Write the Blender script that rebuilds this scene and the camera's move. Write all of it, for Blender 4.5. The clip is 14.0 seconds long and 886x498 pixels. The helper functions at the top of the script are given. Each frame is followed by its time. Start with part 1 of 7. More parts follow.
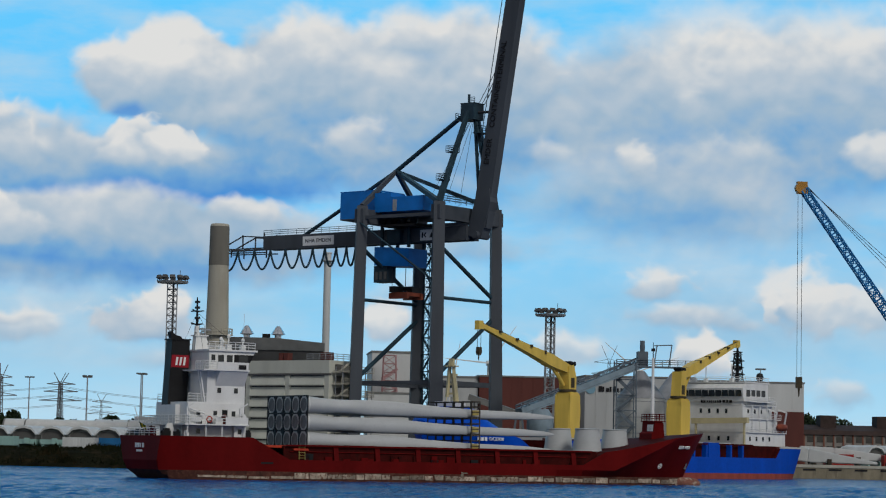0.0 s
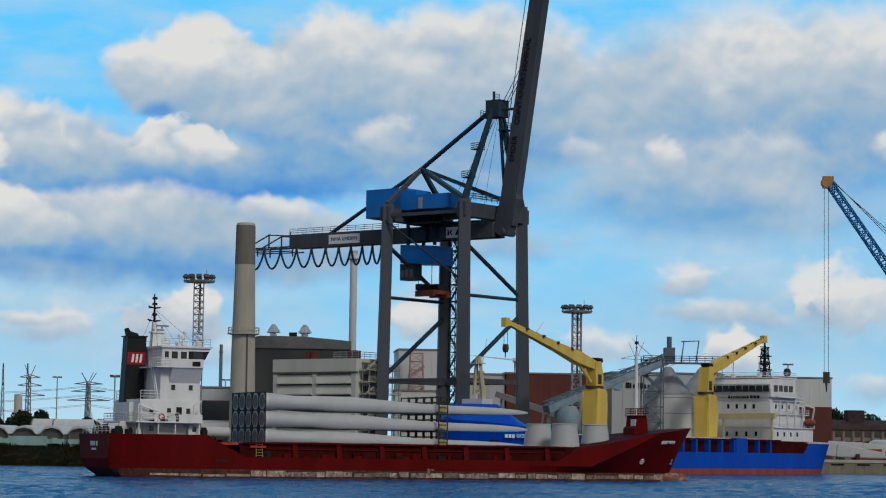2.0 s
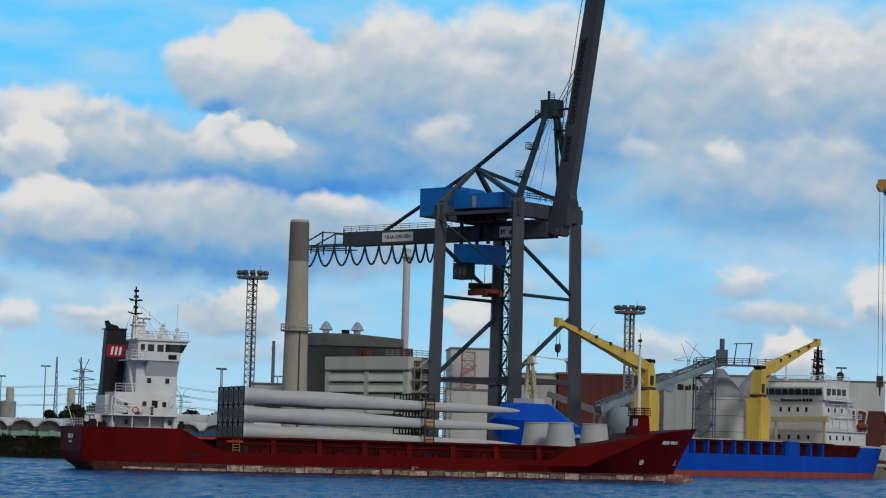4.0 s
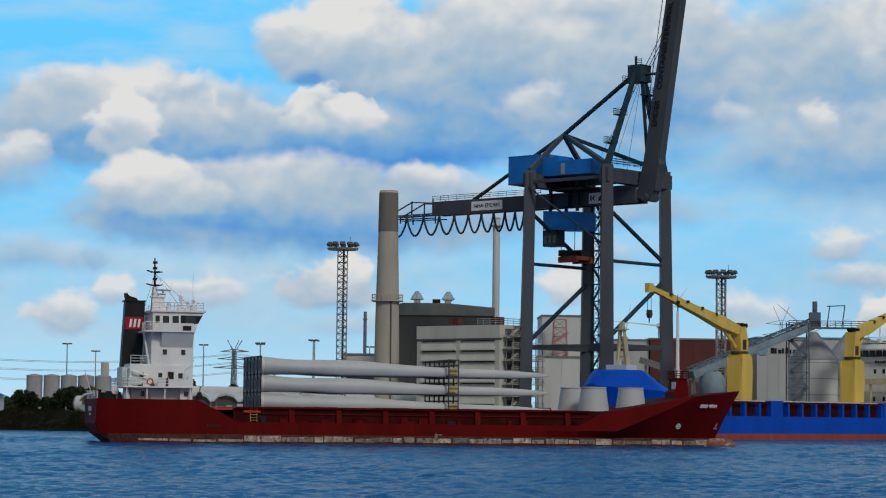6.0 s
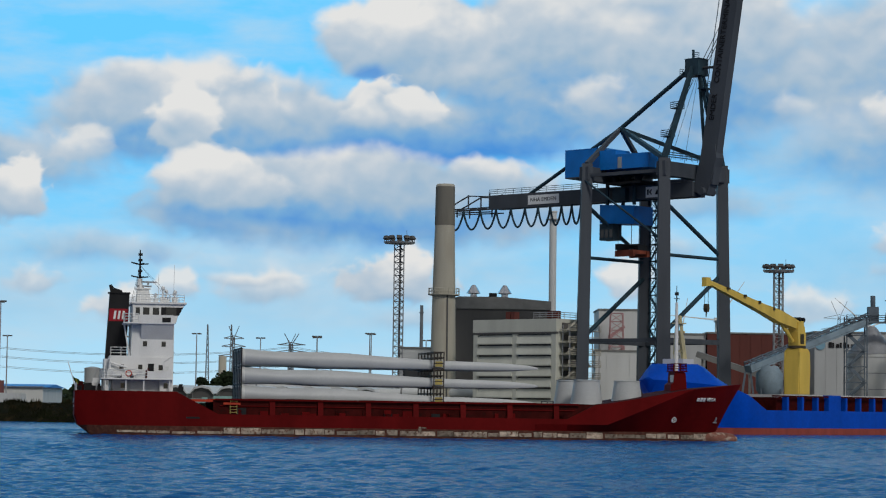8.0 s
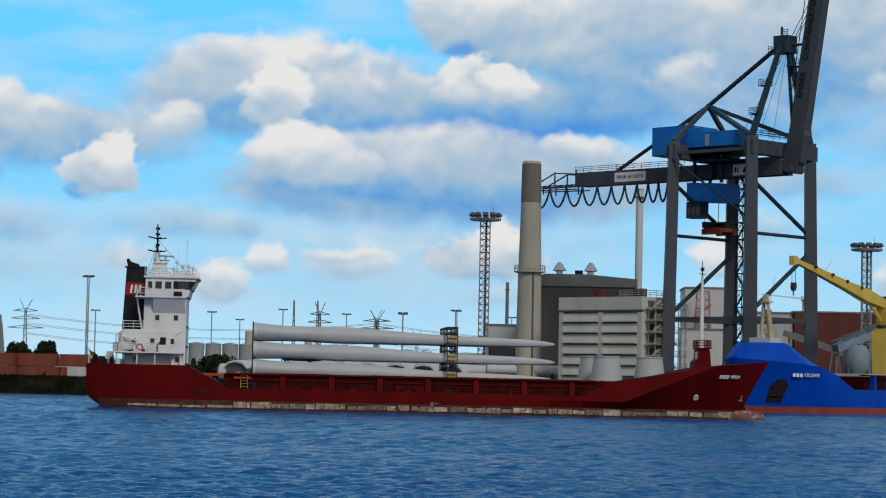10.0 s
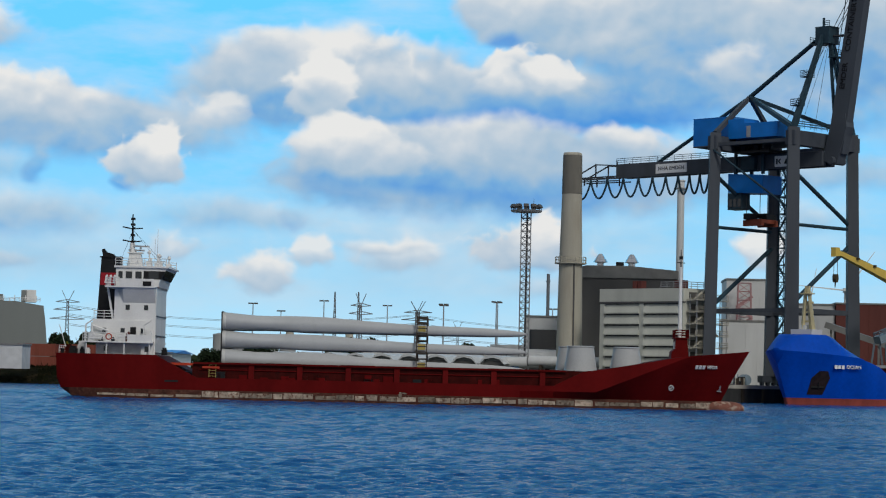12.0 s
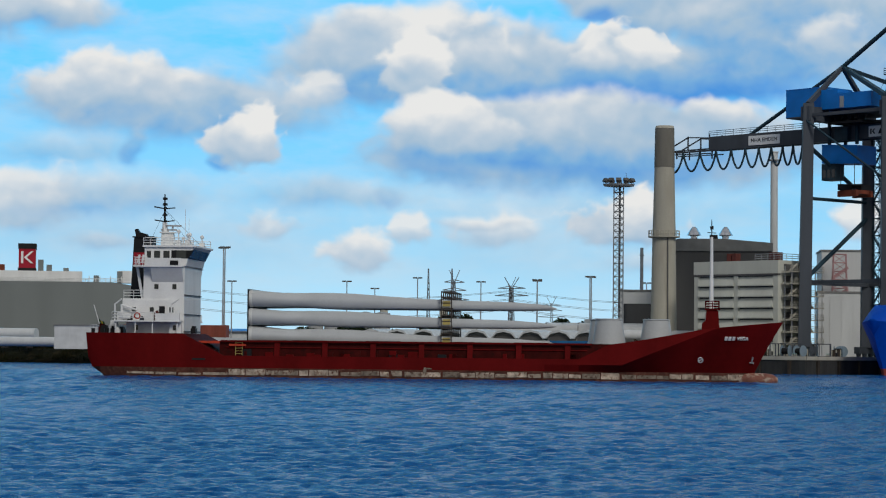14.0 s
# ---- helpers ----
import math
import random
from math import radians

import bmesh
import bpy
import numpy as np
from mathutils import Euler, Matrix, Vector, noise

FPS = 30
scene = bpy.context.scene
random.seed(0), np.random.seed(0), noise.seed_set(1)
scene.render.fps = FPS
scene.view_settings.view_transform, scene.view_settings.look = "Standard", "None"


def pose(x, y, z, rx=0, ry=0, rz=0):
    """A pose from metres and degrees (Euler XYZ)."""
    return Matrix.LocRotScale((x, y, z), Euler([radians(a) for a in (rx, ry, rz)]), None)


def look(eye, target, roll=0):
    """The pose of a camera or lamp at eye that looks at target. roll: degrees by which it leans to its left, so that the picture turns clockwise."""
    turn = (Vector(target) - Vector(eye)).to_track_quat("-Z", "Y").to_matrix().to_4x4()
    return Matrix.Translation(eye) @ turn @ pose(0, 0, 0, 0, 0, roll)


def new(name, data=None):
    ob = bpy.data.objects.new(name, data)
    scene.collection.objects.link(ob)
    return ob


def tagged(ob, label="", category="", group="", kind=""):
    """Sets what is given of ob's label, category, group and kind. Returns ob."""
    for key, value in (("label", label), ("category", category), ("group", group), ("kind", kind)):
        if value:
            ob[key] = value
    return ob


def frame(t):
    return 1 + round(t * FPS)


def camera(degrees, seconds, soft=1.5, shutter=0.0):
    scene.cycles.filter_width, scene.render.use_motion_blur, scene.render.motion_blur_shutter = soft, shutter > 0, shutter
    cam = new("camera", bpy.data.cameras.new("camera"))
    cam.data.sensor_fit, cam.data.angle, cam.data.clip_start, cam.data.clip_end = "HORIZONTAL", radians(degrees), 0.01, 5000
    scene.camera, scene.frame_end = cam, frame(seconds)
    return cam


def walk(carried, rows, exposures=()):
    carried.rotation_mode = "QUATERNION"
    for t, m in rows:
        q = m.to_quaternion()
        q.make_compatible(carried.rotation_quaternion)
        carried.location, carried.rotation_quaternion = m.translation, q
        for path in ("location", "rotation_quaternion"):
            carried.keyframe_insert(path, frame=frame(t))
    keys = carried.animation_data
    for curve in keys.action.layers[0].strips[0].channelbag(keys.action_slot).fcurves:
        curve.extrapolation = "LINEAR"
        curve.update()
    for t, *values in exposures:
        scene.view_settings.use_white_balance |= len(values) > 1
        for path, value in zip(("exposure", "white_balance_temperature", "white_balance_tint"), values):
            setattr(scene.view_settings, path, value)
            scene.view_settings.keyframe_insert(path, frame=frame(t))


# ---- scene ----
# ---- camera: a hand-held pan from a low bank across the harbour basin ----
cam = camera(21.47, 14.0, soft=1.15)
EYE = (0, 0, 3.69)
PAN = [
    (0, 95.003, -1.174, -5.577), (0.5, 94.961, -1.198, -5.584), (1, 94.797, -1.425, -5.477), (1.5, 94.862, -1.386, -5.248),
    (2, 94.929, -0.809, -4.906), (2.5, 94.931, -1.004, -4.597), (5, 94.633, -0.973, -2.704), (5.5, 94.276, -0.345, -2.077),
    (6, 94.061, -0.664, -1.384), (6.5, 94.077, -0.919, -1.151), (7, 94.041, -0.676, -0.626), (9.5, 93.476, -1.511, 1.123),
    (10, 93.286, -1.232, 2.082), (10.5, 93.145, -1.069, 2.520), (11, 93.255, -1.253, 2.852), (11.5, 93.222, -1.826, 2.807),
    (12, 93.056, -1.303, 3.081), (12.5, 92.922, -0.997, 3.385), (13, 92.761, -1.093, 3.879), (13.5, 92.710, -0.776, 4.650),
    (14, 92.431, -0.585, 5.395)]
walk(cam, [(t, pose(*EYE, a, b, c)) for t, a, b, c in PAN],
     exposures=[(0, -0.16, 6330, 10), (7, -0.12, 6330, 10), (9.5, -0.05, 6330, 10), (14, -0.02, 6330, 10)])

# ---- light: sun veiled by broken cloud, behind the camera ----
SUN = Vector((0.34, -0.74, 0.62)).normalized()
world = bpy.data.worlds.new("sky")
scene.world = world
world.use_nodes = True
wn = world.node_tree
sky = wn.nodes.new("ShaderNodeTexSky")
sky.sky_type, sky.sun_disc = "NISHITA", False
sky.sun_elevation, sky.sun_rotation = math.asin(SUN.z), math.atan2(SUN.x, SUN.y)
bg_blue = wn.nodes["Background"]
wn.links.new(sky.outputs[0], bg_blue.inputs[0])
bg_blue.inputs[1].default_value = 0.05
# broken cloud over the whole sky, brighter than the blue between
bg_cloud, bg_mix = wn.nodes.new("ShaderNodeBackground"), wn.nodes.new("ShaderNodeMixShader")
w_tc, w_no, w_mr = wn.nodes.new("ShaderNodeTexCoord"), wn.nodes.new("ShaderNodeTexNoise"), wn.nodes.new("ShaderNodeMapRange")
w_no.inputs["Scale"].default_value, w_no.inputs["Detail"].default_value = 3.0, 6
w_mr.inputs[1].default_value, w_mr.inputs[2].default_value = 0.36, 0.56
bg_cloud.inputs[0].default_value, bg_cloud.inputs[1].default_value = (0.60, 0.62, 0.64, 1), 0.62
wn.links.new(w_tc.outputs["Generated"], w_no.inputs[0])
wn.links.new(w_no.outputs[0], w_mr.inputs[0])
wn.links.new(w_mr.outputs[0], bg_mix.inputs[0])
wn.links.new(bg_blue.outputs[0], bg_mix.inputs[1])
wn.links.new(bg_cloud.outputs[0], bg_mix.inputs[2])
wn.links.new(bg_mix.outputs[0], wn.nodes["World Output"].inputs[0])
lamp = bpy.data.lights.new("sun", "SUN")
lamp.energy, lamp.angle, lamp.color = 1.4, radians(14), (1.0, 0.95, 0.87)
new("sun", lamp).matrix_world = look(SUN * 200, (0, 0, 0))
scene.view_settings.exposure = 0.0


# ---- node and mesh helpers ----
def ramp_set(node, stops):
    el = node.color_ramp.elements
    while len(el) < len(stops):
        el.new(0.5)
    for e, (p, c) in zip(el, stops):
        e.position, e.color = p, (*c, 1)


def mat(name, color, rough=0.6, metal=0.0, var=0.25, scale=0.6, bump=0.15, fine=8.0, dirt=None, streak=False, spec=0.22, rand=0.0):
    """Weathered surface: colour varied at a broad and a fine scale, with relief, and dirt or streaks where given."""
    m = bpy.data.materials.new(name)
    m.use_nodes = True
    nt = m.node_tree
    N, L = nt.nodes, nt.links
    b = N["Principled BSDF"]
    b.inputs["Roughness"].default_value, b.inputs["Metallic"].default_value = rough, metal
    b.inputs["Specular IOR Level"].default_value = spec
    tc = N.new("ShaderNodeTexCoord")
    mp = N.new("ShaderNodeMapping")
    mp.inputs["Scale"].default_value = (1, 1, 0.18) if streak else (1, 1, 1)
    L.new(tc.outputs["Object"], mp.inputs[0])
    n1, n2 = N.new("ShaderNodeTexNoise"), N.new("ShaderNodeTexNoise")
    n1.inputs["Scale"].default_value, n1.inputs["Detail"].default_value = scale, 5
    n2.inputs["Scale"].default_value, n2.inputs["Detail"].default_value = fine, 3
    L.new(mp.outputs[0], n1.inputs[0])
    L.new(tc.outputs["Object"], n2.inputs[0])
    r1 = N.new("ShaderNodeValToRGB")
    lo = tuple(c * (1 - var) for c in color)
    hi = tuple(min(1, c * (1 + var * 0.6)) for c in color)
    ramp_set(r1, [(0.3, lo), (0.7, hi)])
    L.new(n1.outputs[0], r1.inputs[0])
    mix = N.new("ShaderNodeMix")
    mix.data_type, mix.blend_type = "RGBA", "MULTIPLY"
    mix.inputs[0].default_value = 0.5
    r2 = N.new("ShaderNodeValToRGB")
    ramp_set(r2, [(0.25, (0.7, 0.7, 0.7)), (0.75, (1, 1, 1))])
    L.new(n2.outputs[0], r2.inputs[0])
    L.new(r1.outputs[0], mix.inputs[6])
    L.new(r2.outputs[0], mix.inputs[7])
    out = mix.outputs[2]
    if dirt:
        n3, r3, mx = N.new("ShaderNodeTexNoise"), N.new("ShaderNodeValToRGB"), N.new("ShaderNodeMix")
        n3.inputs["Scale"].default_value, n3.inputs["Detail"].default_value = scale * 2.3, 6
        L.new(mp.outputs[0], n3.inputs[0])
        ramp_set(r3, [(0.52, (0, 0, 0)), (0.68, (1, 1, 1))])
        L.new(n3.outputs[0], r3.inputs[0])
        mx.data_type = "RGBA"
        L.new(r3.outputs[0], mx.inputs[0])
        L.new(out, mx.inputs[6])
        mx.inputs[7].default_value = (*dirt, 1)
        out = mx.outputs[2]
    if rand:
        oi, hv, ma = N.new("ShaderNodeObjectInfo"), N.new("ShaderNodeHueSaturation"), N.new("ShaderNodeMapRange")
        ma.inputs[3].default_value, ma.inputs[4].default_value = 1 - rand, 1 + rand
        L.new(oi.outputs["Random"], ma.inputs[0])
        L.new(ma.outputs[0], hv.inputs["Value"])
        L.new(out, hv.inputs["Color"])
        out = hv.outputs[0]
    L.new(out, b.inputs["Base Color"])
    if bump:
        bp = N.new("ShaderNodeBump")
        bp.inputs["Strength"].default_value, bp.inputs["Distance"].default_value = bump, 0.05
        L.new(n2.outputs[0], bp.inputs["Height"])
        L.new(bp.outputs[0], b.inputs["Normal"])
    return m


def thing(name, m, label="", category="", group="", kind=""):
    ob = new(name)
    ob.empty_display_size = 0.5
    ob.matrix_world = m
    return tagged(ob, label, category, group, kind)


def part(name, bm, material, parent=None, label="", smooth=False):
    me = bpy.data.meshes.new(name)
    bmesh.ops.recalc_face_normals(bm, faces=bm.faces)
    bm.to_mesh(me)
    bm.free()
    for m in (material if isinstance(material, (list, tuple)) else [material]):
        me.materials.append(m)
    if smooth:
        me.shade_smooth()
        me.set_sharp_from_angle(angle=radians(40))
    ob = new(name, me)
    if parent:
        ob.parent = parent
    return tagged(ob, label)


def box(bm, x0, x1, y0, y1, z0, z1, mi=0):
    v = [bm.verts.new((x, y, z)) for z in (z0, z1) for x, y in ((x0, y0), (x1, y0), (x1, y1), (x0, y1))]
    for q in ((3, 2, 1, 0), (4, 5, 6, 7), (0, 1, 5, 4), (1, 2, 6, 5), (2, 3, 7, 6), (3, 0, 4, 7)):
        bm.faces.new([v[i] for i in q]).material_index = mi
    return bm


def prism(bm, poly, axis, a, b, mi=0):
    """Extrude a closed outline along an axis: 'y' takes (x, z) points, 'x' takes (y, z), 'z' takes (x, y)."""
    put = {"y": lambda p, t: (p[0], t, p[1]), "x": lambda p, t: (t, p[0], p[1]), "z": lambda p, t: (p[0], p[1], t)}[axis]
    lo, hi = [bm.verts.new(put(p, a)) for p in poly], [bm.verts.new(put(p, b)) for p in poly]
    n = len(poly)
    bm.faces.new(lo[::-1]).material_index = mi
    bm.faces.new(hi).material_index = mi
    for i in range(n):
        bm.faces.new((lo[i], lo[(i + 1) % n], hi[(i + 1) % n], hi[i])).material_index = mi
    return bm


def tube(bm, p0, p1, r0, r1=None, seg=8, mi=0):
    p0, p1 = Vector(p0), Vector(p1)
    r1 = r0 if r1 is None else r1
    q = (p1 - p0).to_track_quat("Z", "Y")
    rings = []
    for p, r in ((p0, r0), (p1, r1)):
        rings.append([bm.verts.new(p + q @ Vector((r * math.cos(2 * math.pi * i / seg), r * math.sin(2 * math.pi * i / seg), 0))) for i in range(seg)])
    for i in range(seg):
        bm.faces.new((rings[0][i], rings[0][(i + 1) % seg], rings[1][(i + 1) % seg], rings[1][i])).material_index = mi
    bm.faces.new(rings[0][::-1]).material_index = mi
    bm.faces.new(rings[1]).material_index = mi
    return bm


def bar(bm, p0, p1, w, h=None, w1=None, h1=None):
    """A rectangular beam from p0 to p1, w wide across and h deep, tapering to w1 and h1."""
    p0, p1 = Vector(p0), Vector(p1)
    h = w if h is None else h
    w1, h1 = w if w1 is None else w1, h if h1 is None else h1
    q = (p1 - p0).to_track_quat("Z", "Y")
    rings = [[bm.verts.new(p + q @ Vector((sx * a / 2, sy * b / 2, 0))) for sx, sy in ((-1, -1), (1, -1), (1, 1), (-1, 1))] for p, a, b in ((p0, w, h), (p1, w1, h1))]
    for i in range(4):
        bm.faces.new((rings[0][i], rings[0][(i + 1) % 4], rings[1][(i + 1) % 4], rings[1][i]))
    bm.faces.new(rings[0][::-1])
    bm.faces.new(rings[1])
    return bm


def lathe(bm, prof, seg=24, at=(0, 0, 0), mi=0):
    rings = [[bm.verts.new((at[0] + r * math.cos(2 * math.pi * i / seg), at[1] + r * math.sin(2 * math.pi * i / seg), at[2] + z)) for i in range(seg)] for r, z in prof]
    for a, b in zip(rings, rings[1:]):
        for i in range(seg):
            bm.faces.new((a[i], a[(i + 1) % seg], b[(i + 1) % seg], b[i])).material_index = mi
    bm.faces.new(rings[0][::-1]).material_index = mi
    bm.faces.new(rings[-1]).material_index = mi
    return bm


def rail(bm, pts, h=1.0, r=0.03, gap=1.6, lines=3):
    """A hand rail with posts along a run of points."""
    for a, b in zip(pts, pts[1:]):
        a, b = Vector(a), Vector(b)
        n = max(1, int((b - a).length / gap))
        for i in range(n + 1):
            p = a.lerp(b, i / n)
            tube(bm, p, p + Vector((0, 0, h)), r, seg=4)
        for k in range(lines):
            z = Vector((0, 0, h * (k + 1) / lines))
            tube(bm, a + z, b + z, r, seg=4)
    return bm


def lattice(bm, p0, p1, w0, w1, n, r=0.08, chords=4, diag=None):
    """A lattice mast or boom: corner chords with zigzag lacing on each face."""
    p0, p1 = Vector(p0), Vector(p1)
    diag = diag or r * 0.6
    q = (p1 - p0).to_track_quat("Z", "Y")
    ring = lambda t: [p0.lerp(p1, t) + q @ Vector(((w0 + (w1 - w0) * t) / 2 * math.cos(a), (w0 + (w1 - w0) * t) / 2 * math.sin(a), 0)) * 1.414
                      for a in [2 * math.pi * (i + 0.5) / chords for i in range(chords)]]
    rs = [ring(i / n) for i in range(n + 1)]
    for i in range(chords):
        tube(bm, rs[0][i], rs[-1][i], r, seg=5)
    for k in range(n):
        for i in range(chords):
            j = (i + 1) % chords
            a, b = (rs[k][i], rs[k + 1][j]) if k % 2 else (rs[k][j], rs[k + 1][i])
            tube(bm, a, b, diag, seg=4)
            tube(bm, rs[k + 1][i], rs[k + 1][j], diag, seg=4)
    return bm


def text(name, body, size, m, material, parent, depth=0.02, squeeze=1.0):
    cu = bpy.data.curves.new(name, "FONT")
    cu.body, cu.size, cu.extrude = body, size, depth
    cu.align_x, cu.align_y = "CENTER", "CENTER"
    tmp = bpy.data.objects.new(name, cu)
    scene.collection.objects.link(tmp)
    me = bpy.data.meshes.new_from_object(tmp.evaluated_get(bpy.context.evaluated_depsgraph_get()))
    bpy.data.objects.remove(tmp)
    me.transform(m @ Matrix.Diagonal((squeeze, 1, 1, 1)))
    me.materials.clear()
    me.materials.append(material)
    ob = new(name, me)
    ob.parent = parent
    return ob


B = bmesh.new
# the harbour grid: n points to the basin, d runs along the quay away from the camera
TURN = radians(47)
QN, QD = Vector((math.sin(TURN), -math.cos(TURN), 0)), Vector((math.cos(TURN), math.sin(TURN), 0))
QO = Vector((26.5, 400.5, 0))
LAND = 2.8


def G(a, b, z=LAND):
    p = QO + QN * a + QD * b
    return pose(p.x, p.y, z, 0, 0, -43)


# ---- materials ----
M_RED = mat("hull_red_paint", (0.125, 0.0055, 0.0055), 0.6, spec=0.04, var=0.25, scale=0.25, fine=1.6, streak=True, bump=0.12)
M_REDD = mat("deck_red_paint", (0.055, 0.006, 0.005), 0.75, spec=0.05, var=0.4, scale=0.8, dirt=(0.03, 0.006, 0.005))
M_RUST = mat("rusty_boot_topping", (0.085, 0.03, 0.02), 0.85, var=0.5, scale=0.9, fine=3.0, dirt=(0.12, 0.05, 0.032))
M_WHITE = mat("white_ship_paint", (0.80, 0.80, 0.78), 0.45, var=0.10, scale=0.5, streak=True, bump=0.06)
M_BLADE = mat("blade_gelcoat", (0.48, 0.495, 0.495), 0.4, var=0.08, scale=0.3, bump=0.03)
M_BLACK = mat("black_paint", (0.012, 0.012, 0.013), 0.5, var=0.3, scale=0.6)
M_GLASS = mat("dark_window_glass", (0.02, 0.025, 0.03), 0.08, var=0.1, bump=0.0, spec=0.7)
M_SRED = mat("signal_red_paint", (0.33, 0.012, 0.022), 0.5, var=0.1)
M_LET = mat("white_lettering", (0.85, 0.85, 0.83), 0.6, var=0.05, bump=0)
M_GREY = mat("crane_grey_paint", (0.070, 0.080, 0.094), 0.5, var=0.2, scale=0.3, streak=True, bump=0.08)
M_CBLUE = mat("crane_blue_paint", (0.008, 0.19, 0.62), 0.45, var=0.14, scale=0.4, bump=0.06)
M_TEAL = mat("weathered_teal_steel", (0.025, 0.055, 0.075), 0.5, var=0.3)
M_CONC = mat("concrete", (0.47, 0.445, 0.365), 0.85, var=0.14, scale=0.25, streak=True, dirt=(0.36, 0.335, 0.27))
M_GALV = mat("galvanised_steel", (0.42, 0.43, 0.44), 0.45, 0.5, var=0.2)
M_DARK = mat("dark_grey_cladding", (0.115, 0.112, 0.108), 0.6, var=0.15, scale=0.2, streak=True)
M_LOUV = mat("louvre_cladding", (0.58, 0.585, 0.51), 0.6, var=0.12, scale=0.3, streak=True, bump=0.05)
M_SHED = mat("light_metal_cladding", (0.60, 0.61, 0.60), 0.55, var=0.1, scale=0.3, streak=True)
M_BRN = mat("brown_red_cladding", (0.12, 0.035, 0.028), 0.6, var=0.2, scale=0.3, streak=True)
M_YEL = mat("crane_yellow_paint", (0.74, 0.52, 0.10), 0.45, var=0.15, scale=0.5, streak=True)
M_BLUE = mat("hull_blue_paint", (0.002, 0.075, 0.52), 0.45, spec=0.12, var=0.16, scale=0.25, fine=1.6, streak=True)
M_BOOT = mat("antifouling_red", (0.33, 0.07, 0.05), 0.7, var=0.25, scale=0.6, streak=True)
M_ROPE = mat("steel_rope", (0.06, 0.06, 0.065), 0.6)
M_ORNG = mat("spreader_orange", (0.25, 0.06, 0.03), 0.6, var=0.3)
M_GROUND = mat("yard_ground", (0.14, 0.135, 0.11), 0.95, var=0.3, scale=0.05, fine=1.0)
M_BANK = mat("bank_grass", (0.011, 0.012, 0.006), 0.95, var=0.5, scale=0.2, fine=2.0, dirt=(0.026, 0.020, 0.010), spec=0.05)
M_LEAF = mat("foliage", (0.018, 0.032, 0.012), 0.8, var=0.4, scale=0.5, fine=3.0)
M_BARK = mat("bark", (0.09, 0.07, 0.05), 0.9)
M_BRICK = mat("brick_wall", (0.20, 0.08, 0.055), 0.85, var=0.3, scale=0.4)


# ---- sky backdrop with clouds, far behind everything, drifting slowly ----
def math_in(N, L):
    def m(op, a, b=None, c=None):
        n = N.new("ShaderNodeMath")
        n.operation = op
        for k, v in enumerate((a, b, c)):
            if v is None:
                continue
            if isinstance(v, (int, float)):
                n.inputs[k].default_value = v
            else:
                L.new(v, n.inputs[k])
        return n.outputs[0]
    return m


def cumulus(az, el, wide, high, lift=0.0, soft=0.5, cover=1.0, fray=0.5):
    """One cloud of the backdrop: centre and half sizes in degrees, brightness, softness of edge, density, raggedness."""
    return dict(az=az, el=el, wide=wide, high=high, lift=lift, soft=soft, cover=cover, fray=fray)


def cloud_group():
    """Lays one flat-based cloud over the sky colour behind it."""
    g = bpy.data.node_groups.new("cumulus_layer", "ShaderNodeTree")
    for name, kind in (("sky", "Color"), ("x", "Float"), ("y", "Float"), ("edge", "Float"), ("relief", "Float"), ("az", "Float"), ("el", "Float"), ("kx", "Float"), ("ky", "Float"), ("lift", "Float"), ("soft", "Float"), ("cover", "Float"), ("fray", "Float")):
        g.interface.new_socket(name, in_out="INPUT", socket_type="NodeSocket" + kind)
    g.interface.new_socket("sky", in_out="OUTPUT", socket_type="NodeSocketColor")
    for name in ("x", "y"):
        g.interface.new_socket(name, in_out="OUTPUT", socket_type="NodeSocketFloat")
    N, L = g.nodes, g.links
    gi, go = N.new("NodeGroupInput"), N.new("NodeGroupOutput")
    m = math_in(N, L)
    i = gi.outputs
    nx = m("MULTIPLY", m("SUBTRACT", i["x"], i["az"]), i["kx"])
    ny = m("MULTIPLY", m("SUBTRACT", i["y"], i["el"]), i["ky"])
    ay = m("MAXIMUM", ny, m("MULTIPLY", ny, -1.5))
    r = m("SQRT", m("MULTIPLY_ADD", nx, nx, m("MULTIPLY", ay, ay)))
    v = m("MULTIPLY_ADD", i["edge"], i["fray"], m("SUBTRACT", 1.08, r))
    mask = N.new("ShaderNodeMapRange")
    mask.interpolation_type = "SMOOTHSTEP"
    L.new(v, mask.inputs[0])
    # the base of a cloud melts into the haze more softly than its top
    L.new(m("MULTIPLY", i["soft"], m("MULTIPLY_ADD", m("MAXIMUM", m("MULTIPLY", ny, -1.0), 0.0), 1.0, 0.75)), mask.inputs[2])
    s = m("ADD", m("MULTIPLY_ADD", ny, 0.52, 0.48), m("ADD", i["relief"], i["lift"]))
    cc = N.new("ShaderNodeValToRGB")
    ramp_set(cc, [(0.0, (0.07, 0.27, 0.66)), (0.28, (0.19, 0.40, 0.65)), (0.52, (0.36, 0.49, 0.61)), (0.76, (0.52, 0.59, 0.65)), (1.0, (0.77, 0.76, 0.73))])
    L.new(s, cc.inputs[0])
    mx = N.new("ShaderNodeMix")
    mx.data_type = "RGBA"
    L.new(m("MULTIPLY", mask.outputs[0], i["cover"]), mx.inputs[0])
    L.new(i["sky"], mx.inputs[6])
    L.new(cc.outputs[0], mx.inputs[7])
    L.new(mx.outputs[2], go.inputs[0])
    # the coordinates run through the chain, so that the layers are worked out one after another
    L.new(m("MULTIPLY_ADD", mask.outputs[0], 1e-9, i["x"]), go.inputs[1])
    L.new(m("MULTIPLY_ADD", mask.outputs[0], 1e-9, i["y"]), go.inputs[2])
    return g


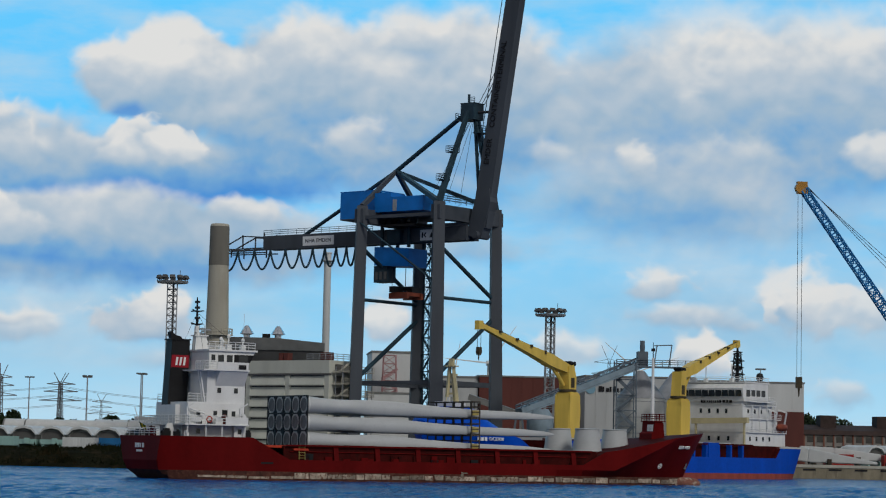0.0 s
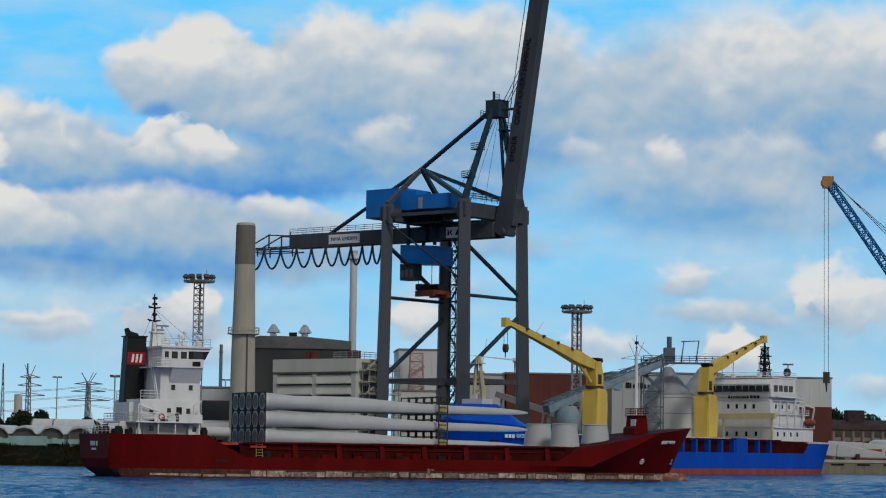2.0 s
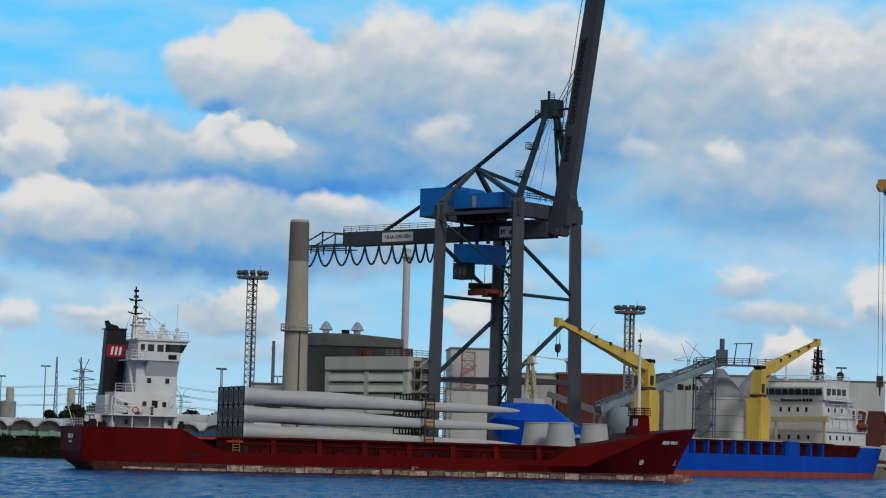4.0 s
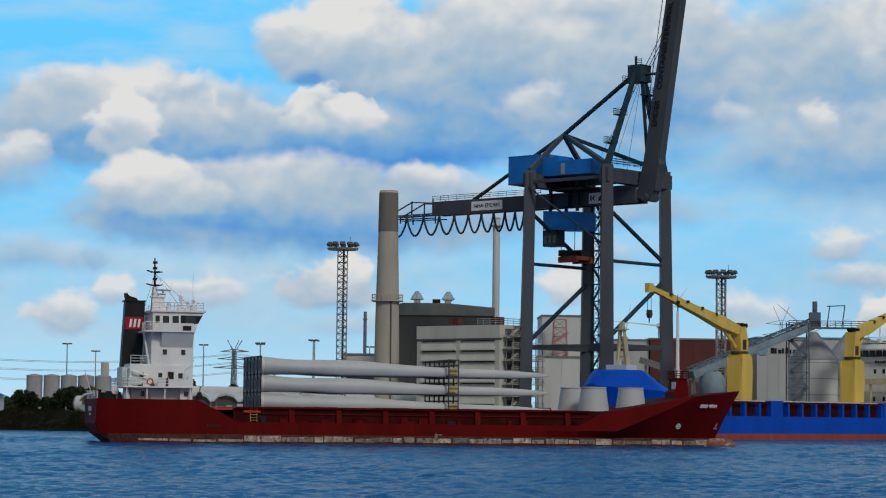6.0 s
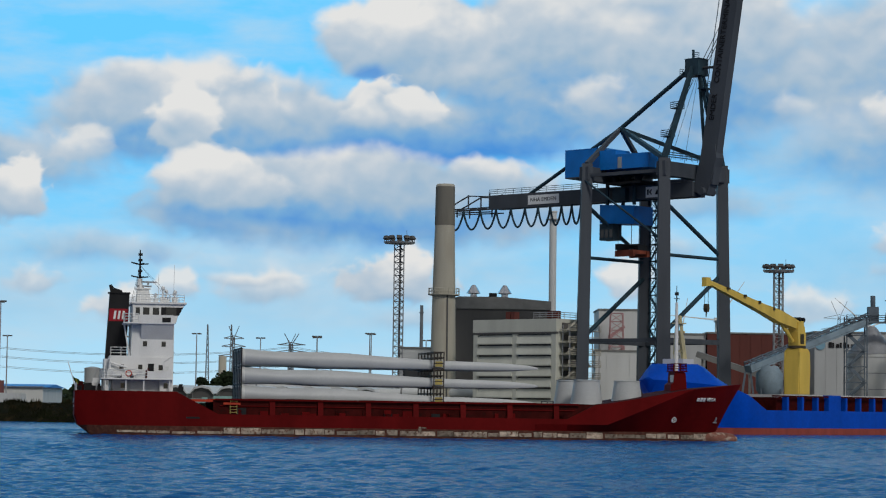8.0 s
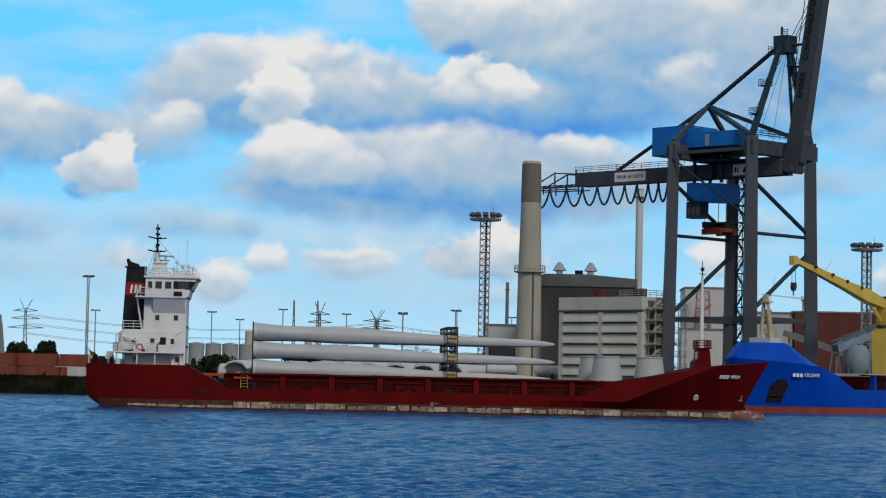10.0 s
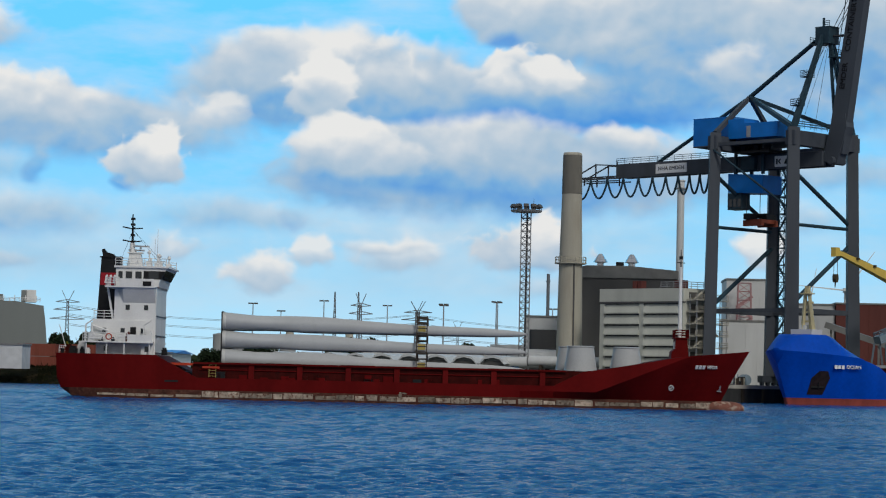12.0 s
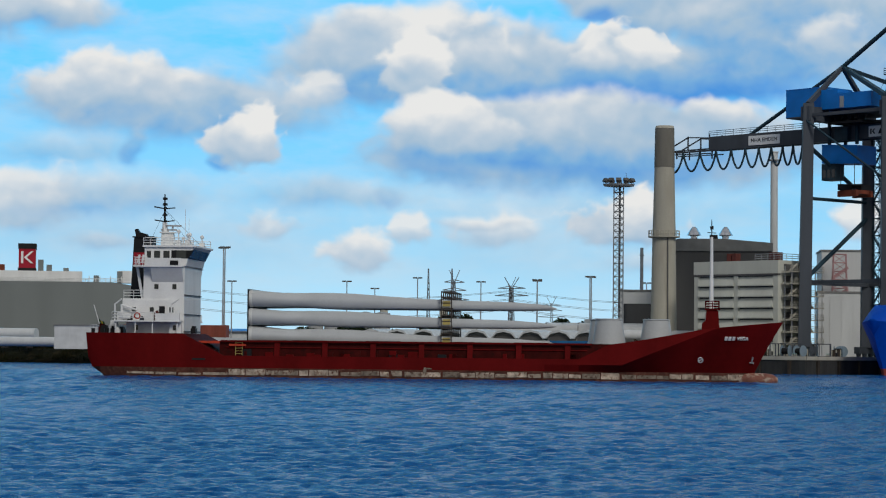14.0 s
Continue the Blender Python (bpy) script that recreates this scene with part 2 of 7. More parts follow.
CLOUDS = [
    cumulus(13.04, 3.09, 7.89, 3.57, 0.1, 1.6, 0.55, 0.25),
    cumulus(12.95, 5.57, 6.58, 1.50, 0.02, 1.5, 0.75, 0.35),
    cumulus(-2.54, 3.38, 6.93, 1.58, 0.16, 1.6, 0.5, 0.3),
    cumulus(-13.49, 2.57, 7.62, 1.99, 0.16, 1.6, 0.55, 0.3),
    cumulus(-3.82, 2.24, 6.23, 2.16, 0.12, 1.6, 0.35, 0.3),
    cumulus(13.00, 7.90, 6.51, 3.37, 0.03, 0.6, 1, 0.2),
    cumulus(10.68, 6.18, 4.71, 1.83, -0.02, 1, 0.85, 0.2),
    cumulus(15.86, 8.17, 4.99, 2.95, 0.05, 0.8, 0.95, 0.25),
    cumulus(15.16, 11.57, 4.29, 1.20, 0.22, 1.2, 0.6, 0.3),
    cumulus(-0.59, 6.72, 5.68, 0.97, -0.42, 0.9, 0.95, 0.35),
    cumulus(4.32, 7.55, 5.19, 2.43, -0.06, 0.7, 1, 0.2),
    cumulus(5.63, 8.26, 3.32, 2.78, 0.02, 0.4, 1, 0.22),
    cumulus(2.21, 8.07, 2.84, 2.62, 0.02, 0.35, 1, 0.3),
    cumulus(-1.27, 8.70, 2.42, 1.68, 0.2, 0.28, 1, 0.32),
    cumulus(-2.53, 8.08, 0.66, 0.50, -0.45, 0.8, 0.7, 0.5),
    cumulus(3.06, 7.51, 1.18, 0.71, 0.22, 0.9, 0.75, 1.02),
    cumulus(4.40, 10.08, 1.59, 0.79, 0.24, 0.6, 0.8, 0.35),
    cumulus(8.90, 9.16, 2.15, 1.16, 0.14, 1.1, 0.7, 0.5),
    cumulus(10.18, 7.15, 0.55, 0.71, 0.3, 0.7, 0.85, 1.19),
    cumulus(11.27, 8.36, 0.62, 0.75, 0.18, 0.9, 0.6, 1.19),
    cumulus(8.09, 7.33, 0.62, 0.50, 0.2, 1, 0.5, 1.19),
    cumulus(12.73, 7.27, 1.25, 0.75, 0.14, 1.1, 0.55, 1.02),
    cumulus(15.85, 9.44, 2.22, 1.16, 0.16, 1, 0.6, 0.5),
    cumulus(16.34, 7.30, 1.18, 0.79, 0.32, 0.7, 0.85, 1.02),
    cumulus(5.25, 6.34, 2.91, 0.75, -0.18, 1.2, 0.7, 0.4),
    cumulus(-4.90, 6.92, 2.42, 1.37, 0.02, 0.6, 0.95, 0.4),
    cumulus(-2.05, 7.17, 1.32, 0.89, 0.24, 0.4, 1, 1.19),
    cumulus(-3.62, 7.01, 0.97, 0.71, 0.16, 0.7, 0.8, 1.02),
    cumulus(-2.59, 4.69, 5.82, 1.50, 0, 0.45, 1, 0.35),
    cumulus(-5.04, 5.20, 2.49, 0.95, 0.2, 0.5, 0.95, 0.5),
    cumulus(0.27, 5.58, 1.11, 0.62, 0.18, 0.7, 0.7, 1.02),
    cumulus(4.17, 5.04, 4.29, 0.91, -0.02, 0.9, 0.75, 0.4),
    cumulus(10.81, 4.07, 1.14, 0.62, 0.28, 0.7, 0.9, 1.19),
    cumulus(11.54, 3.35, 1.94, 0.46, 0.22, 0.9, 0.85, 0.6),
    cumulus(11.82, 2.39, 0.83, 0.87, 0.38, 0.5, 1, 1.19),
    cumulus(14.06, 3.66, 1.04, 1.08, 0.18, 0.8, 0.85, 1.36),
    cumulus(15.07, 3.58, 1.11, 0.75, 0.3, 0.6, 0.85, 1.53),
    cumulus(13.58, 3.49, 0.42, 0.42, 0.34, 0.5, 0.85, 1.53),
    cumulus(15.22, 1.57, 0.69, 0.58, 0.16, 0.9, 0.7, 1.02),
    cumulus(8.59, 2.47, 1.04, 0.66, 0.24, 0.8, 0.8, 1.02),
    cumulus(4.14, 3.05, 0.69, 0.62, 0.32, 0.6, 0.95, 1.02),
    cumulus(5.03, 3.79, 1.52, 0.66, 0.1, 1.2, 0.6, 0.5),
    cumulus(-1.55, 3.07, 1.35, 0.87, 0.27, 0.4, 1, 1.02),
    cumulus(-4.89, 2.71, 1.18, 0.66, 0.2, 0.9, 0.8, 0.85),
    cumulus(-0.60, 2.22, 1.94, 0.58, 0.1, 1.2, 0.6, 0.5),
    cumulus(-18.56, 7.63, 2.49, 1.41, 0, 0.7, 0.95, 0.4),
    cumulus(-16.43, 8.02, 2.77, 0.89, 0.2, 0.6, 1, 0.5),
    cumulus(-1.43, 6.25, 5.19, 0.79, -0.46, 0.8, 0.95, 0.3),
    cumulus(-1.64, 7.03, 2.08, 0.83, -0.06, 0.8, 0.85, 0.4),
    cumulus(-6.92, 6.73, 3.88, 1.77, -0.03, 0.5, 1, 0.25),
    cumulus(-7.55, 7.66, 2.29, 0.80, 0.22, 0.6, 0.9, 0.4),
    cumulus(-5.11, 7.10, 0.97, 1.16, 0.16, 0.7, 0.85, 1.19),
    cumulus(-6.85, 6.75, 0.90, 1.08, 0.3, 0.38, 1, 1.02),
    cumulus(-2.47, 7.03, 0.69, 0.62, 0.22, 0.7, 0.9, 1.19),
    cumulus(-1.33, 7.24, 0.73, 0.62, 0.3, 0.5, 0.95, 1.19),
    cumulus(-12.44, 5.65, 4.29, 1.26, -0.06, 0.7, 0.95, 0.35),
    cumulus(-14.36, 6.18, 1.94, 1.16, 0.2, 0.45, 1, 0.6),
    cumulus(-9.27, 6.11, 0.83, 0.58, 0.2, 0.8, 0.75, 1.02),
    cumulus(-13.66, 4.71, 0.48, 0.66, -0.35, 0.9, 0.65, 0.5),
    cumulus(-11.42, 4.46, 0.38, 0.47, -0.4, 0.8, 0.7, 0.5),
    cumulus(-10.74, 4.94, 1.00, 0.97, 0.26, 0.32, 1, 1.02),
    cumulus(-15.42, 4.64, 2.35, 0.62, -0.1, 1.2, 0.55, 0.4),
    cumulus(-2.66, 4.98, 5.33, 1.37, -0.06, 0.4, 1, 0.2),
    cumulus(-6.05, 5.21, 1.65, 1.04, 0.2, 0.35, 1, 0.5),
    cumulus(0.30, 5.63, 0.97, 0.58, 0.2, 0.7, 0.85, 1.02),
    cumulus(-16.48, 3.31, 2.08, 1.12, 0.16, 0.7, 0.9, 0.6),
    cumulus(-14.45, 3.49, 3.32, 0.91, 0, 1, 0.75, 0.4),
    cumulus(-9.10, 3.64, 2.63, 0.71, 0.02, 1.1, 0.7, 0.4),
    cumulus(-7.51, 3.69, 0.48, 0.47, -0.3, 1.2, 0.45, 1.1),
    cumulus(-10.47, 2.95, 0.83, 0.42, 0.22, 0.9, 0.8, 1.02),
    cumulus(-8.15, 2.23, 1.14, 0.64, 0.3, 0.6, 0.95, 1.02),
    cumulus(-6.87, 2.73, 0.55, 0.54, 0.28, 0.7, 0.85, 1.19),
    cumulus(-5.21, 3.02, 1.11, 0.33, 0.2, 1, 0.7, 0.85),
    cumulus(-14.37, 2.47, 1.04, 0.42, 0.14, 1, 0.6, 0.85),
]


def sky_backdrop():
    bm = B()
    uv = bm.loops.layers.uv.new("sky")
    R = 4700
    cols = [[(radians(a), z) for z in (-60, 200, 500, 900, 1400, 2100, 3000)] for a in range(-50, 51, 2)]
    vs = [[(bm.verts.new((R * math.sin(a), R * math.cos(a), z)), math.degrees(a), math.degrees(math.atan2(z - EYE[2], R))) for a, z in c] for c in cols]
    for c0, c1 in zip(vs, vs[1:]):
        for i in range(len(c0) - 1):
            q = (c0[i], c1[i], c1[i + 1], c0[i + 1])
            f = bm.faces.new([v[0] for v in q])
            for lp, v in zip(f.loops, q):
                lp[uv].uv = (v[1], v[2])
    m = bpy.data.materials.new("sky_and_cloud")
    m.use_nodes = True
    nt = m.node_tree
    N, L = nt.nodes, nt.links
    N.clear()
    out, em = N.new("ShaderNodeOutputMaterial"), N.new("ShaderNodeEmission")
    L.new(em.outputs[0], out.inputs[0])
    u = N.new("ShaderNodeUVMap")
    u.uv_map = "sky"
    sep = N.new("ShaderNodeSeparateXYZ")
    L.new(u.outputs[0], sep.inputs[0])
    el = N.new("ShaderNodeMapRange")
    el.inputs[1].default_value, el.inputs[2].default_value = 0, 12
    L.new(sep.outputs[1], el.inputs[0])
    blue = N.new("ShaderNodeValToRGB")
    ramp_set(blue, [(0.0, (0.50, 0.75, 0.88)), (0.3, (0.27, 0.64, 0.91)), (0.55, (0.15, 0.60, 0.99)), (1.0, (0.13, 0.60, 1.0))])
    L.new(el.outputs[0], blue.inputs[0])
    # thin high veil over the blue
    vm, vn, vr, vx = N.new("ShaderNodeMapping"), N.new("ShaderNodeTexNoise"), N.new("ShaderNodeMapRange"), N.new("ShaderNodeMix")
    vm.inputs["Scale"].default_value = (0.32, 1.0, 1)
    vn.inputs["Scale"].default_value, vn.inputs["Detail"].default_value, vn.inputs["Roughness"].default_value = 0.9, 7, 0.55
    L.new(u.outputs[0], vm.inputs[0])
    L.new(vm.outputs[0], vn.inputs[0])
    L.new(vn.outputs[0], vr.inputs[0])
    vr.inputs[1].default_value, vr.inputs[2].default_value, vr.inputs[4].default_value = 0.42, 0.72, 0.6
    vx.data_type = "RGBA"
    vx.inputs[7].default_value = (0.53, 0.67, 0.76, 1)
    L.new(vr.outputs[0], vx.inputs[0])
    L.new(blue.outputs[0], vx.inputs[6])
    m2 = math_in(N, L)

    def fbm(src, scale, det, squash, rough, off):
        mp, n = N.new("ShaderNodeMapping"), N.new("ShaderNodeTexNoise")
        mp.inputs["Scale"].default_value, mp.inputs["Location"].default_value = (1, squash, 1), (off, off * 0.7, off)
        L.new(src, mp.inputs[0])
        L.new(mp.outputs[0], n.inputs[0])
        n.inputs["Scale"].default_value, n.inputs["Detail"].default_value, n.inputs["Roughness"].default_value = scale, det, rough
        return m2("SUBTRACT", n.outputs[0], 0.5)

    def billow(src):
        """Rounded heads at two sizes with fine fray."""
        a = m2("ABSOLUTE", fbm(src, 0.75, 2, 1.3, 0.5, 4.0))
        b = m2("ABSOLUTE", fbm(src, 1.5, 3, 1.2, 0.42, 9.0))
        return m2("MULTIPLY_ADD", a, 1.0, m2("MULTIPLY", b, 0.55))

    up = N.new("ShaderNodeVectorMath")
    up.inputs[1].default_value = (-0.10, 0.30, 0)
    L.new(u.outputs[0], up.inputs[0])
    here, above = billow(u.outputs[0]), billow(up.outputs[0])
    slow = fbm(u.outputs[0], 0.4, 3, 1.5, 0.42, 2.0)
    lump = fbm(u.outputs[0], 0.85, 2, 1.4, 0.4, 6.0)
    edge = m2("ADD", m2("MULTIPLY", m2("SUBTRACT", here, 0.13), -1.5), m2("MULTIPLY", slow, 1.1))
    relief = m2("ADD", m2("MULTIPLY", m2("SUBTRACT", above, here), 0.42), m2("MULTIPLY_ADD", slow, 0.6, m2("MULTIPLY", lump, 0.42)))
    # wind shear bends every outline a little
    bend_x = m2("MULTIPLY_ADD", fbm(u.outputs[0], 0.55, 3, 1.3, 0.5, 13.0), 1.5, sep.outputs[0])
    bend_y = m2("MULTIPLY_ADD", fbm(u.outputs[0], 0.7, 3, 1.0, 0.5, 21.0), 0.75, sep.outputs[1])
    grp = cloud_group()
    col, px, py = vx.outputs[2], bend_x, bend_y
    for c in CLOUDS:
        g = N.new("ShaderNodeGroup")
        g.node_tree = grp
        L.new(col, g.inputs["sky"])
        L.new(px, g.inputs["x"])
        L.new(py, g.inputs["y"])
        L.new(edge, g.inputs["edge"])
        L.new(relief, g.inputs["relief"])
        g.inputs["az"].default_value, g.inputs["el"].default_value = c["az"], c["el"]
        g.inputs["kx"].default_value, g.inputs["ky"].default_value = 1 / c["wide"], 1 / c["high"]
        g.inputs["lift"].default_value, g.inputs["soft"].default_value, g.inputs["cover"].default_value = c["lift"], c["soft"], c["cover"]
        g.inputs["fray"].default_value = c["fray"]
        col, px, py = g.outputs[0], g.outputs["x"], g.outputs["y"]
    L.new(col, em.inputs[0])
    em.inputs[1].default_value = 1.08
    ob = part("backdrop", bm, m)
    return tagged(ob, "blue sky with broken white and grey cumulus clouds", "sky", kind="structure")


backdrop = sky_backdrop()


# ---- water and land ----
def water_sheet():
    m = bpy.data.materials.new("harbour_water")
    m.use_nodes = True
    nt = m.node_tree
    N, L = nt.nodes, nt.links
    b = N["Principled BSDF"]
    b.inputs["Base Color"].default_value = (0.001, 0.066, 0.24, 1)
    b.inputs["Roughness"].default_value, b.inputs["IOR"].default_value = 0.14, 1.33
    b.inputs["Specular IOR Level"].default_value = 0.2
    b.inputs["Specular Tint"].default_value = (0.62, 0.88, 1.0, 1)
    tc = N.new("ShaderNodeTexCoord")
    prev = None
    for scale, dist, stretch in ((2.0, 0.2, 1.7), (4.5, 0.2, 1.7), (11.0, 0.06, 1.4)):
        mp, n, bp = N.new("ShaderNodeMapping"), N.new("ShaderNodeTexNoise"), N.new("ShaderNodeBump")
        mp.inputs["Scale"].default_value = (1 / stretch, 1, 1)
        n.inputs["Scale"].default_value, n.inputs["Detail"].default_value = scale, 4
        L.new(tc.outputs["Object"], mp.inputs[0])
        L.new(mp.outputs[0], n.inputs[0])
        L.new(n.outputs[0], bp.inputs["Height"])
        bp.inputs["Distance"].default_value, bp.inputs["Strength"].default_value = dist, 1.0
        if prev:
            L.new(prev.outputs[0], bp.inputs["Normal"])
        prev = bp
    L.new(prev.outputs[0], b.inputs["Normal"])
    bm = B()
    box(bm, -4800, 4800, -4800, 4900, -8, -0.12)
    sheet = tagged(part("water", bm, m), "rippled deep blue harbour water", "water", kind="structure")
    # wind waves on the open basin as real relief, spread like a fan
    nx, ny = 640, 1000
    ang = np.linspace(radians(-23), radians(23), nx)
    dist = 40 * np.exp(np.arange(ny) * (math.log(345 / 40) / (ny - 1)))
    A, Y = np.meshgrid(ang, dist)
    X = Y * np.tan(A)
    Z = np.zeros_like(X)
    rs = np.random.RandomState(4)
    for i in range(58):
        lam = 0.26 * 1.05 ** i
        a = math.pi / 2 + rs.normal(0, 0.55)
        k = 2 * math.pi / lam
        fade = np.clip((lam / (Y * 0.0045) - 0.9) / 0.8, 0, 1) * np.clip(1.6 - lam / (0.012 * Y + 0.6), 0.12, 1)
        Z += fade * 0.070 / k * np.sin(k * (X * math.cos(a) + Y * math.sin(a)) + rs.uniform(0, 6.28) + 1.3 * np.sin(X * 0.11 * rs.uniform(0.5, 1.5) + Y * 0.07 + i))
    gust = 0.85 + 0.3 * np.sin(X * 0.045 + 1.3 * np.sin(Y * 0.05)) * np.sin(Y * 0.06 + 0.8 * np.sin(X * 0.03))
    edge = np.clip(np.minimum((radians(23) - np.abs(A)) / 0.02, np.minimum((Y - 40) / 4, (345 - Y) / 20)), 0, 1)
    Z = Z * gust * edge - 0.02
    co = np.stack([X.ravel(), Y.ravel(), Z.ravel()], 1)
    idx = np.arange(nx * ny).reshape(ny, nx)
    q = np.stack([idx[:-1, :-1], idx[:-1, 1:], idx[1:, 1:], idx[1:, :-1]], -1).reshape(-1, 4)
    me = bpy.data.meshes.new("wave_field")
    me.from_pydata(co.tolist(), [], q.tolist())
    me.materials.append(m)
    me.shade_smooth()
    ob = new("wave_field", me)
    ob.parent = sheet
    return ob


ripples = water_sheet()


def land():
    c0, c1 = QO - QN * 0.0 - QD * 4, QO + QD * 138
    poly = [(-4600, 2460), (-416, 601), (-8, 432), (-6, 420.5), (c0.x, c0.y), (c1.x, c1.y), (2000, 430), (4600, 300), (4600, 4880), (-4600, 4880)]
    bm = B()
    prism(bm, poly, "z", -7, LAND)
    tagged(part("ground", bm, M_GROUND), "flat harbour yard of paving and gravel behind the quay", "ground", kind="structure")
    return c0, c1


QC0, QC1 = land()


# ---- the moving coaster: x forward from midship, y to port, keel down ----
def deck_line(u):
    """Height of the hull's top edge at u metres from the after perpendicular."""
    if u < 20.8:
        return 5.15
    if u < 25.8:
        return 5.15 - 2.6 * (u - 20.8) / 5.0
    if u < 68.0:
        return 2.55
    if u < 71.5:
        return 2.55 + 1.75 * (u - 68.0) / 3.5
    if u < 83.0:
        return 4.3 + 2.0 * ((u - 71.5) / 11.5) ** 1.15
    return 6.3 + 0.9 * (u - 83.0) / 9.0


def stem_at(z):
    """How far forward the stem reaches at a height."""
    return 88.6 + 3.4 * (min(7.2, max(0, z - 1.1)) / 6.1) ** 1.1


def knuckle(u):
    """Height of the line above which the bow plating stands upright and below which it flares in."""
    top = deck_line(u)
    if u < 60:
        return 1.1 + (top - 1.1) * 0.55
    return min(top - 0.06, max(1.9, 1.9 + 0.40 * (u - 73.0)))


def half_breadth(u, z):
    full = 6.9
    if u < 20:
        s = (20 - u) / 11.0
        low = max(0.0, 1 - max(z, -1.5) / 5.0)
        return full * (1 - (0.035 + 0.30 * low) * s ** 2)
    if u > 60:
        water = full * (1 - max(0.0, min(1.0, (u - 62) / 26.6)) ** 1.8)
        rim = full * (1 - max(0.0, min(1.0, (u - 70) / 22.1)) ** 3.2)
        base = 1.1 if u < 88.6 else 1.1 + 6.1 * ((u - 88.6) / 3.4) ** (1 / 1.1)
        t = max(0.0, min(1.0, (z - base) / max(0.05, knuckle(u) - base)))
        return max(0.0, water + (rim - water) * t)
    return full


def coaster():
    ship = thing("cargo_ship", pose(0, 0, 0), "dark red coaster with white deckhouse carrying stacked rotor blades", "ship")
    # hull shell, lofted between levels; the boot topping below is rusty
    bm = B()
    us = [8.8, 9.2, 10.5, 12.5, 15, 18, 20.8, 22.5, 24, 25.8, 30, 36, 44, 52, 60, 64, 68, 69.7, 71.5, 73, 75, 77, 79, 81, 82.5, 83.7, 85, 86.2, 87.5, 88.6, 89.5, 90.4, 91.2, 92]
    rings = {}
    for side in (1, -1):
        for i, u in enumerate(us):
            top = deck_line(u)
            zs = [-1.6, 0.0, 0.55, 1.1, 1.1 + (knuckle(u) - 1.1) * 0.5, knuckle(u), top]
            col = []
            for z in zs:
                end = stem_at(z)
                stern = 9.0 + 1.9 * max(0, 1 - z / 1.4) if z < 1.4 else 9.0
                x = min(max(u, stern), end) - 46
                col.append(bm.verts.new((x, side * half_breadth(min(u, end), z), z)))
            rings[side, i] = col
        for i in range(len(us) - 1):
            for k in range(6):
                q = (rings[side, i][k], rings[side, i + 1][k], rings[side, i + 1][k + 1], rings[side, i][k + 1])
                try:
                    bm.faces.new(q).material_index = 1 if k < 3 else 0
                except ValueError:
                    pass
    for k in range(6):
        bm.faces.new((rings[1, 0][k], rings[1, 0][k + 1], rings[-1, 0][k + 1], rings[-1, 0][k])).material_index = 1 if k < 3 else 0
    for i in range(len(us) - 1):  # deck, a little below the bulwark's rim
        bm.faces.new((rings[1, i][6], rings[1, i + 1][6], rings[-1, i + 1][6], rings[-1, i][6])).material_index = 2
    bmesh.ops.remove_doubles(bm, verts=bm.verts, dist=0.002)
    bmesh.ops.dissolve_degenerate(bm, edges=bm.edges, dist=0.002)
    hull = part("hull", bm, [M_RED, M_RUST, M_REDD], ship, smooth=True)
    hull.data.set_sharp_from_angle(angle=radians(16))
    bm = B()
    prof = [(0.25, 0.0), (0.62, 0.5), (0.8, 1.4), (0.85, 3.4), (0.8, 6.5)]
    lathe(bm, prof, 18)
    bmesh.ops.transform(bm, matrix=pose(45.4, 0, 0.3, 0, -90, 0), verts=bm.verts)
    part("bulbous_bow", bm, M_BULB, ship, "rust-streaked bulb at the stem", smooth=True)
    # fender strake of short weathered plates along the waterline
    rnd = random.Random(23)
    u = 14.0
    while u < 86.5:
        w = rnd.uniform(1.0, 2.4) if u > 24 else rnd.uniform(2.0, 3.5)
        lo, hi = rnd.uniform(0.2, 0.34), (rnd.uniform(0.72, 0.98) if u > 24 else rnd.uniform(0.45, 0.6))
        bm = B()
        a, b = Vector((u - 46, -half_breadth(u, 0.6) - 0.03, (lo + hi) / 2)), Vector((u + w - 46, -half_breadth(u + w, 0.6) - 0.03, (lo + hi) / 2 + rnd.uniform(-0.04, 0.04)))
        bar(bm, a, b, rnd.uniform(0.06, 0.12), hi - lo)
        part("fender_plate", bm, M_FEND, ship)
        u += w + rnd.choice((0.08, 0.14, 0.3))
    # recessed side: coaming wall with posts under a rail
    for s in (1, -1):
        bm = B()
        box(bm, 25.2 - 46, 70.5 - 46, s * 6.25 - 0.1, s * 6.25 + 0.1, 2.5, 4.25)
        part("hatch_coaming", bm, M_REDD, ship)
        # lashing gear, pipes and lockers stowed along the side deck
        rnd = random.Random(11)
        for i in range(26):
            x = rnd.uniform(28, 67)
            w, h = rnd.uniform(0.3, 1.2), rnd.uniform(0.2, 0.8)
            bm = B()
            box(bm, x - 46, x + w - 46, s * 6.5 - 0.12, s * 6.5 + 0.12, 2.55, 2.55 + h)
            part("deck_fitting", bm, rnd.choice((M_REDD, M_REDD, M_RED, M_RED, M_BLACK, M_REDD)), ship)
        bm = B()
        tube(bm, (26 - 46, s * 6.42, 3.55), (69 - 46, s * 6.42, 3.55), 0.07, seg=6)
        part("deck_pipe", bm, M_RED, ship)
    bm = B()
    box(bm, 25.2 - 46, 70.5 - 46, -6.15, 6.15, 3.9, 4.2)
    part("hatch_deck", bm, M_REDD, ship)
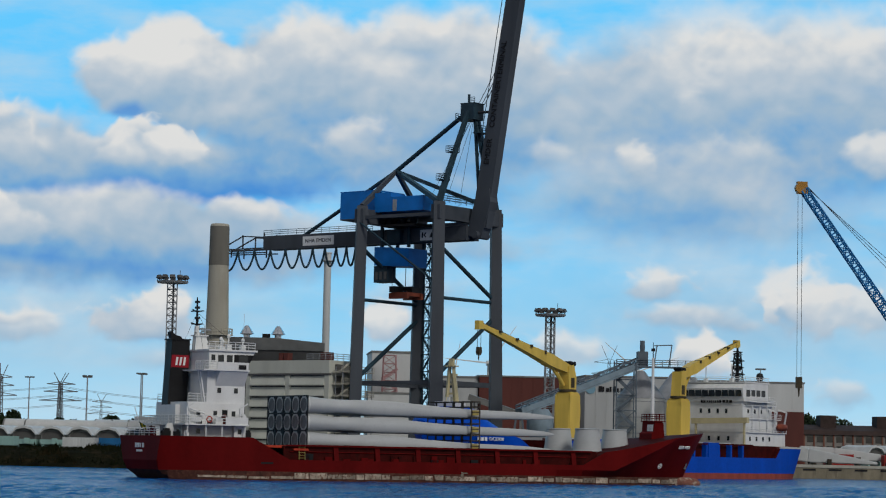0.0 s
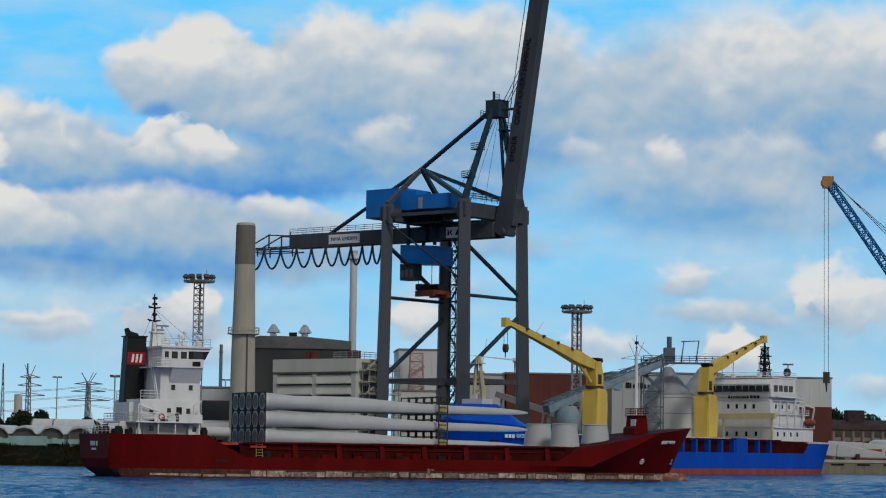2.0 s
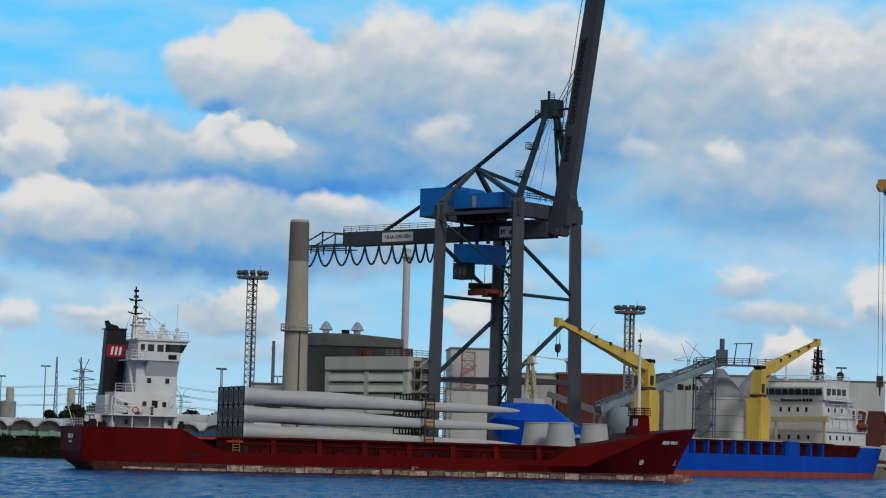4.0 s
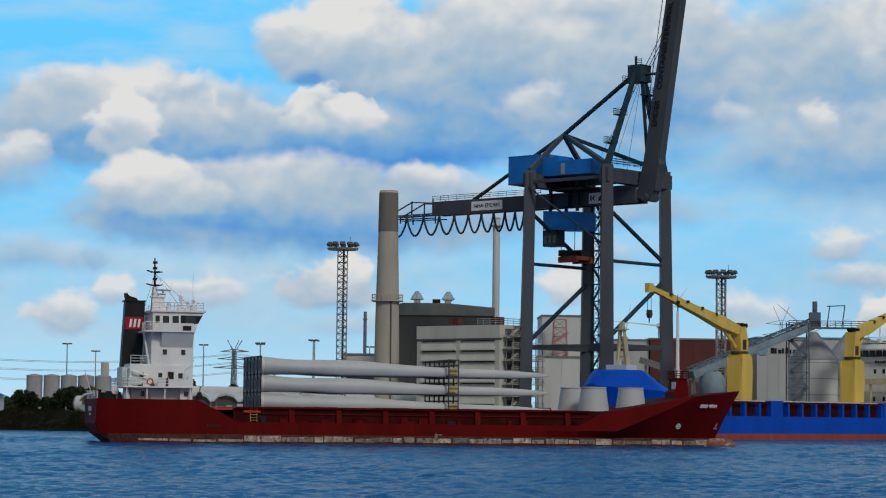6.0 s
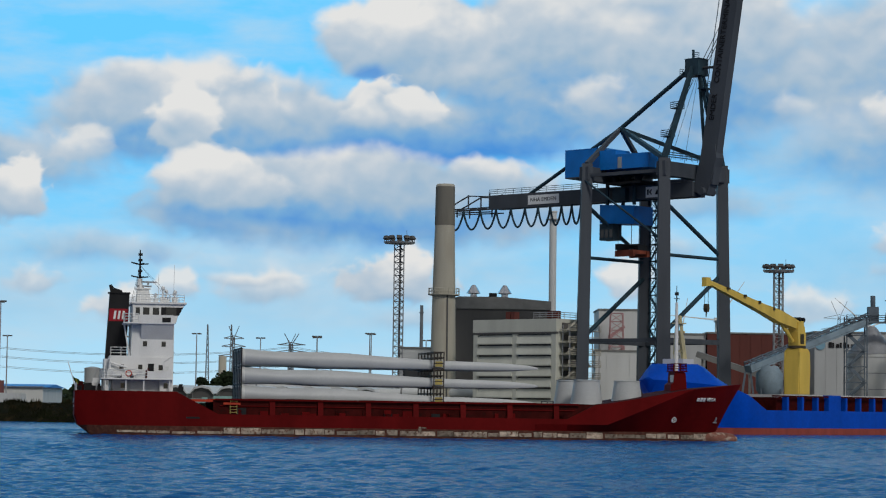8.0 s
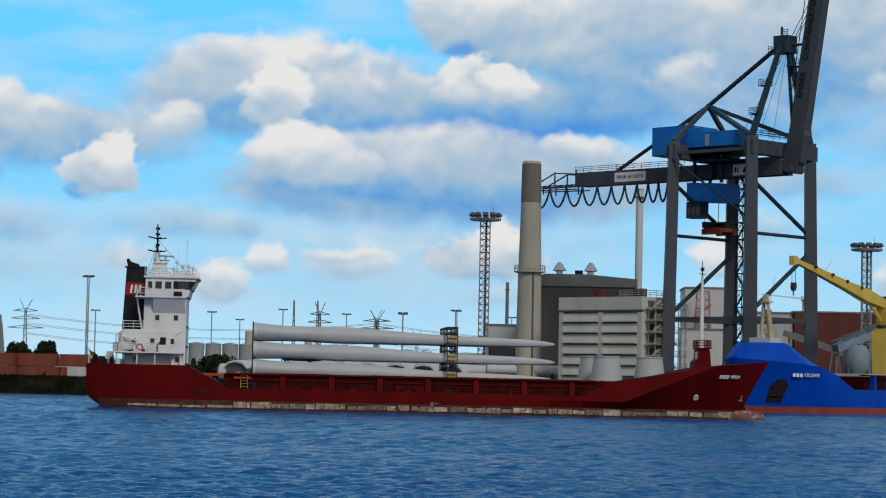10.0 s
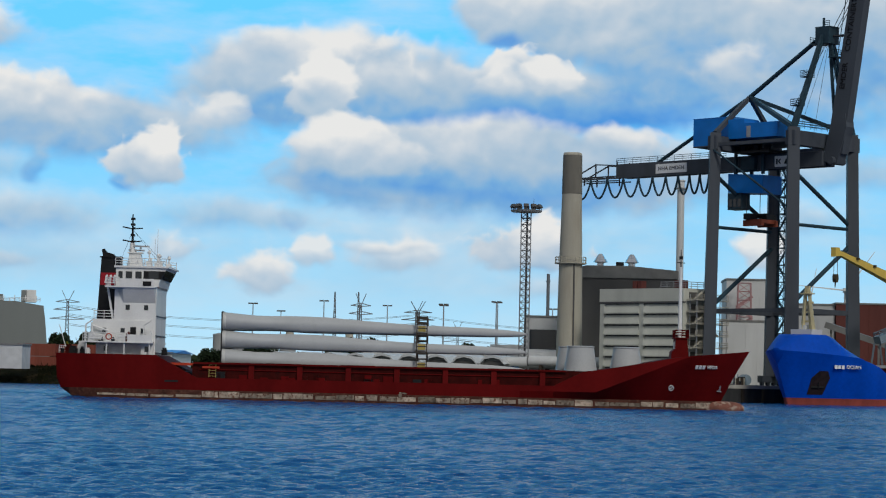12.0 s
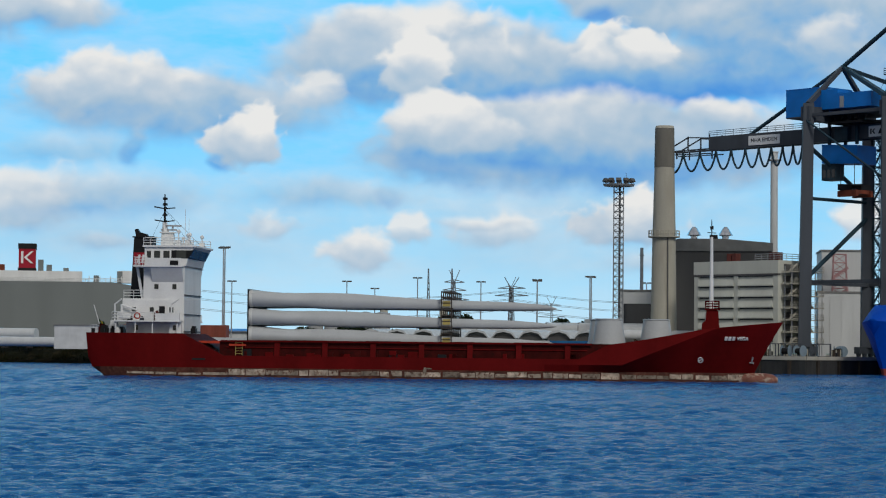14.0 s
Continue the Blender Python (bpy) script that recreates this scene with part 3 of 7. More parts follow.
    for i in range(7):
        u = 32.2 + i * 5.75
        bm = B()
        prism(bm, [(-6.88, 2.55), (-6.36, 2.55), (-6.36, 4.3), (-6.55, 4.3)], "x", u - 46 - 0.32, u - 46 + 0.32)
        part("coaming_stay", bm, M_RED, ship)
    for s in (1, -1):
        bm = B()
        box(bm, 25.4 - 46, 69.5 - 46, s * 6.7 - 0.07, s * 6.7 + 0.07, 4.22, 4.4)
        part("bulwark_rail", bm, M_RED, ship)
    bm = B()
    for i in range(9):
        box(bm, 29.5 - 46 + i * 4.4, 33.6 - 46 + i * 4.4, -5.9, 5.9, 4.2, 4.42 + 0.03 * (i % 2))
    part("hatch_cover", bm, M_REDD, ship)
    bm = B()
    box(bm, 22.5 - 46, 27.4 - 46, -5.8, -1.5, 4.0, 4.3)
    box(bm, 26.4 - 46, 28.4 - 46, -6.7, -5.0, 3.7, 3.95)
    part("hatch_crane_rail", bm, M_ORNR, ship, "orange-red steel platform by the hatch")
    bm = B()
    for x in (27.2, 28.0):
        bar(bm, (x - 46, -6.6, 2.6), (x - 46, -6.5, 4.3), 0.06)
    for i in range(5):
        bar(bm, (27.2 - 46, -6.58, 2.8 + 0.33 * i), (28.0 - 46, -6.58, 2.8 + 0.33 * i), 0.05)
    part("hatch_ladder", bm, M_PAD, ship, "dull yellow ladder to the hatch")
    deckhouse(ship)
    forecastle(ship)
    cargo(ship)
    return ship


M_FEND = mat("worn_fender_plate", (0.38, 0.31, 0.24), 0.85, var=0.55, scale=1.6, fine=6, dirt=(0.10, 0.04, 0.022), rand=0.5)
M_FLAGG = mat("green_cloth", (0.02, 0.09, 0.03), 0.8, bump=0)
M_FLAGY = mat("yellow_cloth", (0.45, 0.36, 0.04), 0.8, bump=0)
M_BULB = mat("rusty_bulb_paint", (0.24, 0.10, 0.07), 0.75, var=0.45, scale=0.7, fine=3, dirt=(0.42, 0.33, 0.26))
M_ORNR = mat("orange_red_primer", (0.50, 0.05, 0.02), 0.6, var=0.3)


def window(bm_f, bm_g, x, y, z, w, h, axis="y", s=-1):
    """A framed window on a side (axis y) or a front (axis x) wall."""
    for b, k, e in ((bm_f, 0.09, 0.03), (bm_g, 0.0, 0.05)):
        if axis == "y":
            box(b, x - w / 2 - k, x + w / 2 + k, y, y + s * e, z - h / 2 - k, z + h / 2 + k)
        else:
            box(b, x, x + s * e, y - w / 2 - k, y + w / 2 + k, z - h / 2 - k, z + h / 2 + k)


def deckhouse(ship):
    o = -46
    # tower block
    bm = B()
    box(bm, 15.5 + o, 20.5 + o, -4.85, 4.85, 5.1, 13.2)
    box(bm, 13.2 + o, 15.6 + o, -3.0, 3.0, 5.1, 9.2)
    house = part("deckhouse", bm, M_WHITE, ship, "white painted steel deckhouse")
    bm = B()
    box(bm, 13.4 + o, 20.35 + o, -4.6, 4.6, 5.1, 6.5)
    box(bm, 18.9 + o, 20.35 + o, -5.6, -4.6, 5.1, 6.5)
    box(bm, 18.9 + o, 20.35 + o, 4.6, 5.6, 5.1, 6.5)
    box(bm, 13.0 + o, 20.3 + o, -5.0, 5.0, 6.7, 9.15)
    part("lower_house", bm, M_WHITE, ship)
    # decks as slabs
    for name, x0, x1, w, z in (("boat_deck", 12.0, 20.4, 6.6, 6.5), ("upper_deck", 13.0, 15.5, 4.9, 9.15), ("bridge_deck", 14.5, 20.5, 6.2, 13.1)):
        bm = B()
        box(bm, x0 + o, x1 + o, -w, w, z, z + 0.16)
        part(name, bm, M_WHITE, ship)
    # bridge-wing brackets sloping under the bridge deck
    for s in (1, -1):
        bm = B()
        prism(bm, [(s * 4.86, 11.3), (s * 4.86, 13.1), (s * 6.1, 13.1)], "x", 16.6 + o, 20.4 + o)
        part("wing_bracket", bm, M_WHITE, ship)
    # wheelhouse, flaring forward to the roof
    bm = B()
    prism(bm, [(15.6 + o, 13.26), (20.7 + o, 13.26), (20.9 + o, 14.1), (21.5 + o, 15.2), (21.7 + o, 15.5), (15.6 + o, 15.5)], "y", -5.0, 5.0)
    wh = part("wheelhouse", bm, M_WHITE, ship)
    bm = B()
    box(bm, 15.4 + o, 21.9 + o, -5.25, 5.25, 15.5, 15.72)
    part("wheelhouse_roof", bm, M_WHITE, ship)
    bm = B()
    prism(bm, [(18.9 + o, 14.15), (20.98 + o, 14.15), (21.5 + o, 15.12), (18.9 + o, 15.12)], "y", -5.03, 5.03)
    part("window_band", bm, M_BLACK, wh)
    # wheelhouse windows: side and front
    for s in (-1, 1):
        for x, w in ((16.15, 0.5), (17.15, 0.75), (18.3, 0.75), (20.1, 1.2)):
            f, g = B(), B()
            window(f, g, x + o, s * 5.0, 14.63, w, 0.84, s=s)
            f.free()
            part("bridge_window", g, M_GLASS, wh)
        g = B()
        box(g, 19.0 + o, 20.0 + o, s * 6.2, s * 6.24, 13.3, 13.85)
        part("wing_panel", g, M_BLACK, wh)
    for i in range(8):
        g = B()
        y = -4.2 + i * 1.2
        v = [g.verts.new(p) for p in ((21.04 + o, y - 0.53, 14.2), (21.04 + o, y + 0.53, 14.2), (21.58 + o, y + 0.53, 15.2), (21.58 + o, y - 0.53, 15.2))]
        w = [g.verts.new(p.co + Vector((-0.1, 0, 0.03))) for p in v]
        g.faces.new(v), g.faces.new(w[::-1])
        for a in range(4):
            g.faces.new((v[a], v[(a + 1) % 4], w[(a + 1) % 4], w[a]))
        part("bridge_window", g, M_GLASS, wh)
    # cabin windows
    for s in (-1, 1):
        for x, y, z in ((17.1, 4.85, 10.75), (19.3, 4.85, 10.75), (14.4, 5.0, 7.95), (16.6, 5.0, 7.95), (19.0, 5.0, 7.95), (14.6, 4.6, 5.8), (17.6, 4.6, 5.8), (19.6, 5.6, 5.8)):
            f, g = B(), B()
            window(f, g, x + o, s * y, z, 0.5, 0.62, s=s)
            fr = part("window_frame", f, M_WHITE, house)
            part("cabin_window", g, M_GLASS, house)
        g = B()
        box(g, 17.5 + o, 18.2 + o, s * 5.0, s * 5.05, 6.7, 8.4)
        part("door", g, M_BLACK, house, "dark open doorway")
    for z in (5.3, 7.35, 9.7):
        bm = B()
        box(bm, 20.5 + o, 20.58 + o, -4.9, 4.9, z, z + 0.14)
        part("front_ledge", bm, M_GREY, house)
    # railings, and posts under the boat deck
    runs = [([(12.1 + o, -6.5, 6.66), (12.1 + o, 6.5, 6.66)], 1.0, 1.2), ([(9.2 + o, -5.6, 5.15), (9.2 + o, 5.6, 5.15)], 0.9, 1.4)]
    for s in (1, -1):
        runs += [([(12.1 + o, s * 6.5, 6.66), (17.4 + o, s * 6.5, 6.66)], 1.0, 1.2), ([(13.1 + o, s * 4.8, 9.3), (15.5 + o, s * 4.8, 9.3)], 1.0, 1.0),
                 ([(14.6 + o, s * 6.1, 13.26), (16.2 + o, s * 6.1, 13.26)], 1.0, 0.5), ([(14.6 + o, s * 6.1, 13.26), (14.6 + o, s * 3.2, 13.26)], 1.0, 0.7), ([(15.5 + o, s * 5.1, 15.72), (21.6 + o, s * 5.1, 15.72)], 0.9, 0.8)]
        for x in (12.5, 14.9, 17.0, 20.0):
            bm = B()
            tube(bm, (x + o, s * 6.3, 5.1), (x + o, s * 6.3, 6.5), 0.09, seg=6)
            part("deck_post", bm, M_WHITE, ship)
        bm = B()
        box(bm, 17.4 + o, 20.3 + o, s * 6.44, s * 6.52, 6.66, 7.5)
        part("deck_bulwark", bm, M_WHITE, ship)
    for run, h, gap in runs:
        bm = B()
        rail(bm, run, h, 0.04, gap)
        part("railing", bm, M_WHITE, ship)
    # bridge-wing solid bulwark
    for s in (1, -1):
        bm = B()
        box(bm, 16.2 + o, 20.3 + o, s * 6.12, s * 6.2, 13.26, 14.15)
        part("wing_bulwark", bm, M_WHITE, ship)
    # sloping ladders aft of the house
    for s in (1, -1):
        bm = B()
        for p, q in (((12.9 + o, s * 4.2, 6.66), (15.2 + o, s * 4.2, 9.2)), ((15.3 + o, s * 4.4, 9.3), (14.6 + o, s * 4.4, 13.1))):
            for e in (-0.35, 0.35):
                bar(bm, Vector(p) + Vector((0, e, 0)), Vector(q) + Vector((0, e, 0)), 0.08, 0.16)
            for i in range(1, 12):
                c = Vector(p).lerp(Vector(q), i / 12)
                bar(bm, c + Vector((0, -0.35, 0)), c + Vector((0, 0.35, 0)), 0.06)
        part("ladder", bm, M_WHITE, ship)
    # life rafts, life ring, davit
    for x in (13.6, 18.9):
        bm = B()
        lathe(bm, [(0.3, 0), (0.36, 0.1), (0.36, 1.3), (0.3, 1.4)], 12)
        bmesh.ops.transform(bm, matrix=pose(x - 0.7 + o, -6.0, 7.1, 0, 90, 0), verts=bm.verts)
        part("life_raft_canister", bm, M_WHITE, ship, smooth=True)
    bm = B()
    for i in range(16):
        a, b = 2 * math.pi * i / 16, 2 * math.pi * (i + 1) / 16
        tube(bm, (15.2 + o + 0.34 * math.cos(a), -6.58, 7.2 + 0.34 * math.sin(a)), (15.2 + o + 0.34 * math.cos(b), -6.58, 7.2 + 0.34 * math.sin(b)), 0.07, seg=6)
    part("life_ring", bm, M_ORNR, ship, "orange life ring on the rail")
    bm = B()
    tube(bm, (13.0 + o, -5.4, 6.6), (13.0 + o, -5.4, 8.6), 0.14)
    tube(bm, (13.0 + o, -5.4, 8.5), (15.0 + o, -5.6, 7.9), 0.12)
    part("davit", bm, M_WHITE, ship)
    # funnel with rain caps
    bm = B()
    prism(bm, [(12.6 + o, 8.9), (15.1 + o, 8.9), (15.35 + o, 16.9), (13.0 + o, 17.0)], "y", 0.45, 2.35)
    fun = part("funnel", bm, M_BLACK, ship, "tall black funnel with a red company panel")
    bm = B()
    box(bm, 12.8 + o, 15.45 + o, 0.3, 2.5, 16.9, 17.05)
    prism(bm, [(13.1 + o, 17.0), (14.6 + o, 17.0), (14.4 + o, 17.35), (13.5 + o, 17.6), (13.2 + o, 18.0), (12.9 + o, 17.9)], "y", 1.0, 1.8)
    part("exhaust", bm, M_BLACK, fun)
    bm = B()
    prism(bm, [(12.92 + o, 13.55), (15.22 + o, 13.55), (15.27 + o, 15.05), (12.99 + o, 15.05)], "y", 0.40, 0.448)
    pan = part("funnel_panel", bm, M_SRED, fun)
    for k in range(3):
        bm = B()
        x = 13.45 + k * 0.5 + o
        prism(bm, [(x, 13.8), (x + 0.26, 13.8), (x + 0.4, 14.8), (x + 0.14, 14.8)], "y", 0.35, 0.40)
        part("funnel_mark", bm, M_LET, fun)
    bm = B()
    box(bm, 12.4 + o, 15.4 + o, -2.6, 2.6, 6.66, 8.95)
    part("funnel_casing", bm, M_WHITE, ship)
    # signal mast with yards and scanners
    bm = B()
    tube(bm, (16.6 + o, 0, 15.6), (16.6 + o, 0, 18.8), 0.5, 0.3, 8)
    box(bm, 16.1 + o, 17.9 + o, -0.7, 0.7, 17.5, 17.65)
    prism(bm, [(16.2 + o, 15.6), (18.0 + o, 15.6), (17.7 + o, 17.5), (16.3 + o, 17.5)], "y", -0.5, 0.5)
    mast = part("signal_mast", bm, M_WHITE, ship)
    bm = B()
    tube(bm, (16.6 + o, 0, 18.7), (16.55 + o, 0, 22.3), 0.17, 0.08, 6)
    for z, w in ((20.5, 1.1), (18.9, 0.8)):
        bar(bm, (15.5 + o, -w, z + 0.18), (16.6 + o, 0, z), 0.14)
        bar(bm, (16.6 + o, 0, z), (17.6 + o, w, z + 0.18), 0.14)
        bar(bm, (16.2 + o, w, z + 0.1), (17.0 + o, -w, z + 0.1), 0.12)
    for z in (19.6, 20.9, 21.6):
        box(bm, 16.35 + o, 16.85 + o, -0.25, 0.25, z, z + 0.28)
    part("mast_head", bm, M_BLACK, mast)
    for z, x in ((18.4, 18.0), (17.9, 17.4)):
        bm = B()
        tube(bm, (x - 0.4 + o, 0, z - 0.35), (x - 0.4 + o, 0, z), 0.12)
        bar(bm, (x - 1.2 + o, -0.4, z), (x + 0.6 + o, 0.5, z), 0.14, 0.2)
        part("radar_scanner", bm, M_GALV, mast)
    for x, y, h in ((19.2, -2.5, 1.2), (19.8, 1.2, 1.0), (20.6, -3.6, 0.7), (20.9, 3.2, 0.8), (18.6, 3.0, 0.6)):
        bm = B()
        tube(bm, (x + o, y, 15.7), (x + o, y, 16.1 + h), 0.1, 0.08)
        box(bm, x - 0.3 + o, x + 0.3 + o, y - 0.3, y + 0.3, 15.7, 16.4)
        lathe(bm, [(0.08, 0), (0.22, 0.1), (0.24, 0.3), (0.08, 0.5)], 10, (x + o, y, 16.05 + h))
        part("antenna", bm, M_WHITE, ship)
    for x, y, z in ((20.4, -4.3, 20.2), (19.0, 4.3, 19.5)):
        bm = B()
        tube(bm, (x + o, y, 15.7), (x + o, y, z), 0.025, seg=4)
        part("whip_antenna", bm, M_WHITE, ship)
    mast.location.y = 1.4
    # stays
    bm = B()
    for y in (-4.5, 3.0):
        tube(bm, (16.6 + o, 0, 20.4), (15.6 + o, y, 15.7), 0.02, seg=4)
        tube(bm, (16.6 + o, 0, 20.4), (20.9 + o, y, 15.7), 0.02, seg=4)
    part("mast_stay", bm, M_ROPE, mast)
    # clutter and flag on the poop
    for x, y, a, b, c, m in ((10.2, -4.6, 0.9, 0.8, 0.9, M_BLACK), (11.6, -5.2, 0.5, 0.5, 0.8, M_BLACK), (10.0, 3.0, 1.2, 1.4, 0.8, M_BLACK), (21.2, -4.2, 0.6, 1.0, 0.9, M_BLACK),
                             (9.4, -2.4, 0.7, 1.1, 1.1, M_REDD), (11.0, -3.3, 1.0, 0.7, 1.5, M_WHITE), (12.3, -5.9, 0.6, 0.5, 0.7, M_WHITE)):
        bm = B()
        box(bm, x + o, x + a + o, y, y + b, 5.15, 5.15 + c * 0.7)
        box(bm, x + 0.1 + o, x + a - 0.1 + o, y + 0.1, y + b - 0.1, 5.15 + c * 0.7, 5.15 + c)
        part("deck_locker", bm, m, ship)
    for x in (9.6, 11.2):
        bm = B()
        tube(bm, (x + o, -5.6, 5.1), (x + o, -5.6, 5.7), 0.2, 0.24)
        part("bollard", bm, M_BLACK, ship)
    for x, w, h, m in ((12.7, 0.7, 1.1, M_WHITE), (13.9, 0.5, 0.6, M_BLACK), (16.2, 0.9, 0.9, M_WHITE), (17.2, 0.45, 1.2, M_BRN), (19.7, 0.5, 1.3, M_WHITE), (15.4, 0.4, 0.5, M_GREY)):
        bm = B()
        prism(bm, [(x + o, 6.66), (x + w + o, 6.66), (x + w + o, 6.66 + h * 0.7), (x + w * 0.6 + o, 6.66 + h), (x + o, 6.66 + h * 0.8)], "y", -6.2, -5.5)
        part("deck_box", bm, m, ship)
    for x in (12.4, 19.3):
        bm = B()
        bar(bm, (x + o, -6.3, 6.66), (x + o, -6.3, 8.6), 0.16)
        bar(bm, (x + o, -6.3, 8.6), (x + 0.9 + o, -6.6, 9.2), 0.14)
        part("boat_davit", bm, M_WHITE, ship)
    bm = B()
    tube(bm, (9.3 + o, 0, 5.1), (8.2 + o, 0, 8.6), 0.05)
    staff = part("flag_staff", bm, M_WHITE, ship)
    bm = B()
    pts = [(9.0 + 0.12 * i, 0.16 * math.sin(i * 1.5), 0.05 * math.cos(i * 1.2) - 0.07 * i) for i in range(8)]
    lo, hi = [bm.verts.new((x + o, y, z + 6.2)) for x, y, z in pts], [bm.verts.new((x - 0.2 + o, y, z + 6.85)) for x, y, z in pts]
    for i in range(7):
        bm.faces.new((lo[i], lo[i + 1], hi[i + 1], hi[i])).material_index = 0 if i % 4 < 2 else 1
    bmesh.ops.solidify(bm, geom=bm.faces[:], thickness=0.02)
    part("flag", bm, [M_FLAGG, M_FLAGY], staff, "green and yellow flag on the stern staff")
    # name bars on the transom and scuppers
    bm = B()
    for i, w in enumerate((0.55, 0.55, 0.3, 0.55)):
        box(bm, 8.93 + o, 8.99 + o, 1.4 - i * 0.75 - w, 1.4 - i * 0.75, 3.7, 4.25)
    box(bm, 8.93 + o, 8.99 + o, -0.9, 0.9, 3.2, 3.45)
    part("transom_lettering", bm, M_LET, ship, "white lettering on the transom")
    bm = B()
    box(bm, 22.0 + o, 23.6 + o, -6.93, -6.86, 2.0, 2.22)
    part("scupper", bm, M_BLACK, ship)


def forecastle(ship):
    o = -46
    bm = B()
    prism(bm, [(82.3 + o, 5.6), (84.5 + o, 5.9), (84.3 + o, 8.4), (84.1 + o, 8.6), (82.9 + o, 8.6), (82.8 + o, 7.3), (82.4 + o, 7.0)], "y", -1.5, 1.5)
    part("mast_house", bm, M_RED, ship)
    bm = B()
    box(bm, 82.7 + o, 84.5 + o, -1.7, 1.7, 8.58, 8.7)
    rail(bm, [(82.8 + o, -1.6, 8.7), (84.4 + o, -1.6, 8.7), (84.4 + o, 1.6, 8.7), (82.8 + o, 1.6, 8.7), (82.8 + o, -1.6, 8.7)], 0.9, 0.05, 0.6)
    part("mast_platform", bm, M_RED, ship)
    bm = B()
    tube(bm, (83.5 + o, 0, 8.6), (83.5 + o, 0, 17.3), 0.27, 0.17, 10)
    fm = part("foremast", bm, M_WHITE, ship, "slender white foremast", smooth=True)
    bm = B()
    tube(bm, (83.5 + o, 0, 17.3), (83.5 + o, 0, 19.4), 0.08, 0.04, 6)
    bar(bm, (83.0 + o, -0.6, 17.8), (84.0 + o, 0.6, 17.8), 0.09)
    box(bm, 83.3 + o, 83.7 + o, -0.2, 0.2, 18.2, 18.6)
    part("mast_lamp", bm, M_BLACK, fm)
    for x, y in ((85.4, -2.2), (85.4, 2.2)):
        bm = B()
        tube(bm, (x + o, y - 0.5, 6.1), (x + o, y + 0.5, 6.1), 0.35, seg=12)
        box(bm, x - 0.6 + o, x + 0.5 + o, y - 0.7, y + 0.7, 5.5, 6.0)
        part("windlass", bm, M_REDD, ship)
    for y in (-0.62, 0.12):
        bm = B()
        box(bm, 82.76 + o, 82.86 + o, y - 0.55, y + 0.05, 7.3, 8.2)
        part("mast_house_panel", bm, M_LET, ship)
    # name, mark and anchor on the starboard bow
    for s in (-1, 1):
        u, z = 86.4, 5.15
        y = half_breadth(u, z)
        slope = math.degrees(math.atan2(half_breadth(u - 1.5, z) - half_breadth(u + 1.5, z), 3.0))
        flare = math.degrees(math.atan2(half_breadth(u, z + 0.5) - half_breadth(u, z - 0.5), 1.0))
        turn = pose(u + o, s * (y + 0.10), z, 0, 0, slope if s < 0 else 180 - slope) @ pose(0, 0, 0, 90 + flare, 0, 0)
        text("bow_name", "VEGA", 0.62, turn @ pose(0.85, 0, 0), M_LET, ship, depth=0.06)
        bm = B()
        for k in range(3):
            box(bm, -1.55 + k * 0.5, -1.2 + k * 0.5, -0.22, 0.22, -0.06, 0.06)
        bmesh.ops.transform(bm, matrix=turn, verts=bm.verts)
        part("bow_mark", bm, M_LET, ship)
    bm = B()
    y = half_breadth(82.2, 2.6)
    for i in range(16):
        p, q = 2 * math.pi * i / 16, 2 * math.pi * (i + 1) / 16
        tube(bm, (82.2 + o + 0.28 * math.cos(p), -half_breadth(82.2, 2.6 + 0.28 * math.sin(p)) - 0.06, 2.6 + 0.28 * math.sin(p)), (82.2 + o + 0.28 * math.cos(q), -half_breadth(82.2, 2.6 + 0.28 * math.sin(q)) - 0.06, 2.6 + 0.28 * math.sin(q)), 0.07, seg=5)
    bar(bm, (82.0 + o, -y - 0.05, 2.5), (82.4 + o, -y - 0.05, 2.7), 0.1)
    part("thruster_mark", bm, M_LET, ship)
    bm = B()
    tube(bm, (88.4 + o, -half_breadth(88.4, 2.95) - 0.1, 2.95), (88.25 + o, -half_breadth(88.25, 2.3) - 0.1, 2.3), 0.1)
    bar(bm, (88.0 + o, -half_breadth(88.0, 2.35) - 0.1, 2.35), (88.5 + o, -half_breadth(88.5, 2.35) - 0.1, 2.3), 0.14)
    part("anchor", bm, M_GALV, ship)
    bm = B()
    bar(bm, (49.7 + o, -6.96, 0.95), (50.1 + o, -6.96, 0.95), 0.08, 0.5)
    bar(bm, (49.8 + o, -6.96, 1.32), (50.7 + o, -6.96, 1.24), 0.08, 0.16)
    part("draught_mark", bm, M_FEND, ship)


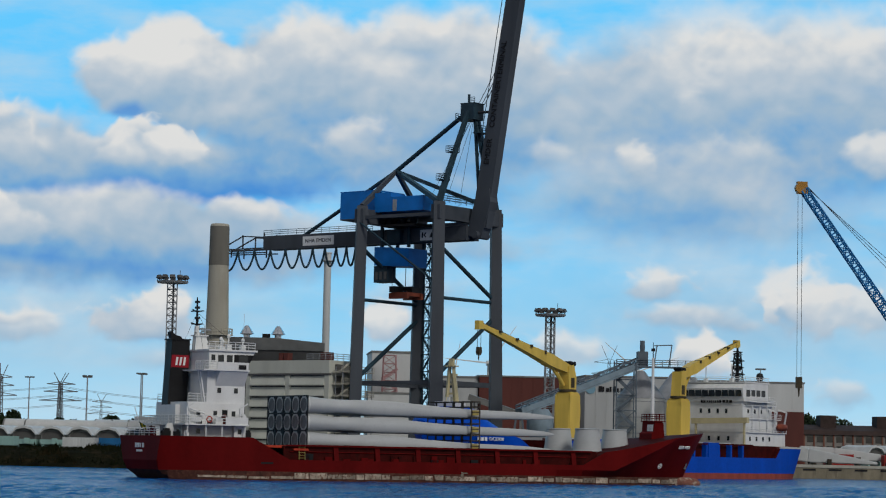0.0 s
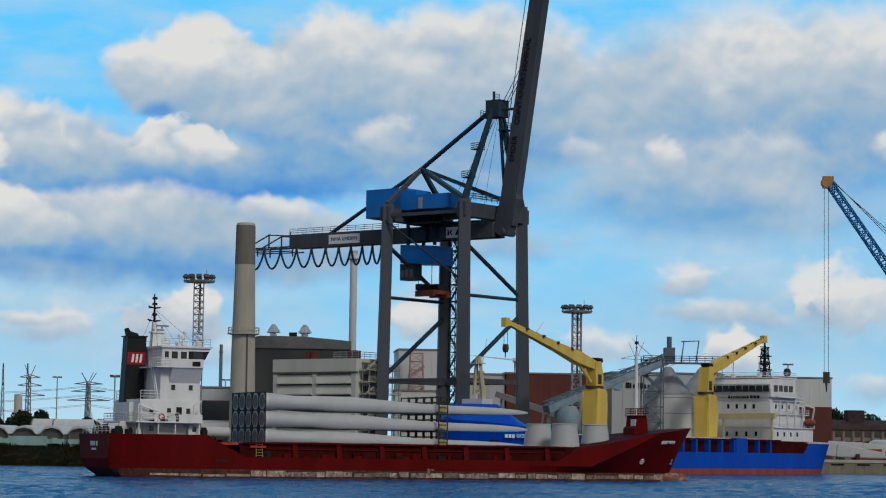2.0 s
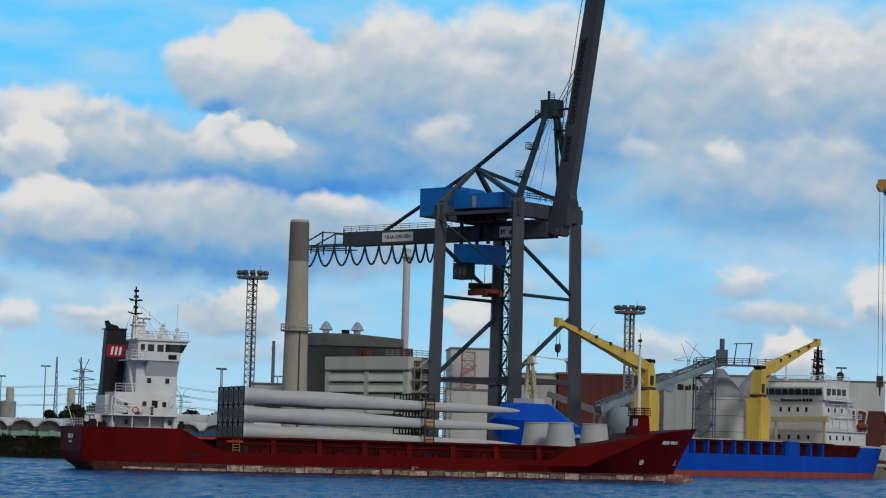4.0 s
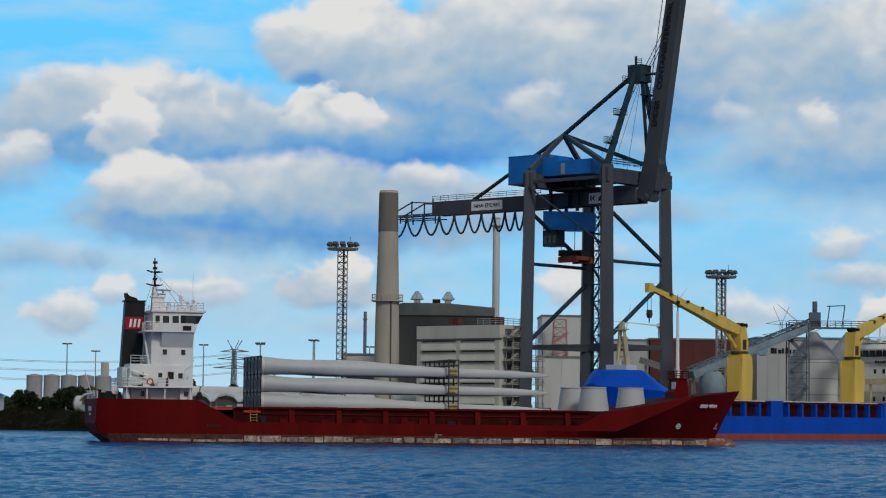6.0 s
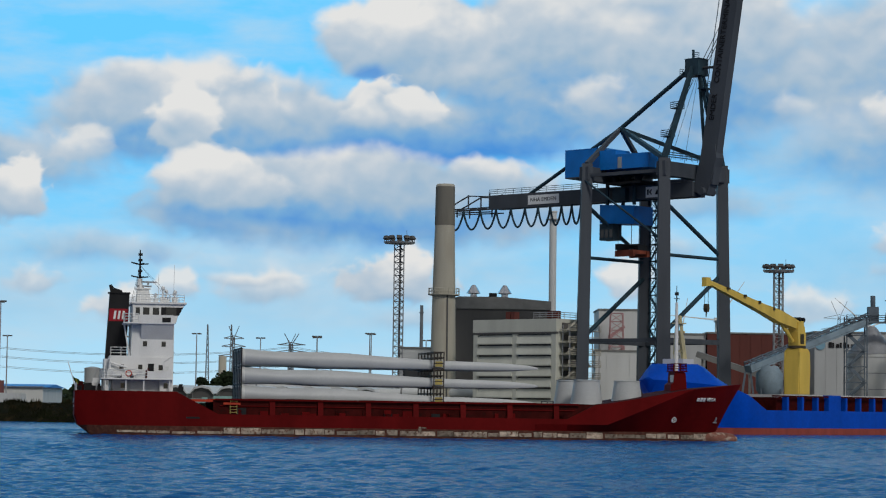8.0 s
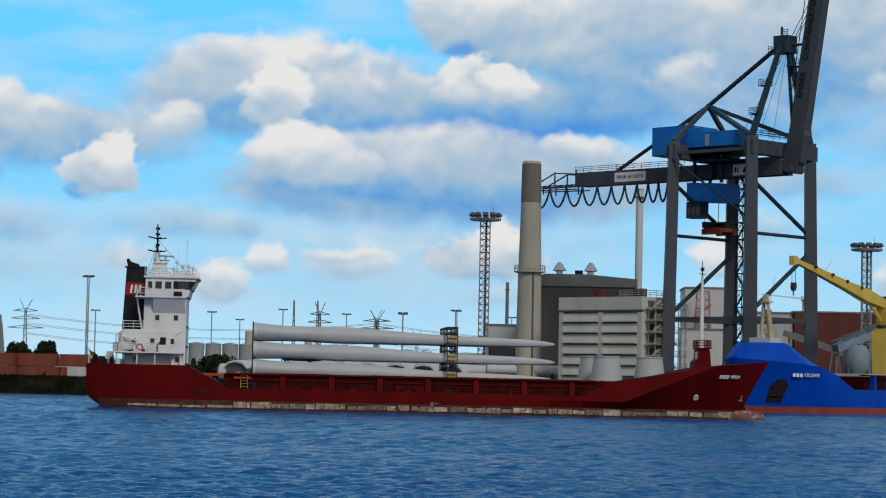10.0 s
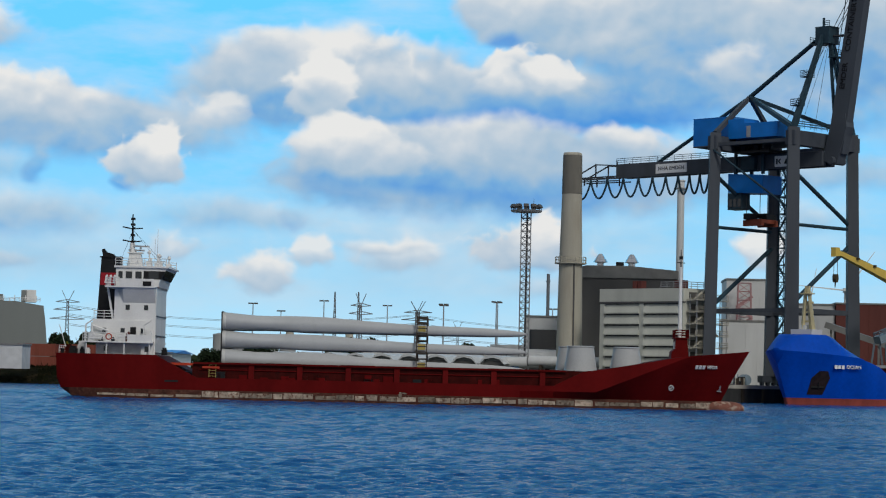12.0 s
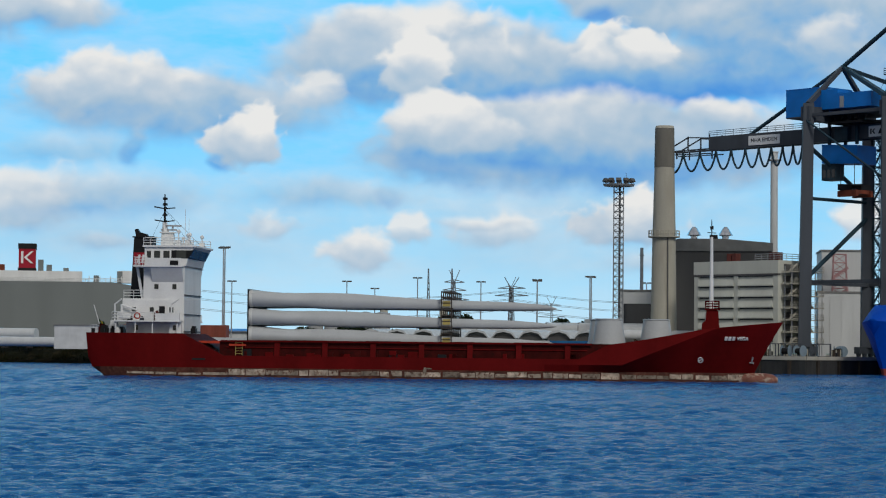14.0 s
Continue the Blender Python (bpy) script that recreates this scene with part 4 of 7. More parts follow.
def blade_mesh(seed):
    """A rotor blade lying on edge: round root, swelling chord, thin rounded tip, along +x."""
    bm = B()
    rings = []
    st = [(0, 1.02, 1.02, 0), (0.03, 1.02, 1.02, 0), (0.8, 1.01, 1.0, 0), (2.2, 0.93, 0.9, -0.06), (4.0, 0.84, 0.72, -0.1), (6.2, 0.83, 0.58, -0.1), (7.4, 0.88, 0.5, -0.12), (10, 0.93, 0.43, -0.17), (12.6, 0.90, 0.4, -0.2),
          (17, 0.74, 0.33, -0.36), (21, 0.62, 0.27, -0.48), (24.5, 0.55, 0.23, -0.56), (29, 0.50, 0.18, -0.6), (32, 0.44, 0.14, -0.64), (34.6, 0.31, 0.09, -0.70), (35.7, 0.2, 0.05, -0.74), (36.2, 0.07, 0.02, -0.76)]
    seg = 20
    for x, hz, hy, dz in st:
        ring = []
        for i in range(seg):
            a = 2 * math.pi * i / seg
            c, s = math.cos(a), math.sin(a)
            pin = 1 - 0.55 * max(0, s) * min(1, x / 7.0)
            ring.append(bm.verts.new((x, c * hy * pin, s * hz + dz)))
        rings.append(ring)
    for a, b in zip(rings, rings[1:]):
        for i in range(seg):
            bm.faces.new((a[i], a[(i + 1) % seg], b[(i + 1) % seg], b[i]))
    bm.faces.new(rings[0][::-1])
    bm.faces.new(rings[-1])
    return bm


def cargo(ship):
    o = -46
    first = None
    for k, z in enumerate((5.05, 7.22, 9.38)):
        for j in range(5):
            m = pose(28.55 + o, -(4.85 - j * 2.36), z, 0.8 * (j - 2), 0, 0)
            if first is None:
                ob = part("rotor_blade", blade_mesh(1), M_BLADE, ship, "long pale grey rotor blade", smooth=True)
                first = ob
                bm = B()
                lathe(bm, [(1.04, -0.06), (1.06, 0.0), (1.06, 0.35), (1.03, 0.4)], 24)
                bmesh.ops.transform(bm, matrix=pose(0, 0, 0, 0, 90, 0), verts=bm.verts)
                ring = part("root_flange", bm, M_TRIM, ob, smooth=True)
                bm = B()
                tube(bm, (-0.09, 0, 0), (-0.065, 0, 0), 0.82, seg=24)
                tube(bm, (-0.12, 0, 0), (-0.09, 0, 0), 0.3, seg=16)
                disc = part("root_cover", bm, M_COVER, ob, "dark grey cover over the blade root")
                ob.matrix_local = m
            else:
                ob = new("rotor_blade", first.data)
                ob.parent = ship
                ob.matrix_local = m
                tagged(ob, "long pale grey rotor blade")
                for c in (ring, disc):
                    e = new(c.name.split(".")[0], c.data)
                    e.parent = ob
    # black transport frames round the roots
    for k, z in enumerate((5.05, 7.22, 9.38)):
        for j in range(5):
            y = -(4.85 - j * 2.36)
            bm = B()
            for e in (-1.12, 1.12):
                bar(bm, (28.5 + o, y + e, z - 1.08), (28.5 + o, y + e, z + 1.08), 0.14, 0.12)
                bar(bm, (28.5 + o, y - 1.12, z + e * 0.96), (28.5 + o, y + 1.12, z + e * 0.96), 0.12, 0.14)
            for e in (-1, 1):
                bar(bm, (28.5 + o, y + e * 1.1, z - 0.6), (28.5 + o, y + e * 0.65, z - 1.05), 0.1)
                bar(bm, (28.5 + o, y + e * 1.1, z + 0.6), (28.5 + o, y + e * 0.65, z + 1.05), 0.1)
            part("root_frame", bm, M_BLACK, ship)
    # mid-length clamping frames
    for k, z in enumerate((5.05, 7.22, 9.38)):
        for j in range(5):
            y = -(4.85 - j * 2.36)
            bm = B()
            for x in (51.7, 52.9):
                for e in (-1.1, 1.1):
                    bar(bm, (x + o, y + e, z - 1.08), (x + o, y + e, z + 1.08), 0.13, 0.13)
                for e in (-0.98, 0.98, 0.3):
                    bar(bm, (x + o, y - 1.1, z + e), (x + o, y + 1.1, z + e), 0.13, 0.13)
            for e in (-1.1, 1.1):
                for zz in (-1.0, -0.35, 0.35, 1.0):
                    bar(bm, (51.7 + o, y + e, z + zz), (52.9 + o, y + e, z + zz), 0.12, 0.12)
            fr = part("clamp_frame", bm, M_CLAMP, ship)
            bm = B()
            box(bm, 51.85 + o, 52.75 + o, y - 1.13, y - 1.0, z - 0.75, z - 0.1)
            part("clamp_pad", bm, M_PAD, fr, "ochre yellow clamp plate")
    # tower cones on the fore hatch
    for u, v in ((77.0, 0.6), (71.4, 2.5), (70.6, -3.4)):
        bm = B()
        lathe(bm, [(2.03, 0), (2.05, 0.1), (1.97, 0.16), (1.58, 2.86), (1.65, 2.9), (1.65, 3.02), (1.5, 3.05), (1.5, 2.9)], 28, (u + o, -v, 4.35))
        part("tower_cone", bm, M_BLADE, ship, "pale grey conical steel adapter", smooth=True)
        bm = B()
        for i in range(3):
            a = -1.2 + i * 0.8
            tube(bm, (u + o + 2.1 * math.sin(a), -v - 2.1 * math.cos(a), 4.4), (u + o + 2.7 * math.sin(a), -v - 2.7 * math.cos(a), 4.35), 0.05, seg=4)
        part("lashing", bm, M_ROPE, ship)
    bm = B()
    prism(bm, [(68.5 + o, -5.7), (75 + o, -5.0), (79.4 + o, -3.6), (79.4 + o, 3.6), (75 + o, 5.0), (68.5 + o, 5.7)], "z", 3.9, 4.35)
    part("fore_hatch", bm, M_REDD, ship)


M_COVER = mat("dark_canvas_cover", (0.20, 0.20, 0.195), 0.7, var=0.3)
M_TRIM = mat("pale_root_ring", (0.58, 0.59, 0.57), 0.5, var=0.15)
M_CLAMP = mat("dark_brown_steel", (0.06, 0.05, 0.04), 0.7, var=0.3)
M_PAD = mat("ochre_plate", (0.42, 0.33, 0.10), 0.7, var=0.3)
vessel = coaster()


# ---- ship-to-shore gantry crane: x towards the basin, y along the rails ----
def gantry_crane():
    c = thing("gantry_crane", G(-2.5, 22.3, 0), "dark grey quay gantry crane, blue machinery house, boom raised", "crane")
    X0, XF, YB, T = -18.8, -0.85, 17.5, 49.2
    for x in (XF, X0):
        for y, sy in ((0, -1), (YB, 1)):
            bm = B()
            sx = 1 if x == XF else -1
            bar(bm, (x + sx * 0.5, y + sy * 0.5, 4.6), (x, y, T), 2.5, 2.3, 2.0, 1.9)
            part("leg", bm, M_GREY, c)
            bm = B()
            for k in (-2.6, -0.9, 0.9, 2.6):
                tube(bm, (x + sx * 0.5 - 0.25, y + sy * 0.5 + k, LAND + 0.45), (x + sx * 0.5 + 0.25, y + sy * 0.5 + k, LAND + 0.45), 0.45, seg=14)
            box(bm, x + sx * 0.5 - 0.6, x + sx * 0.5 + 0.6, y + sy * 0.5 - 3.2, y + sy * 0.5 + 3.2, LAND + 0.6, LAND + 1.9)
            part("bogie", bm, M_GREY, c)
        bm = B()
        box(bm, x - 1.0, x + 1.0, -1, YB + 1, T - 3.2, T - 0.6)
        part("portal_beam", bm, M_GREY, c)
        bm = B()
        bar(bm, (x, -0.4, 16.4), (x, YB + 0.4, 16.4), 0.8, 0.9)
        part("sill_beam", bm, M_GREY, c)
        for p, q, r in (((x, 0, 41.5), (x, YB, 32.2), 0.4), ((x, YB, 29.0), (x, 0, 17.4), 0.42), ((x, 0, 31.8), (x, YB, 31.8), 0.32)):
            bm = B()
            tube(bm, p, q, r, seg=10)
            part("brace", bm, M_TEAL, c, smooth=True)
    for y in (0, YB):
        bm = B()
        bar(bm, (X0, y, 16.4), (XF, y, 16.4), 0.7, 0.7)
        part("tie_beam", bm, M_GREY, c)
        bm = B()
        box(bm, X0, XF, y - 0.4, y + 0.4, T - 2.5, T - 1.9)
        part("top_beam", bm, M_GREY, c)
    bm = B()
    tube(bm, (X0, -0.95, 46.2), (XF, -0.95, 34.6), 0.2, seg=8)
    part("brace", bm, M_TEAL, c, smooth=True)
    # main girder with its rear trolley frame
    bm = B()
    box(bm, -49.5, 0.2, 7.0, 8.3, 42.8, 45.4)
    box(bm, -49.5, 0.2, 9.6, 10.9, 42.8, 45.4)
    for x in range(-49, -1, 6):
        box(bm, x, x + 0.8, 8.3, 9.6, 43.2, 45.2)
    part("girder", bm, M_GREY, c)
    bm = B()
    for y in (7.1, 10.8):
        for a, b in (((-61, y, 43.1), (-49, y, 43.1)), ((-61, y, 42.4), (-49, y, 42.2)), ((-55, y, 43.1), (-55, y, 45.8)), ((-55, y, 45.6), (-49.4, y, 45.2)), ((-55, y, 45.6), (-61, y, 43.2)), ((-49.4, y, 43), (-49.4, y, 46)), ((-52, y, 41.5), (-52, y, 43)), ((-58, y, 41.5), (-58, y, 43))):
            bar(bm, a, b, 0.22)
    for x in (-61, -58, -55, -52):
        bar(bm, (x, 7.1, 43.1), (x, 10.8, 43.1), 0.2)
    part("tail_frame", bm, M_GREY, c)
    bm = B()
    rail(bm, [(-49.5, 7.05, 45.4), (-22, 7.05, 45.4)], 1.1, 0.05, 2.0)
    part("girder_railing", bm, M_TEAL, c)
    bm = B()
    rail(bm, [(-1, 0, T), (-1, 17, T)], 1.2, 0.05, 1.6)
    rail(bm, [(-1, 0.2, T), (3.5, 5, T - 0.6)], 1.2, 0.05, 1.5)
    part("portal_railing", bm, M_TEAL, c)
    # festoon cables in hanging loops
    x, i = -60.6, 0
    while x < -25:
        w = max(1.75, 4.7 - 0.27 * i)
        bm = B()
        pts = [Vector((x + w * k / 14, 6.7, 42.6 - 3.75 * math.sin(math.pi * k / 14) ** 0.75)) for k in range(15)]
        for a, b in zip(pts, pts[1:]):
            tube(bm, a, b, 0.2, seg=6)
        part("festoon_loop", bm, M_TEAL, c, smooth=True)
        x, i = x + w, i + 1
    bm = B()
    bar(bm, (-61, 6.7, 42.75), (-24, 6.7, 42.75), 0.18, 0.25)
    part("festoon_rail", bm, M_GREY, c)
    # machinery house and electrical house
    bm = B()
    prism(bm, [(-28, 47.3), (-19, 47.3), (-17.4, 48.2), (-17.4, 51.8), (-19, 52.6), (-28, 52.6)], "y", 4.6, 12.4)
    h1 = part("machinery_house", bm, M_CBLUE, c, "bright blue sheet-metal machinery house")
    bm = B()
    box(bm, -28.05, -18.95, 4.55, 12.45, 52.6, 52.72)
    part("house_roof", bm, M_CBLUE, h1)
    bm = B()
    box(bm, -18, -14.2, 2.6, 7, 48.2, 51.8)
    box(bm, -14.2, -6.5, 2.6, 7, 48.2, 50.9)
    h2 = part("electric_house", bm, M_CBLUE, c)
    bm = B()
    box(bm, -13.6, -12.7, 2.5, 2.62, 48.3, 50.4)
    part("house_door", bm, M_GALV, h2)
    bm = B()
    box(bm, -26.6, -2.0, 3.0, 13.0, 47.1, 47.3)
    part("platform", bm, M_GREY, c)
    bm = B()
    for x in (-16, -13, -10.5):
        tube(bm, (x, 5, 45.4), (x, 5, 47.0), 0.5, 0.9, 8)
    box(bm, -17, -9, 3.4, 9, 45.5, 45.9)
    part("hoist_gear", bm, M_BLACK, c)
    # stays, A-frame and apex
    node, apex = (-17.9, 8.75, 56.6), (-0.3, 8.75, 67.3)
    for p, q, r in (((-40.5, 8.75, 45.3), node, 0.36), (node, apex, 0.42)):
        bm = B()
        tube(bm, p, q, r, seg=10)
        part("back_stay", bm, M_TEAL, c, smooth=True)
    for p in ((X0, 0, T), (X0, YB, T), (XF, 0, T), (XF, YB, T)):
        bm = B()
        bar(bm, p, node, 0.9, 0.8, 0.7, 0.7)
        part("house_strut", bm, M_GREY if p[0] == X0 else M_TEAL, c)
    for p in ((XF, 0, T), (XF, YB, T)):
        bm = B()
        bar(bm, p, (-0.3, 8.75 + (p[1] - 8.75) * 0.12, 67), 0.95, 0.9, 0.7, 0.7)
        part("mast_leg", bm, M_TEAL, c)
    bm = B()
    tube(bm, (2.8, 8.75, T - 1), (1.2, 8.75, 66), 0.32)
    tube(bm, (3.6, 8.75, 56), (1.2, 8.75, 66), 0.32)
    part("mast_brace", bm, M_TEAL, c)
    bm = B()
    box(bm, -0.9, 2.1, 7.2, 10.3, 65.0, 68.0)
    box(bm, -2.2, -0.7, 7.4, 10.1, 65.0, 65.2)
    box(bm, -1.0, 2.2, 7.2, 10.3, 68.0, 68.15)
    part("apex_head", bm, M_TEAL, c)
    bm = B()
    rail(bm, [(-2.2, 7.4, 65.2), (-2.2, 10.1, 65.2), (-0.8, 10.1, 65.2)], 1.2, 0.06, 0.9)
    part("apex_railing", bm, M_TEAL, c)
    bm = B()
    tube(bm, (0.4, 8.0, 68.1), (0.4, 8.0, 69.8), 0.25)
    part("apex_post", bm, M_TEAL, c)
    bm = B()
    rail(bm, [(0.9, 7.3, 68.1), (2.2, 7.3, 68.1)], 1.0, 0.06, 1.0)
    part("apex_railing", bm, M_TEAL, c)
    bm = B()
    rail(bm, [(2.4, 7.0, 62.5), (3.8, 7.0, 62.5), (3.8, 9.5, 62.5)], 1.2, 0.06, 0.8)
    box(bm, 2.2, 3.9, 6.9, 9.6, 62.3, 62.5)
    part("apex_railing", bm, M_TEAL, c)
    for k, z in enumerate((53.2, 58.6)):
        bm = B()
        f = (z - T) / (67 - T)
        x, y = 0.6 * f - 1.6, 8.2 * f
        box(bm, x - 0.9, x + 0.9, y - 0.9, y + 0.9, z, z + 0.15)
        rail(bm, [(x - 0.9, y - 0.9, z), (x + 0.9, y - 0.9, z), (x + 0.9, y + 0.9, z), (x - 0.9, y + 0.9, z), (x - 0.9, y - 0.9, z)], 1.2, 0.05, 0.9)
        part("ladder_landing", bm, M_TEAL, c)
    bm = B()
    for a, b in (((-1.2, 0.4, T), (-0.4, 4.0, 58.6)), ((-0.4, 4.0, 58.6), (0.2, 7.8, 66))):
        for e in (-0.3, 0.3):
            tube(bm, Vector(a) + Vector((e, 0, 0)), Vector(b) + Vector((e, 0, 0)), 0.05, seg=4)
        for i in range(20):
            p = Vector(a).lerp(Vector(b), i / 20)
            tube(bm, p + Vector((-0.3, 0, 0)), p + Vector((0.3, 0, 0)), 0.03, seg=4)
    part("mast_ladder", bm, M_TEAL, c)
    # boom, raised, with lettering on its side
    foot, tip = Vector((2.2, 8.75, 44.0)), Vector((10.8, 8.75, 97.0))
    bm = B()
    bar(bm, foot + (tip - foot) * 0.02, tip, 1.9, 3.5, 1.7, 3.1)
    boom = part("boom", bm, M_GREY, c)
    bm = B()
    q = (tip - foot).normalized()
    prism(bm, [(-0.2, 43.6), (3.1, 43.0), (5.1, 49.6), (4.8, 52), (2.1, 52)], "y", 7.6, 9.9)
    part("boom_foot", bm, M_GREY, boom)
    bm = B()
    tube(bm, (2.2, 6.8, 43.6), (2.2, 10.7, 43.6), 0.7, seg=14)
    part("hinge", bm, M_GREY, c)
    lean = math.degrees(math.atan2(q.x, q.z))
    for body, t, size in (("EMDER", 0.28, 1.55), ("CONTAINERTERMINAL", 0.512, 1.55)):
        p = foot.lerp(tip, t)
        text("boom_lettering", body, size, pose(p.x - 0.35, p.y - 0.98, p.z, 90, 0, 0) @ pose(0, 0, 0, 0, 0, 90 - lean), M_DLET, boom, depth=0.05)
    bm = B()
    for y in (7.2, 10.3):
        rail(bm, [foot.lerp(tip, 0.24) + Vector((-1.85, y - 8.75, 0)), foot.lerp(tip, 0.98) + Vector((-1.75, y - 8.75, 0))], 0.0 + 0.9, 0.05, 2.0, 2)
    part("boom_walkway", bm, M_TEAL, boom)
    bm = B()
    for e in (-0.5, 0.5, 1.2):
        tube(bm, (1.6, 8.75 + e, 68), foot.lerp(tip, 0.57) + Vector((-1.5, e, 0)), 0.07, seg=5)
    tube(bm, (1.0, 8.75, 66.4), foot.lerp(tip, 0.42), 0.25)
    for x, z in ((-12, 47.6), (-7, 47.6), (-3, 49)):
        tube(bm, (x, 8.75, z), (0.2, 8.75, 66), 0.045, seg=4)
    part("boom_rope", bm, M_ROPE, c)
    for ob in c.children:
        if ob.name.split(".")[0] in ("apex_head", "apex_railing", "apex_post", "mast_brace"):
            ob.location.x = -0.9
    # trolley, cab, spreader
    bm = B()
    prism(bm, [(-20.4, 38.6), (-12.8, 38.2), (-12.2, 38.2), (-12.2, 41.6), (-20.4, 42.1)], "y", 5.8, 11.4)
    tr = part("trolley", bm, M_CBLUE, c, "blue trolley hanging under the girder")
    bm = B()
    for x in (-19, -12.6):
        for y in (6.3, 11.0):
            bar(bm, (x, y, 41.8), (x, y, 46.4), 0.5)
        bar(bm, (x, 6.3, 46.3), (x, 11, 46.3), 0.5)
    bar(bm, (-19, 6.3, 46.3), (-12.6, 6.3, 46.3), 0.5)
    box(bm, -17.5, -14.5, 5.9, 7, 42.6, 45)
    part("trolley_frame", bm, M_TEAL, tr)
    bm = B()
    box(bm, -20.6, -17.4, 6.0, 8.6, 35.4, 38.5)
    cab = part("operator_cab", bm, M_TEAL, tr)
    for x in (-20.3, -19.25, -18.2):
        bm = B()
        box(bm, x, x + 0.75, 5.95, 6.0, 35.9, 37.4)
        part("cab_window", bm, M_GLASS, cab)
    for x in (-16.6, -13.4):
        for y in (6.6, 10.6):
            bm = B()
            tube(bm, (x, y, 38.3), (x, y, 34.4), 0.06, seg=5)
            part("hoist_rope", bm, M_ROPE, tr)
    bm = B()
    box(bm, -16.8, -13.2, 6.6, 11.2, 32.8, 33.5)
    for y in (6.4, 10.7):
        box(bm, -17.2, -12.9, y, y + 0.7, 32.3, 33.4)
    sp = part("spreader", bm, M_ORNG, tr, "rusty orange container spreader")
    bm = B()
    box(bm, -16.8, -15.4, 6.0, 8.6, 33.5, 34.6)
    box(bm, -14.6, -13.4, 8.6, 11.4, 33.5, 34.5)
    tube(bm, (-16.6, 8.8, 34.3), (-13.4, 8.8, 34.3), 0.4)
    part("head_block", bm, M_BLACK, sp)
    # stair tower beside the rear landside leg
    bm = B()
    lattice(bm, (-16.6, 18.2, 3), (-16.6, 18.2, 45), 1.7, 1.7, 26, 0.09, 4, 0.06)
    for k in range(13):
        z = 3.2 + k * 3.2
        s = 1 if k % 2 else -1
        bar(bm, (-16.6 - s * 1.0, 17.6, z), (-16.6 + s * 1.0, 17.6, z + 3.1), 0.5, 0.1)
        bar(bm, (-16.6 - s * 1.0, 17.2, z + 1.0), (-16.6 + s * 1.0, 17.2, z + 4.1), 0.06)
        box(bm, -17.8, -15.4, 17.2, 19.2, z + 3.1, z + 3.16)
    part("stair_tower", bm, M_TEAL, c)
    # signs
    bm = B()
    box(bm, -39.2, -31.4, 6.86, 6.98, 43.1, 44.9)
    sg = part("sign_board", bm, M_LET, c, "white board lettered NHA EMDEN")
    text("sign_letters", "NHA EMDEN", 1.02, pose(-35.3, 6.84, 44.0, 90, 0, 0), M_DLET, sg, squeeze=1.12)
    bm = B()
    box(bm, -10.4, -6.9, 6.86, 6.98, 43.0, 45.0)
    sg = part("sign_board", bm, M_LET, c, "white board with dark marks")
    bm = B()
    box(bm, -10.0, -9.7, 6.8, 6.86, 43.5, 44.5)
    part("sign_mark", bm, M_DLET, sg)
    bm = B()
    prism(bm, [(-9.6, 44.0), (-9.1, 44.5), (-8.9, 44.4), (-9.3, 44.0), (-8.9, 43.6), (-9.1, 43.5)], "y", 6.8, 6.86)
    part("sign_mark", bm, M_DLET, sg)
    bm = B()
    prism(bm, [(-8.2, 43.5), (-7.2, 43.5), (-7.7, 44.5)], "y", 6.8, 6.86)
    part("sign_mark", bm, M_DLET, sg)
    return c


M_DLET = mat("dark_lettering", (0.012, 0.012, 0.014), 0.6, var=0.1, bump=0)
gantry_crane()


